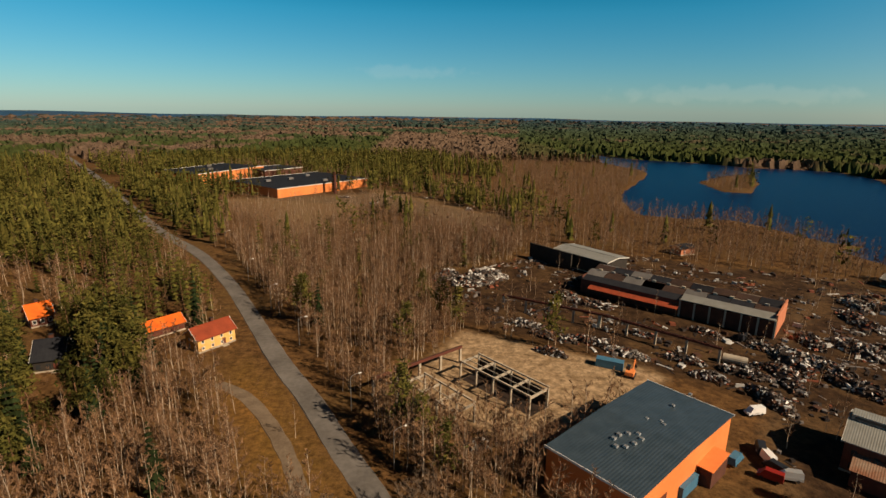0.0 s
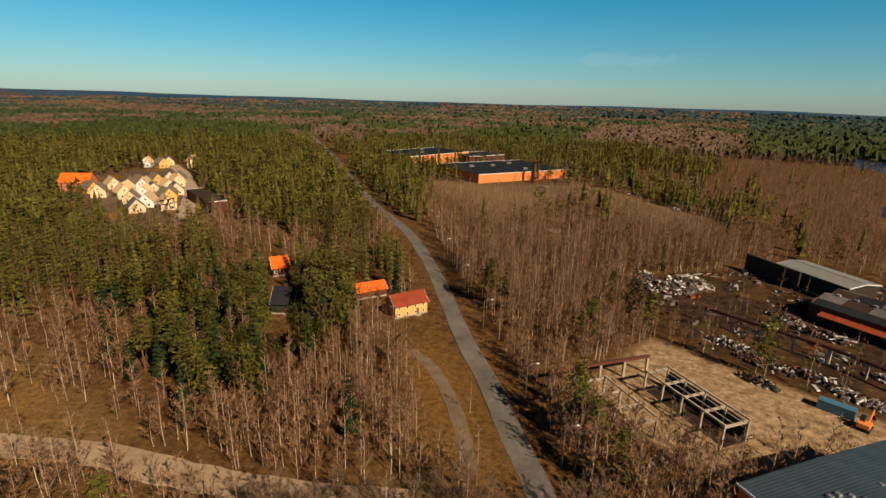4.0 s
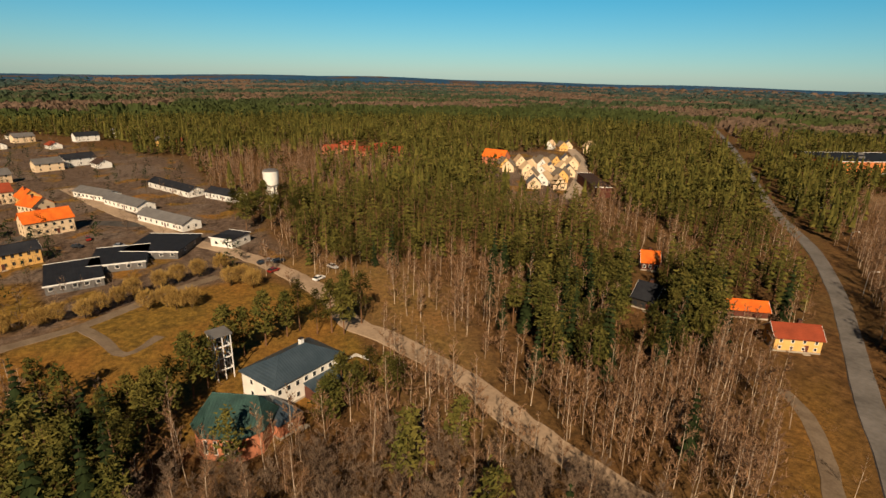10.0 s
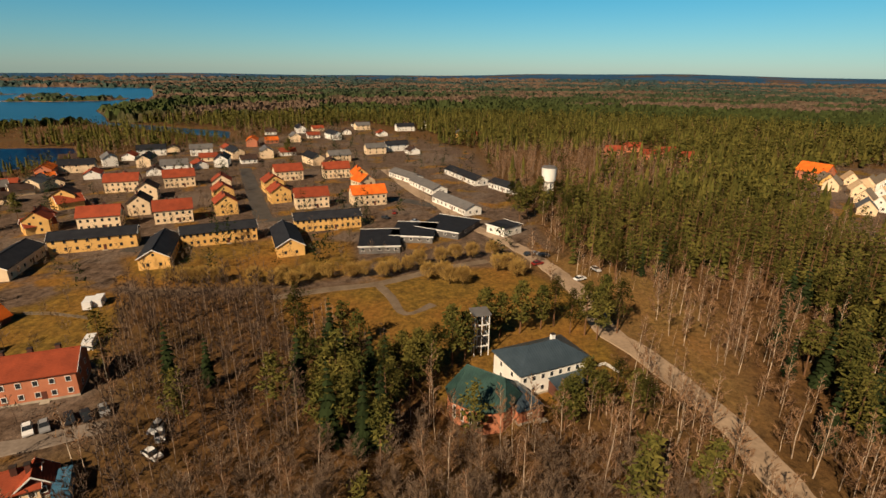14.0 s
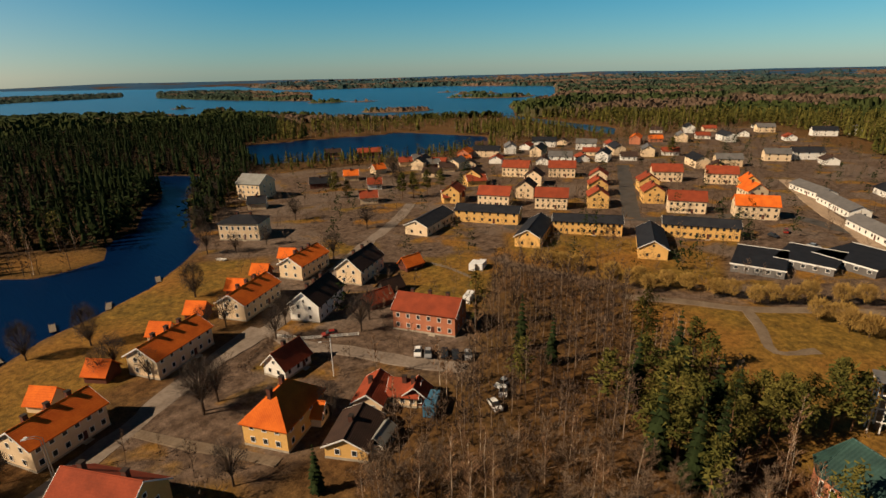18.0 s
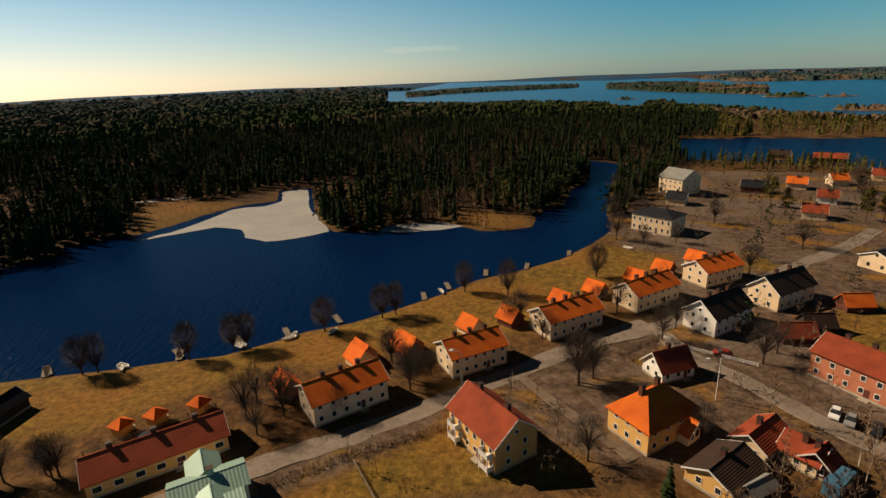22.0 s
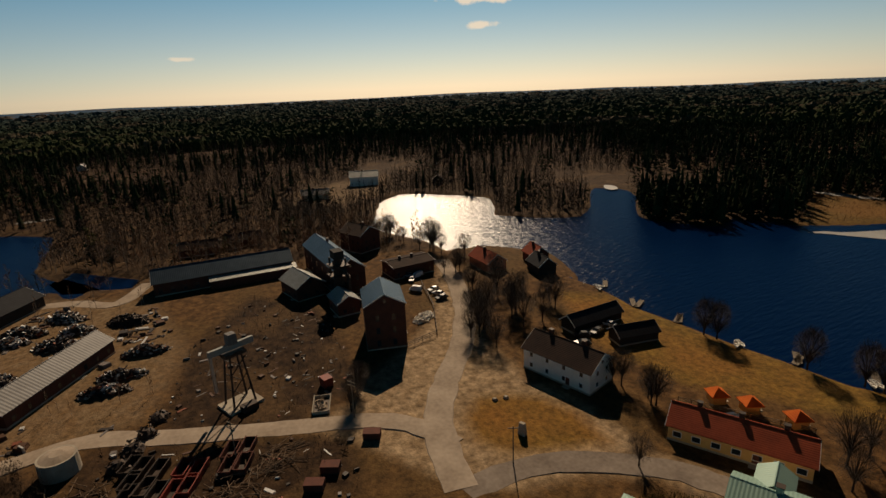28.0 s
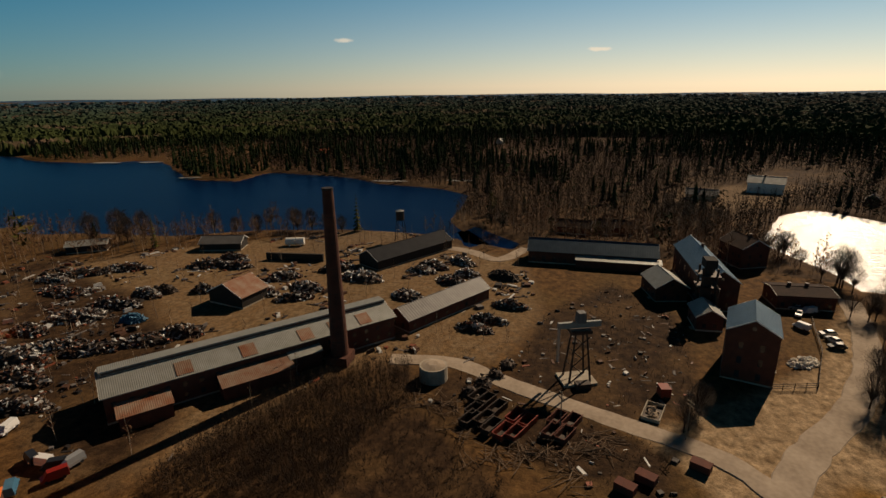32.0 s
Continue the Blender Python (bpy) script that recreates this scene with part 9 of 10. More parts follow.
park_tree(28.5, -100.8, 0.80)
park_tree(31.2, -90.4, 0.69)
park_tree(67.0, -84.0, 0.69)
park_tree(75.3, -82.0, 0.69)
park_tree(0.7, -101.3, 0.80)
park_tree(-31.1, -131.4, 0.80)
park_tree(-58.7, -131.4, 0.80)
park_tree(-63.3, -114.0, 0.80)
park_tree(-69.7, -119.4, 0.80)
park_tree(-36.6, -98.9, 1.03)
park_tree(-34.2, -120.2, 0.69)
park_tree(-27.5, -129.8, 0.69)
park_tree(-53.5, -132.7, 0.69)
park_tree(-52.4, -77.1, 0.69)
park_tree(-29.9, -74.5, 0.80)
park_tree(-80.1, -99.8, 0.92)
park_tree(-86.2, -103.5, 0.80)
park_tree(0.9, -104.5, 0.80)
park_tree(5.0, -114.4, 0.69)
park_tree(-4.3, -106.5, 0.57)
park_tree(-111.7, -151.8, 0.92)
park_tree(-145.6, -171.7, 0.92)
park_tree(-134.5, -209.3, 0.92)
park_tree(-106.2, -237.0, 1.15)
park_tree(-94.4, -221.0, 1.15)
park_tree(-85.1, -195.6, 1.03)
park_tree(-103.0, -212.7, 1.03)
park_tree(-126.2, -268.0, 1.15)
park_tree(-112.3, -263.4, 1.15)
park_tree(-235.4, -248.4, 1.15)
park_tree(-213.7, -220.7, 1.15)
park_tree(-92.9, -188.3, 0.69)
park_tree(-105.4, -187.0, 0.69)
park_tree(97.0, -27.6, 0.69)
park_tree(102.7, -31.1, 0.69)
park_tree(111.5, -69.5, 1.03)
park_tree(122.9, -79.4, 1.03)
park_tree(116.1, -83.7, 1.03)
park_tree(140.2, -85.1, 0.92)
park_tree(145.4, -97.3, 0.92)
park_tree(188.7, -95.3, 1.03)
park_tree(64.9, -82.5, 0.69)
park_tree(73.7, -83.2, 0.80)
park_tree(258.6, -62.9, 1.03)
park_tree(267.3, -71.4, 1.03)
park_tree(265.1, -52.6, 1.03)
park_tree(218.9, -87.3, 0.92)
park_tree(225.3, -95.8, 0.92)
park_tree(212.7, 211.5, 1.26)
park_tree(216.4, 201.8, 1.38)
park_tree(223.4, 214.6, 1.26)
park_tree(217.5, 167.9, 0.92)
park_tree(218.9, 159.5, 0.92)
park_tree(230.2, 135.9, 0.92)
park_tree(232.0, 124.7, 0.92)
park_tree(232.2, 130.8, 0.92)
park_tree(236.6, 62.4, 0.69)
park_tree(231.5, 31.7, 0.92)
park_tree(252.9, 29.0, 0.92)
park_tree(243.1, 22.5, 0.92)
dark_spruce(-38.0, -62.2, 0.70)
green_pine(-170.3, -214.5, 0.90)
green_pine(-199.1, -194.7, 1.00)
green_pine(-209.2, -194.0, 1.00)
green_pine(-174.2, -229.4, 0.80)
green_pine(-194.9, -199.0, 1.00)
green_pine(-219.7, -193.2, 0.90)
green_pine(-412.4, -236.8, 1.00)
green_pine(-407.8, -130.1, 1.00)
park_tree(194.1, -92.0, 0.77)
park_tree(209.5, -91.6, 0.62)
park_tree(222.0, -90.4, 0.62)
park_tree(226.8, -85.4, 0.62)
park_tree(237.7, -78.3, 0.62)
park_tree(161.3, -92.5, 0.62)
park_tree(144.3, -85.9, 0.62)
park_tree(126.8, -80.1, 0.62)
park_tree(114.7, -73.4, 0.62)
park_tree(120.7, -86.8, 0.77)
park_tree(132.6, -99.7, 0.62)
park_tree(162.9, -86.8, 0.62)
park_tree(214.5, -76.7, 0.77)
park_tree(119.3, -97.9, 0.62)
park_tree(112.4, -67.3, 0.77)
park_tree(97.8, -28.6, 0.62)
park_tree(104.1, -32.4, 0.62)

for wx, wy, ws in ((199, 195, 1.15), (192, 203, 1.1), (204, 186, 1.05), (196, 188, 1.0), (219, 148, 0.65), (222, 138, 0.7), (229, 121, 0.85), (230, 114, 0.85), (230, 106, 0.75), (229, 98, 0.65)):
    alder(wx, wy, ws)
for wx, wy, ws in ((267, -58, 1.0), (273, -64, 1.1), (263, -70, 0.9), (259, -76, 1.0), (291, -60, 1.0), (277, 32, 0.9), (272, 22, 1.0), (225, -85, 0.8), (223, -91, 0.9), (249, -60, 1.0), (240, -66, 0.9), (194, -97, 1.15), (164, -94, 0.8), (177, -104, 0.8),
                   (123, -74, 0.85), (115, -73, 0.9), (104, -70, 0.8), (120, -88, 0.9), (110, -90, 0.8), (115, -99, 0.9), (184, -97, 0.8), (160, -90, 0.8)):
    park_tree(wx, wy, ws)

# ---- jetties and boats ----
jetty(88.4, -121.2, -54)
jetty(58.5, -125.1, -55)
jetty(102.4, -119.8, -64)
jetty(89.0, -120.5, -64)
jetty(58.7, -123.8, -75)
jetty(44.7, -129.8, -61)
jetty(32.7, -132.2, -68)
jetty(19.4, -138.4, -67)
jetty(-5.4, -150.2, -87)
jetty(-13.7, -157.2, -85)
jetty(-27.1, -166.6, -101)
jetty(-42.1, -170.4, -109)
jetty(-60.9, -181.0, -109)
jetty(103.0, -119.7, -39)
jetty(119.6, -124.2, -46)
boat(119.1, -121.0, 150)
boat(71.5, -121.2, 126)
boat(45.0, -128.1, 135)
boat(32.3, -130.5, 24)
boat(21.1, -132.5, 60)
boat(-10.9, -155.0, 105)
boat(-85.1, -184.2, 120)
boat(120.5, -122.3, 30)
boat(71.2, -122.4, 150)
boat(44.1, -128.7, 150)
boat(31.5, -131.9, 75)
boat(-84.6, -184.4, 105)

# ---- fences, hedges, green ----
hedge([(27.8, -74.9), (12.3, -81.4), (-5.8, -86.9)], 1.6, 1.4, "twig", "bare brown hedge along the village street", 3)
hedge([(-49.3, -108.8), (-64.2, -116.1), (-66.5, -109.6)], 1.3, 1.2, "greytwig", "bare hedge beside the street", 4)
fence([(11.7, -79.9), (7.3, -69.5)])
fence([(63.1, -88.6), (47.2, -98.2), (42.3, -101.0)])
fence([(-128.2, -132.2), (-129.5, -111.5), (-127.3, -99.9)])
fence([(-64.2, -114.9), (-67.4, -108.6), (-78.2, -98.7)], 1.0, "trim", "low white fence by the street")
hedge([(47.3, -59.0), (45.4, -64.9), (40.2, -69.8)], 1.2, 1.5, "needle", "green hedge round the mint-roofed house", 6)
solid("memorial_stone", Geo().prism([(-0.8, -0.5), (0.8, -0.5), (0.9, 0.4), (-0.7, 0.5)], -0.2, 2.6, 0.7), "concrete", 71.4, -53.9, 20, "grey standing stone on the green", "stone")
solid("boulder", Geo().prism([(-0.7, -0.4), (0.5, -0.6), (0.8, 0.3), (-0.2, 0.6)], -0.2, 0.6, 0.6), "concrete", 83.9, -55.9, 30, "low grey boulder on the green", "stone", "boulders")
solid("boulder", Geo().prism([(-0.7, -0.4), (0.5, -0.6), (0.8, 0.3), (-0.2, 0.6)], -0.2, 0.6, 0.6), "concrete", 83.3, -58.4, 30, "low grey boulder on the green", "stone", "boulders")
pole(65.5, -47.4, 8, "grey wooden utility pole by the road", arms=1, turn=60)
street_lamp(-11.0, -101.5, 60)
street_lamp(-10.6, -101.1, 60)
street_lamp(-62.6, -89.3, 60)
mint_house(33.3, -70.8, -155.9, 11.2)

# ---- houses across the water ----
house(364, -131, 70, 20, 12, 6.6, 10.0, "white", "paleroof", "white manor with a pale roof across the pond", rows=2, n=6, sides="fg", chimneys=(1,), plinth=False, group="houses across the water")
house(336, -87, 75, 17, 9, 3.4, 6.2, "cream", "greyroof", "pale cottage with a grey roof across the pond", rows=1, n=4, sides="fg", chimneys=(1,), plinth=False, group="houses across the water")
house(160, -104, 0, 13, 8, 3.6, 6.4, "salmon", "redtile", "red cottage with a red roof by the pond", rows=1, n=4, sides="fg", chimneys=(1,), plinth=False, group="houses across the water")
house(144, -117, -10, 9, 7, 3.6, 6.4, "darkwall", "black", "dark shed by the pond", rows=1, n=4, sides="fg", chimneys=(1,), plinth=False, group="houses across the water")
house(155, -123, -10, 8, 7, 3.6, 6.4, "redbrown", "redtile", "red boathouse by the bay", rows=1, n=4, sides="fg", chimneys=(1,), plinth=False, group="houses across the water")
house(334, -176, -30, 8, 7, 3.6, 6.4, "redbrown", "darktile", "dark cottage in the wood", rows=1, n=4, sides="fg", chimneys=(1,), plinth=False, group="houses across the water")
house(707, -353, -10, 8, 7, 3.6, 6.4, "white", "greyroof", "white cottage far in the wood", rows=1, n=4, sides="fg", chimneys=(1,), plinth=False, group="houses across the water")
house(755, -413, -30, 8, 7, 3.6, 6.4, "white", "greyroof", "white cottage far in the wood", rows=1, n=4, sides="fg", chimneys=(1,), plinth=False, group="houses across the water")
house(516, 234, -25, 12, 9, 3.6, 6.4, "yellow", "redtile", "yellow house across the lake", rows=1, n=4, sides="fg", chimneys=(1,), plinth=False, group="houses across the water")
house(643, 65, -15, 9, 8, 3.6, 6.4, "white", "greyroof", "white house far in the wood", rows=1, n=4, sides="fg", chimneys=(1,), plinth=False, group="houses across the water")
house(-72, -774, -30, 12, 9, 3.6, 6.4, "white", "greyroof", "white house far in the wood", rows=1, n=4, sides="fg", chimneys=(1,), plinth=False, group="houses across the water")
house(-178, -727, 0, 14, 9, 3.6, 6.4, "white", "redtile", "white house far in the wood", rows=1, n=4, sides="fg", chimneys=(1,), plinth=False, group="houses across the water")
house(-188, -748, -5, 14, 9, 3.6, 6.4, "white", "greyroof", "white house far in the wood", rows=1, n=4, sides="fg", chimneys=(1,), plinth=False, group="houses across the water")

# ---- houses by the inlet ----
house(-286, -328, -40, 18, 8, 3.4, 6.2, "redbrown", "redtile", "red-brown house near the inlet", rows=1, n=3, sides="fg", chimneys=(0,), plinth=False, group="houses near the inlet")
house(-267, -350, -40, 12, 8, 3.4, 6.2, "salmon", "darktile", "red house near the inlet", rows=1, n=3, sides="fg", chimneys=(0,), plinth=False, group="houses near the inlet")
house(-213, -263, -40, 9, 8, 3.4, 6.2, "cream", "tile", "cream house near the inlet", rows=1, n=3, sides="fg", chimneys=(0,), plinth=False, group="houses near the inlet")
house(-238, -265, -15, 8, 8, 3.4, 6.2, "cream", "tile", "cream house near the inlet", rows=1, n=3, sides="fg", chimneys=(0,), plinth=False, group="houses near the inlet")
house(-179, -208, -40, 9, 8, 3.4, 6.2, "cream", "redtile", "cream house near the inlet", rows=1, n=3, sides="fg", chimneys=(0,), plinth=False, group="houses near the inlet")
house(-204, -231, -40, 8, 8, 3.4, 6.2, "white", "redtile", "white house near the inlet", rows=1, n=3, sides="fg", chimneys=(0,), plinth=False, group="houses near the inlet")
house(-298, -239, -40, 9, 8, 3.4, 6.2, "white", "tile", "white house near the inlet", rows=1, n=3, sides="fg", chimneys=(0,), plinth=False, group="houses near the inlet")
house(-269, -231, -40, 10, 8, 3.4, 6.2, "cream", "darktile", "cream house near the inlet", rows=1, n=3, sides="fg", chimneys=(0,), plinth=False, group="houses near the inlet")
house(-187, -260, -40, 12, 8, 3.4, 6.2, "redbrown", "black", "red-brown house near the inlet", rows=1, n=3, sides="fg", chimneys=(0,), plinth=False, group="houses near the inlet")
house(-274, -248, -40, 9, 8, 3.4, 6.2, "redbrown", "greyroof", "red-brown house near the inlet", rows=1, n=3, sides="fg", chimneys=(0,), plinth=False, group="houses near the inlet")
house(-245, -188, -40, 11, 8, 3.4, 6.2, "yellow", "redtile", "yellow house near the inlet", rows=1, n=3, sides="fg", chimneys=(0,), plinth=False, group="houses near the inlet")
house(-206, -173, -40, 11, 8, 3.4, 6.2, "yellow", "redtile", "yellow house near the inlet", rows=1, n=3, sides="fg", chimneys=(0,), plinth=False, group="houses near the inlet")
house(-269, -270, -40, 9, 8, 3.4, 6.2, "cream", "redtile", "cream house near the inlet", rows=1, n=3, sides="fg", chimneys=(0,), plinth=False, group="houses near the inlet")
house(-284, -271, -40, 9, 8, 3.4, 6.2, "white", "greyroof", "white house near the inlet", rows=1, n=3, sides="fg", chimneys=(0,), plinth=False, group="houses near the inlet")
house(-137, -246, -40, 9, 8, 3.4, 6.2, "cream", "black", "cream house near the inlet", rows=1, n=3, sides="fg", chimneys=(0,), plinth=False, group="houses near the inlet")

# ---- woods ----
ROADS = ((MAIN_ROAD, 12), (FOOT_PATH, 3.5), (RIVER_STREET, 7), (WORKS_ROAD, 6), (YARD_ROAD, 5), (SIDE_STREET, 5), (VILLA_PATH, 3.5), (CHURCH_ROAD, 2.0), (PARK_PATH, 4),
         (PARK_BRANCH, 4), (AVENUE, 8), (TOWN_STREET, 7), (HILL_ROAD, 10), (LAKE_TRACK, 5))
CLEAR = (YARD, SCRAP_YARD, RUIN_YARD, WORKS_YARD, FURNACE_YARD, TRUCK_YARD, RIVER_LAWN, RIVER_LAWN_FAR, GREEN, HOUSE_LAWN, VILLA_LAWN, PARK_LAWN, TOWN_LAWN, TOWN, TOWN_WEST,
         WAREHOUSE_YARD, CHURCH_LAWN, PARK_OPEN, ESTATE, COTTAGE_YARD, DARK_YARD, STORE_YARD, PATH_SLOPE, STREET_ZONE, REEDS_WEST, REEDS_POINT, ICE, YARD_FRONT, SHED_FRONT, DARK_FRONT, COTTAGE_FRONT, JUNCTION, MANOR_YARD)
BIRCHES = (BIRCH_ROAD, BIRCH_WEST, BIRCH_FAR, BIRCH_SHORE, GROVE, BIRCH_MID, TOWN_EDGE_BIRCH, WEST_TREES, SLOPE, BIRCH_BAND, FIELD)


PINES_MAIN = [(-265, 55), (-271, 103), (-242, 157), (-212, 151), (-176, 167), (-147, 150), (-116, 100), (-124, 97), (-159, 98), (-165, 61), (-172, 37)]
PINES_COTTAGE = [(-118, 97), (-125, 129), (-112, 164), (-103, 193), (-77, 175), (-72, 138), (-72, 104), (-76, 87), (-95, 87)]
PLANTATION = [(-424, 456), (-440, 600), (-192, 312), (-113, 212), (-117, 178), (-162, 202), (-183, 205), (-278, 295)]
PINES_BACK = [(-885, -225), (-944, 304), (-700, 820), (-440, 590), (-362, 484), (-358, 371), (-506, 150), (-605, -56), (-596, -156)]
ROAD_CONIFERS = [(-481, 720), (-217, 412), (-117, 254), (-92, 211), (-121, 229), (-208, 343)]
STORE_CONIFERS = [(-305, 596), (-267, 1139), (-54, 812), (66, 576), (28, 459), (-53, 603), (-193, 601)]
PINES_SOUTH = [(-110, 74), (-114, 106), (-104, 144), (-75, 110), (-73, 73), (-89, 70)]
CONIFERS = (PINES_MAIN, PINES_COTTAGE, PLANTATION, PINES_BACK, ROAD_CONIFERS, STORE_CONIFERS, PINES_FRONT)


def off_buildings(x, y):
    ok = np.ones(x.shape, bool)
    for bx, by, turn, hl, hw in FOOTPRINTS:
        c, s = math.cos(radians(turn)), math.sin(radians(turn))
        ok &= (np.abs((x - bx) * c + (y - by) * s) > hl) | (np.abs((y - by) * c - (x - bx) * s) > hw)
    return ok


def free_ground(p, margin=1.0):
    x, y = p[:, 0], p[:, 1]
    ok = water_depth(x, y) < -2.6
    for c in CLEAR:
        ok &= ~inside(x, y, c)
    for line, w in ROADS:
        ok &= edge_distance(x, y, line, False) > w * 0.5 + margin + 1.0
    az, r = np.degrees(np.arctan2(-x, y)) % 360, np.hypot(x, y)
    ok &= ~((az > 143) & (az < 338) & (r < 215))
    ok &= off_buildings(x, y)
    return ok


def before_water(p):
    """Scrubby shore woods: open water lies a little further out."""
    x, y = p[:, 0], p[:, 1]
    res = np.zeros(len(p), bool)
    for f in (1.04, 1.1, 1.18, 1.27):
        res |= depth_in(x * f, y * f, [FAR_LAKE, MID_LAKE]) > 3
    return res & (np.hypot(x, y) > 330)


def plant():
    near = jitter_ring(58, 270, lambda r: 3.6 + r * 0.006, 5)
    more = jitter_ring(56, 268, lambda r: 3.1, 15)
    thick = np.zeros(len(more), bool)
    for b in (BIRCH_WEST, BIRCH_ROAD):
        thick |= inside(more[:, 0], more[:, 1], b)
    near = np.concatenate([near, more[thick]])
    near = near[free_ground(near)]
    mid = jitter_ring(271, 760, lambda r: 5.3 + (r - 270) * 0.006, 6)
    more = jitter_ring(230, 760, lambda r: 6.5 + (r - 270) * 0.006, 16)
    az = np.degrees(np.arctan2(-more[:, 0], more[:, 1])) % 360
    mid = np.concatenate([mid, more[(az > 150) & (az < 300)]])
    shore = jitter_ring(150, 460, lambda r: 3.3, 36)
    az, dip = np.degrees(np.arctan2(-shore[:, 0], shore[:, 1])) % 360, water_depth(shore[:, 0], shore[:, 1])
    shore = shore[(az > 150) & (az < 264) & (dip < -0.9) & (dip > -9) & (depth_in(shore[:, 0] * 0.93, shore[:, 1] * 0.93, [BAY]) > 0) & off_buildings(shore[:, 0], shore[:, 1])]
    for c in (REEDS_WEST, REEDS_POINT, ICE, RIVER_LAWN, RIVER_LAWN_FAR, WORKS_YARD, TOWN_WEST):
        shore = shore[~inside(shore[:, 0], shore[:, 1], c)]
    mid = np.concatenate([mid[free_ground(mid)], shore])
    mid = mid[lumps(mid[:, 0], mid[:, 1], 300, 22) < 0.93]

    def birchy(p):
        x, y = p[:, 0], p[:, 1]
        r = np.hypot(x, y)
        az = np.degrees(np.arctan2(-x, y)) % 360
        chance = np.clip((lumps(x, y, 260, 3) - 0.5) * 3.0, 0.12, 0.8)
        chance = np.where(r < 118, 0.95, chance)
        chance = np.where((az > 305) & (r < 330), 0.93, chance)
        chance = np.where((az > 3) & (az < 112) & (r > 100) & (r < 275), np.maximum(chance, 0.88), chance)
        south = (az > 150) & (az < 300) & (r > 200) & (r < 800)
        chance = np.where(south, np.where(az > 225, chance * 0.3 + 0.62, chance * 0.6 + 0.22), chance)
        chance = np.where((az > 222) & (az < 268) & (r < 520), 0.96, chance)
        chance = np.where((r < 900) & (depth_in(x, y, [EAST_LAKE]) > -70) & ((r < 400) | (az > 330)), 0.97, chance)
        for b in BIRCHES:
            chance = np.where(inside(x, y, b), 0.96, chance)
        for b in CONIFERS:
            chance = np.where(inside(x, y, b), 0.1, chance)
        chance = np.where(inside(x, y, PINES_SOUTH), 0.4, chance)
        return np.random.RandomState(len(p)).uniform(0, 1, len(p)) < chance

    rs = np.random.RandomState(4)
    put = lambda p: np.c_[p, ground_height(p[:, 0], p[:, 1]) - 0.05]
    # near trees
    leafless = birchy(near)
    stay = leafless | (rs.uniform(0, 1, len(near)) < 0.55)
    for b in CONIFERS + (PINES_SOUTH,):
        stay |= inside(near[:, 0], near[:, 1], b)
    az, r = np.degrees(np.arctan2(-near[:, 0], near[:, 1])) % 360, np.hypot(near[:, 0], near[:, 1])
    stay &= ~((az > 3) & (az < 100) & (r > 105) & (r < 275) & leafless & (rs.uniform(0, 1, len(near)) < 0.4))
    stay &= ~(inside(near[:, 0], near[:, 1], FIELD) & (rs.uniform(0, 1, len(near)) < 0.55))
    near, leafless = near[stay], leafless[stay]
    for kind in (0, 1):
        sel = near[leafless if kind else ~leafless]
        sel = sel[np.argsort(np.hypot(sel[:, 0] * 0.9, sel[:, 1]))]
        first, rest = put(sel[:NEAR_TREES]), put(sel[NEAR_TREES:])
        if kind:
            made = [bare_tree(s, 14, 0.25, 30, 30, 0.21, 1.25, 0.032) for s in range(5)] + [bare_tree(s, 10, 0.15, 24, 26, 0.34, 1.0, 0.036, stems=2) for s in (11, 12, 13)]
            protos = []
            for k, (t, c) in enumerate(made):
                b = thing("birch_tree", 0, 0, 0, "leafless birch tree with a pale trunk and brown twigs" if k < 5 else "leafless grey-brown tree with several stems", "tree", "bare birches in the wood" if k < 5 else "bare trees in the wood")
                part("trunk", t, M["birchbark"] if k < 5 else M["bark"], b)
                part("crown", c, M["twig"] if k < 5 else M["greytwig"], b)
                protos.append(b)
        else:
            made = [pine(s, 15, 26, 17, 0.42 if s % 2 else 0.3) for s in range(4)] + [spruce(s, 16) for s in range(2)]
            protos = []
            for k, (t, c) in enumerate(made):
                b = thing("pine_tree" if k < 4 else "spruce_tree", 0, 0, 0, "green pine with a reddish trunk and ragged crown" if k < 4 else "dark green narrow spruce tree", "tree", "conifers in the wood")
                part("trunk", t, M["pinebark"] if k < 4 else M["bark"], b)
                part("crown", c, M["needle"] if k < 4 else M["spruce"], b)
                protos.append(b)
        used = set()
        for i, (x, y, z) in enumerate(first):
            k = rs.randint(0, len(protos))
            if kind and k < 5 and not inside(np.array([x]), np.array([y]), BIRCH_ROAD)[0] and rs.uniform() < 0.6:
                k = rs.randint(5, len(protos))
            size = rs.uniform(0.7, 1.15)
            m = pose(x, y, z, rs.uniform(-2, 2), rs.uniform(-2, 2), rs.uniform(0, 360))
            if k in used:
                o = copy_thing(protos[k], m)
            else:
                o = protos[k]
                o.matrix_basis = m
                used.add(k)
            o.scale = (size, size, size)
        size = rs.uniform(0.65, 1.15, len(rest))
        if kind:
            forms = [bare_tree(s + 40, 14, 0.22, 18, 13, 0.24, 1.2, 0.09, 3) for s in range(4)] + [bare_tree(s + 50, 10, 0.12, 18, 13, 0.36, 1.0, 0.09, 3) for s in range(3)]
            shady = inside(rest[:, 0], rest[:, 1], GROVE)
            scatter("birch_wood_trunks", [tris(a) for a, b in forms], rest[~shady], size[~shady], M["birchbark"], "pale trunks of the bare birch wood")
            scatter("grove_trunks", [tris(a) for a, b in forms], rest[shady], size[shady], M["farbark"], "grey-brown trunks of the bare grove by the park")
            scatter("birch_wood_crowns", [tris(b) for a, b in forms], rest[~shady], size[~shady], M["twig"], "brown twigs of the bare birch wood")
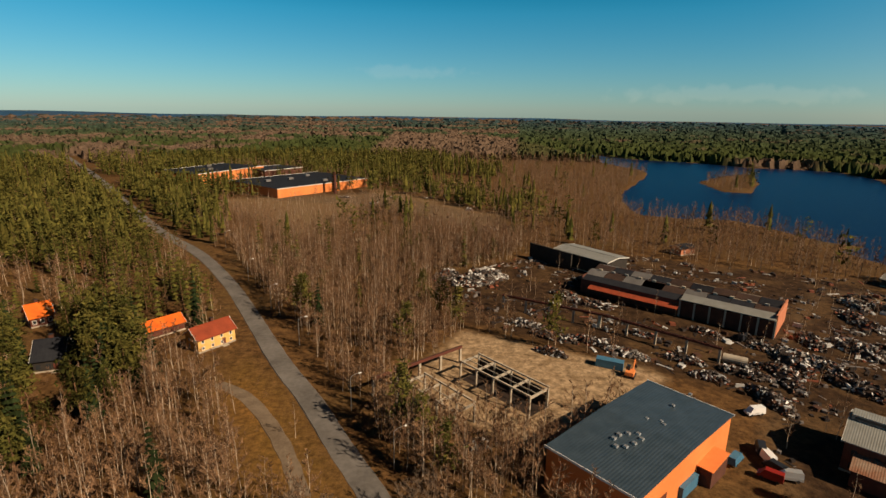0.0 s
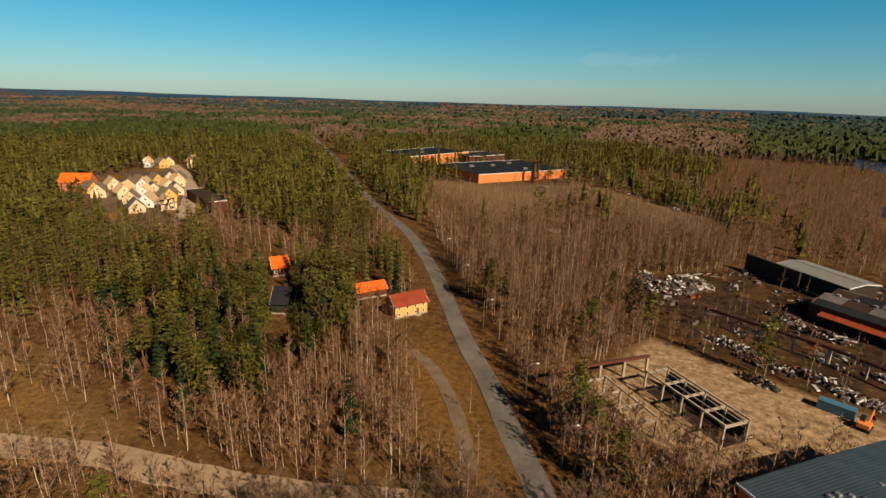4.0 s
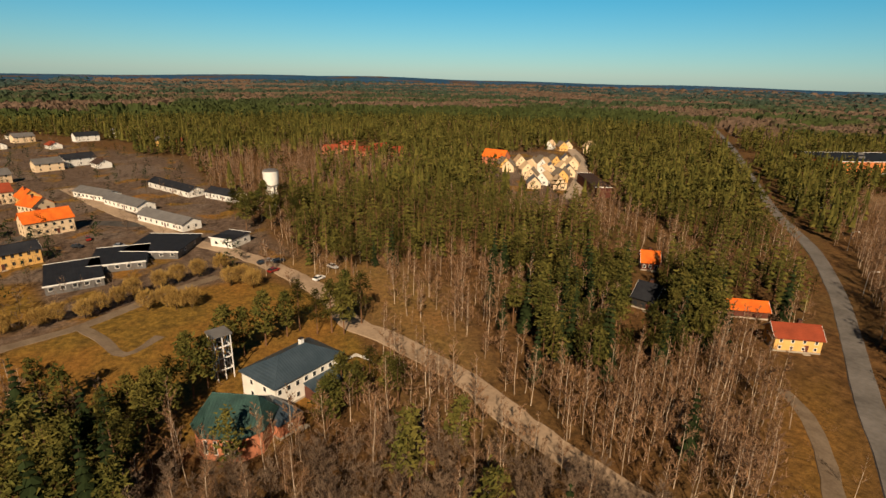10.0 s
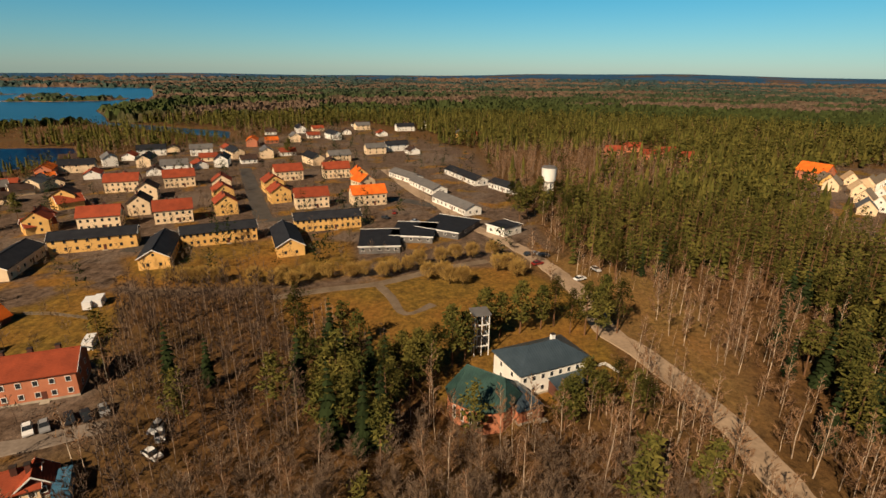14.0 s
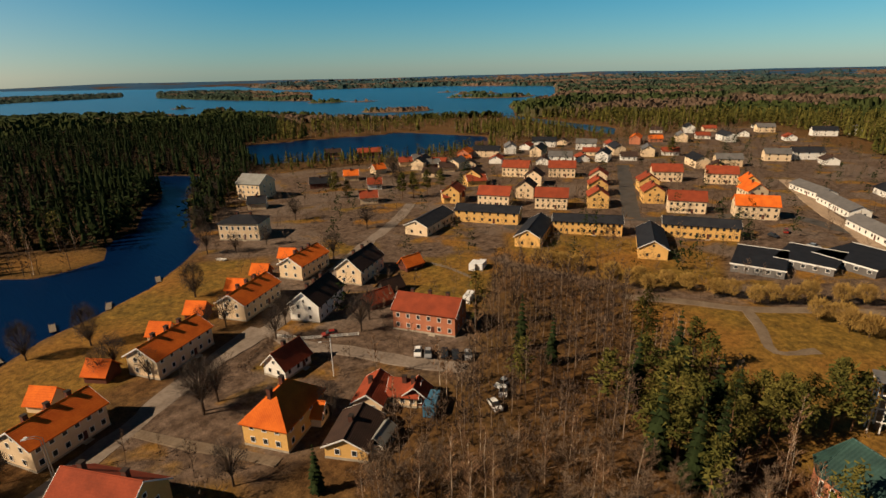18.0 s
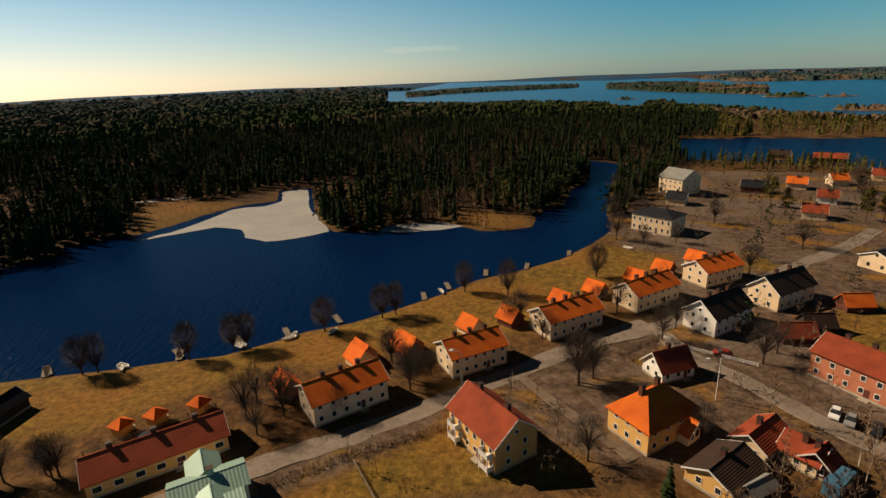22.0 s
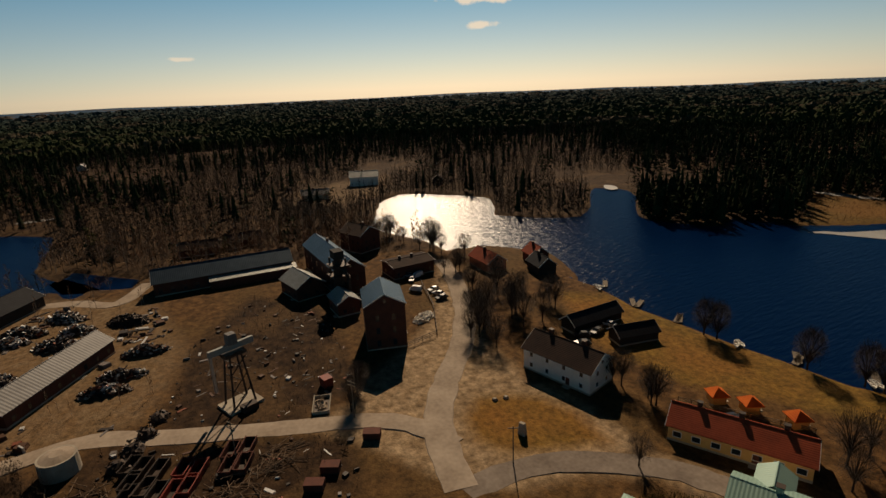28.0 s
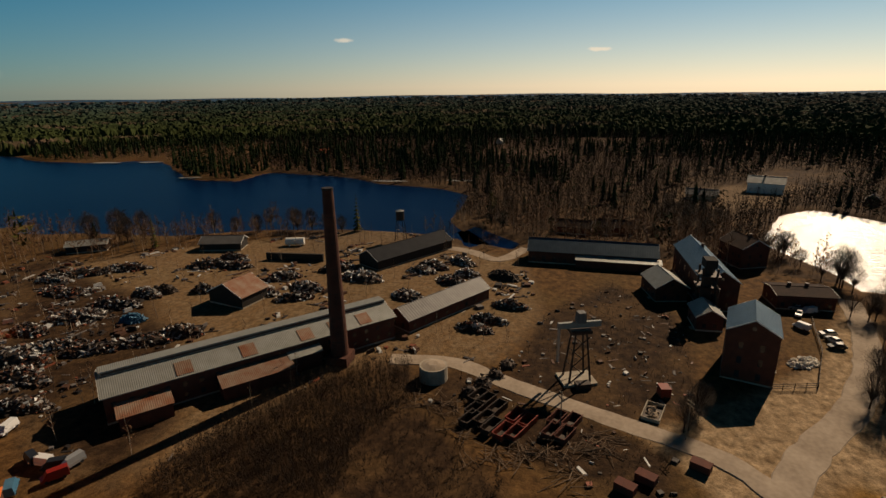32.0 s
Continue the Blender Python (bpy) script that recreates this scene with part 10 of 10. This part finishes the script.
            scatter("grove_crowns", [tris(b) for a, b in forms], rest[shady], size[shady], M["darktwig"], "dark twigs of the bare grove by the park")
        else:
            forms = [pine(s + 40, 15, 16, 10, 0.4 if s % 2 else 0.25, 0.18) for s in range(4)] + [spruce(s + 9, 16, 10, 7) for s in range(2)]
            scatter("pine_wood_trunks", [tris(a) for a, b in forms], rest, size, M["pinebark"], "reddish trunks of the pine wood")
            scatter("pine_wood_crowns", [tris(b) for a, b in forms], rest, size, M["needle"], "green crowns of the pine wood")
    # trees further off
    sz = lambda q: rs.uniform(0.7, 1.2, len(q)) * np.where(before_water(q), 0.6, 1.0)
    b = birchy(mid)
    dec, con = put(mid[b]), put(mid[~b])
    f1 = [bare_tree(s + 70, 12, 0.15, 12, 5, 0.24, 1.2, 0.19, 3) for s in range(4)]
    az = np.degrees(np.arctan2(-dec[:, 0], dec[:, 1])) % 360
    grey = (az > 148) & (az < 300)
    f2 = [bare_tree(s + 75, 12, 0.08, 10, 4, 0.27, 1.0, 0.25, 3) for s in range(4)]
    poles = [tris(Geo().tube((0, 0, -0.3), (0.2 * s - 0.3, 0.2, 10), 0.13, 0.03, 3, False)) for s in range(4)]
    # bare trees on the sunward bearings: darker bark and twigs paint their shaded side
    scatter("shore_wood_trunks", poles, dec[grey], sz(dec[grey]), M["bark"], "trunks of the bare wood beyond the water, darkened as if backlit")
    scatter("shore_wood_crowns", [tris(c) for _, c in f2], dec[grey], sz(dec[grey]), M["brush"], "brown crowns of the bare wood beyond the water, darkened as if backlit")
    dec = dec[~grey]
    scatter("middle_birch_trunks", poles, dec, sz(dec), M["farbark"], "pale trunks of the bare wood further off")
    scatter("middle_birch_crowns", [tris(c) for _, c in f1], dec, sz(dec), M["twig"], "brown crowns of the bare wood further off")
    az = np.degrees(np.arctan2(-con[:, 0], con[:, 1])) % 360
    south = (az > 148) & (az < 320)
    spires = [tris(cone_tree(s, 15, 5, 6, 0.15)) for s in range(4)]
    # darker green on the sunward bearings, backlit shade put into the needles
    scatter("spruce_wood", spires + [tris(pine(s + 60, 13, 9, 4, 0.12, 0.2, 0.15)[1]) for s in range(3)], con[south], sz(con[south]), M["spruce"], "spruce wood beyond the water, darkened as if backlit")
    con = con[~south]
    scatter("middle_conifers", spires + [tris(pine(s + 60, 15, 9, 5, 0.2, 0.17, 0.14)[1]) for s in range(3)], con, sz(con), M["needle"], "olive green conifer wood further off")


def far_woods():
    """The closed canopy of the distant woods: one ragged sheet of tree tops with clearings."""
    rs = np.random.RandomState(77)
    na, r = 1500, [742.0]
    while r[-1] < 2760:
        r.append(r[-1] * 1.0066)
    r = np.array(r)
    nr = len(r)
    a = (np.arange(na)[None] + rs.uniform(-0.42, 0.42, (nr, na)) + 0.5 * (np.arange(nr) % 2)[:, None]) * 2 * np.pi / na
    rr = r[:, None] * (1 + rs.uniform(-0.0028, 0.0028, (nr, na)))
    x, y = (-rr * np.sin(a)).ravel(), (rr * np.cos(a)).ravel()
    az, rr = np.degrees(a.ravel()) % 360, rr.ravel()
    grown = water_depth(x, y) < -5
    grown &= edge_distance(x, y, MAIN_ROAD, False) > 14
    for bx, by, turn, hl, hw in FOOTPRINTS:
        if math.hypot(bx, by) > 700:
            grown &= (np.abs(x - bx) > max(hl, hw) + 6) | (np.abs(y - by) > max(hl, hw) + 6)
    # strips of bare wood, conifers and open fields, longer across the view than along it
    sx, sy = az * 9.0, rr
    band = 0.55 * lumps(sx, sy, 260, 51) + 0.45 * lumps(x, y, 240, 52)
    for b in (PINES_BACK, STORE_CONIFERS):
        band = np.where(inside(x, y, b), 0.1, band)
    band = np.where(inside(x, y, BIRCH_FAR), 0.75, band)
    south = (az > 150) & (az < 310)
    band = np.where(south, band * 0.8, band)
    band = np.where((az > 310) & (az < 352), band * 0.6, band)
    field = (lumps(sx, sy, 330, 53) > 0.9) & (lumps(x, y, 500, 54) > 0.35) & (rr > 800) & ~((az > 205) & (az < 310))
    field |= south & (lumps(x, y, 300, 55) > 0.965)
    bare = np.clip((band - np.where(south, 0.5, 0.42)) * 7, 0, 1) * np.where(south, 0.6, 1.0)
    tall = (12.5 - 2.5 * bare) * np.where(before_water(np.c_[x, y]), 0.6, 1.0)
    z = ground_height(x, y) + np.where(grown & ~field, tall * np.where(rs.uniform(0, 1, len(x)) < 0.36, rs.uniform(0.75, 1.12, len(x)), rs.uniform(0.0, 0.3, len(x))), -0.6)
    i, j = np.meshgrid(np.arange(nr - 1), np.arange(na), indexing="ij")
    k = (j + 1) % na
    quads = np.stack([i * na + j, i * na + k, (i + 1) * na + k, (i + 1) * na + j], -1).reshape(-1, 4)
    quads = quads[(grown & ~field)[quads].any(1)]
    ob = bulk("distant_forest", np.c_[x, y, z], quads, M["needle"], "conifer and leafless woods to the horizon, haze and backlit shade in the tint", "forest")
    tint = np.ones((len(x), 4), np.float32)
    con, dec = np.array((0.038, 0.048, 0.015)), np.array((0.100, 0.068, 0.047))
    # distance haze painted into the conifer colour, bluer with range
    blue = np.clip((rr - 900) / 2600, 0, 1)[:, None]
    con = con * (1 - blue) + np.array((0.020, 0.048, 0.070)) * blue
    # southern conifers darkened: shade on the sides turned from the sun, in the tint
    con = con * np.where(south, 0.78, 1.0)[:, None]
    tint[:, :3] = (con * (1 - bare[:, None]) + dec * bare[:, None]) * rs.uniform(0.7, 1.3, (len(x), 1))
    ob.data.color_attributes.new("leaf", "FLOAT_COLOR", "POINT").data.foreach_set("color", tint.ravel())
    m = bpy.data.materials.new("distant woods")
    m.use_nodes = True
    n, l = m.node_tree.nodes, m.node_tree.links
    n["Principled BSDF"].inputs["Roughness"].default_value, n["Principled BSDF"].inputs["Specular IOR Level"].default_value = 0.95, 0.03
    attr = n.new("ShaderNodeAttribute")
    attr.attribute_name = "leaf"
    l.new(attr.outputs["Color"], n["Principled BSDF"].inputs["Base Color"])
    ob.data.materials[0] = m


def undergrowth():
    """Bushes, brush, reeds and garden trees."""
    rs = np.random.RandomState(8)

    def fill(polys, n, seed):
        r2, got = np.random.RandomState(seed), []
        for p in polys:
            a = np.array(p)
            area = abs(sum(p[i][0] * p[(i + 1) % len(p)][1] - p[(i + 1) % len(p)][0] * p[i][1] for i in range(len(p)))) / 2
            k = int(area * n)
            q = r2.uniform(a.min(0), a.max(0), (k * 3 + 3, 2))
            got.append(q[inside(q[:, 0], q[:, 1], p)][:k])
        q = np.concatenate(got)
        for line, w in ROADS:
            q = q[edge_distance(q[:, 0], q[:, 1], line, False) > w * 0.5 + 0.8]
        q = q[off_buildings(q[:, 0], q[:, 1])]
        q = q[water_depth(q[:, 0], q[:, 1]) < -2.5]
        return np.c_[q, ground_height(q[:, 0], q[:, 1]) - 0.05]

    bush = [tris(bare_tree(s + 120, 2.6, 0.05, 12, 7, 0.5, 1.2, 0.03, 3)[1]) for s in range(4)]
    tuft = [tris(bare_tree(s + 130, 1.6, 0.02, 7, 4, 0.35, 2.5, 0.05, 3)[1]) for s in range(3)]
    p = fill([BRUSH], 1.5, 2)
    scatter("brush_thicket", [tris(bare_tree(s + 140, 5, 0.05, 8, 7, 0.3, 2.2, 0.04, 3)[1]) for s in range(4)], p, rs.uniform(0.6, 1.2, len(p)), M["brush"], "dense dark brown brush thicket", "brush")
    p = fill([BRUSH_NEAR], 0.55, 22)
    scatter("low_scrub", [tris(bare_tree(s + 144, 3.2, 0.03, 9, 7, 0.4, 1.8, 0.035, 3)[1]) for s in range(4)], p, rs.uniform(0.4, 1.1, len(p)), M["brush"], "dark brown scrub on rough ground", "scrub")
    p = fill([BIRCH_ROAD, BIRCH_WEST, GROVE, BIRCH_MID, BIRCH_SHORE, BIRCH_BAND], 0.045, 3)
    scatter("wood_bushes", bush, p, rs.uniform(0.5, 1.4, len(p)), M["twig"], "brown leafless bushes under the birches", "bushes")
    p = fill([FIELD, RUIN_YARD, FURNACE_YARD, TRUCK_YARD, YARD, CHURCH_LAWN, PATH_SLOPE, WAREHOUSE_YARD], 0.03, 4)
    scatter("yard_bushes", bush, p, rs.uniform(0.3, 0.9, len(p)), M["twig"], "low brown bushes on waste ground", "bushes")
    p = fill([RIVER_LAWN, RIVER_LAWN_FAR, HOUSE_LAWN, PARK_LAWN, TOWN_LAWN, PATH_SLOPE, FIELD, VILLA_LAWN, GREEN], 0.12, 5)
    scatter("grass_tufts", tuft, p, rs.uniform(0.15, 0.4, len(p)), M["reed"], "tufts of dry yellow grass", "grass")
    p = fill([REEDS_WEST, REEDS_POINT, REEDS_EAST], 0.2, 6)
    scatter("reed_beds", tuft, p, rs.uniform(0.9, 1.5, len(p)), M["reed"], "beds of dry orange-brown reeds", "reeds")
    p = fill([RUIN_YARD, SCRAP_YARD, SLOPE, FIELD, PATH_SLOPE, STORE_YARD, STORE_YARD, STORE_YARD], 0.007, 7)
    f = [bare_tree(s + 150, 9, 0.2, 12, 7, 0.22, 1.4, 0.05, 3) for s in range(3)]
    sz = rs.uniform(0.5, 1.1, len(p))
    scatter("yard_birch_trunks", [tris(a) for a, b in f], p, sz, M["birchbark"], "thin pale trunks among the scrap")
    scatter("yard_birch_twigs", [tris(b) for a, b in f], p, sz, M["twig"], "brown twigs among the scrap")
    piece = []
    for k in range(6):
        a, b, c = (0.5, 1.6, 0.9, 2.4, 0.4, 1.1)[k], (0.4, 0.5, 0.9, 0.3, 0.4, 0.2)[k], (0.3, 0.25, 0.7, 0.2, 0.4, 0.9)[k]
        piece.append(tris(Geo().prism([(-a, -b), (a, -b * 0.7), (a * 0.8, b), (-a * 0.9, b * 0.8)], 0, c, 0.85)))
    p = fill([SCRAP_YARD], 0.13, 11)
    p = p[lumps(p[:, 0], p[:, 1], 45, 31) > 0.72]
    scatter("scrap_pieces", piece, p, rs.uniform(0.5, 1.5, len(p)), M["scrap"], "scattered pieces of scrap metal on the yard", "scrap")
    p = fill([RUIN_YARD], 0.2, 12)
    p = p[lumps(p[:, 0], p[:, 1], 30, 32) > 0.5]
    scatter("rubble_pieces", piece, p, rs.uniform(0.4, 1.2, len(p)), M["scrap"], "scattered rubble and scrap along the tracks", "rubble")
    p = fill([FURNACE_YARD, TRUCK_YARD], 0.09, 14)
    scatter("yard_debris", piece, p, rs.uniform(0.2, 0.8, len(p)), M["scrap"], "dark debris scattered on the works yard", "debris")
    p = fill([FURNACE_YARD, TRUCK_YARD], 0.35, 13)
    scatter("yard_scrub", tuft, p, rs.uniform(0.4, 1.2, len(p)), M["bark"], "low brown scrub on the works yard", "scrub")
    p = fill([TOWN, TOWN_WEST, STREET_ZONE, ESTATE], 0.010, 9)
    f = [bare_tree(s + 160, 8, 0.2, 12, 9, 0.36, 0.9, 0.085, 3) for s in range(4)]
    sz = rs.uniform(0.5, 1.1, len(p))
    scatter("garden_tree_trunks", [tris(a) for a, b in f], p, sz, M["bark"], "dark trunks of bare garden trees in the town")
    scatter("garden_tree_twigs", [tris(b) for a, b in f], p, sz, M["greytwig"], "bare garden trees in the town")
    p = fill([TOWN, TOWN_WEST], 0.0014, 10)
    scatter("garden_conifers", [tris(pine(s + 170, 11, 10, 7, 0.2, 0.2, 0.1)[1]) for s in range(3)], p, rs.uniform(0.5, 1.1, len(p)), M["spruce"], "dark garden conifers in the town")


NEAR_TREES = 230
plant()
far_woods()
undergrowth()
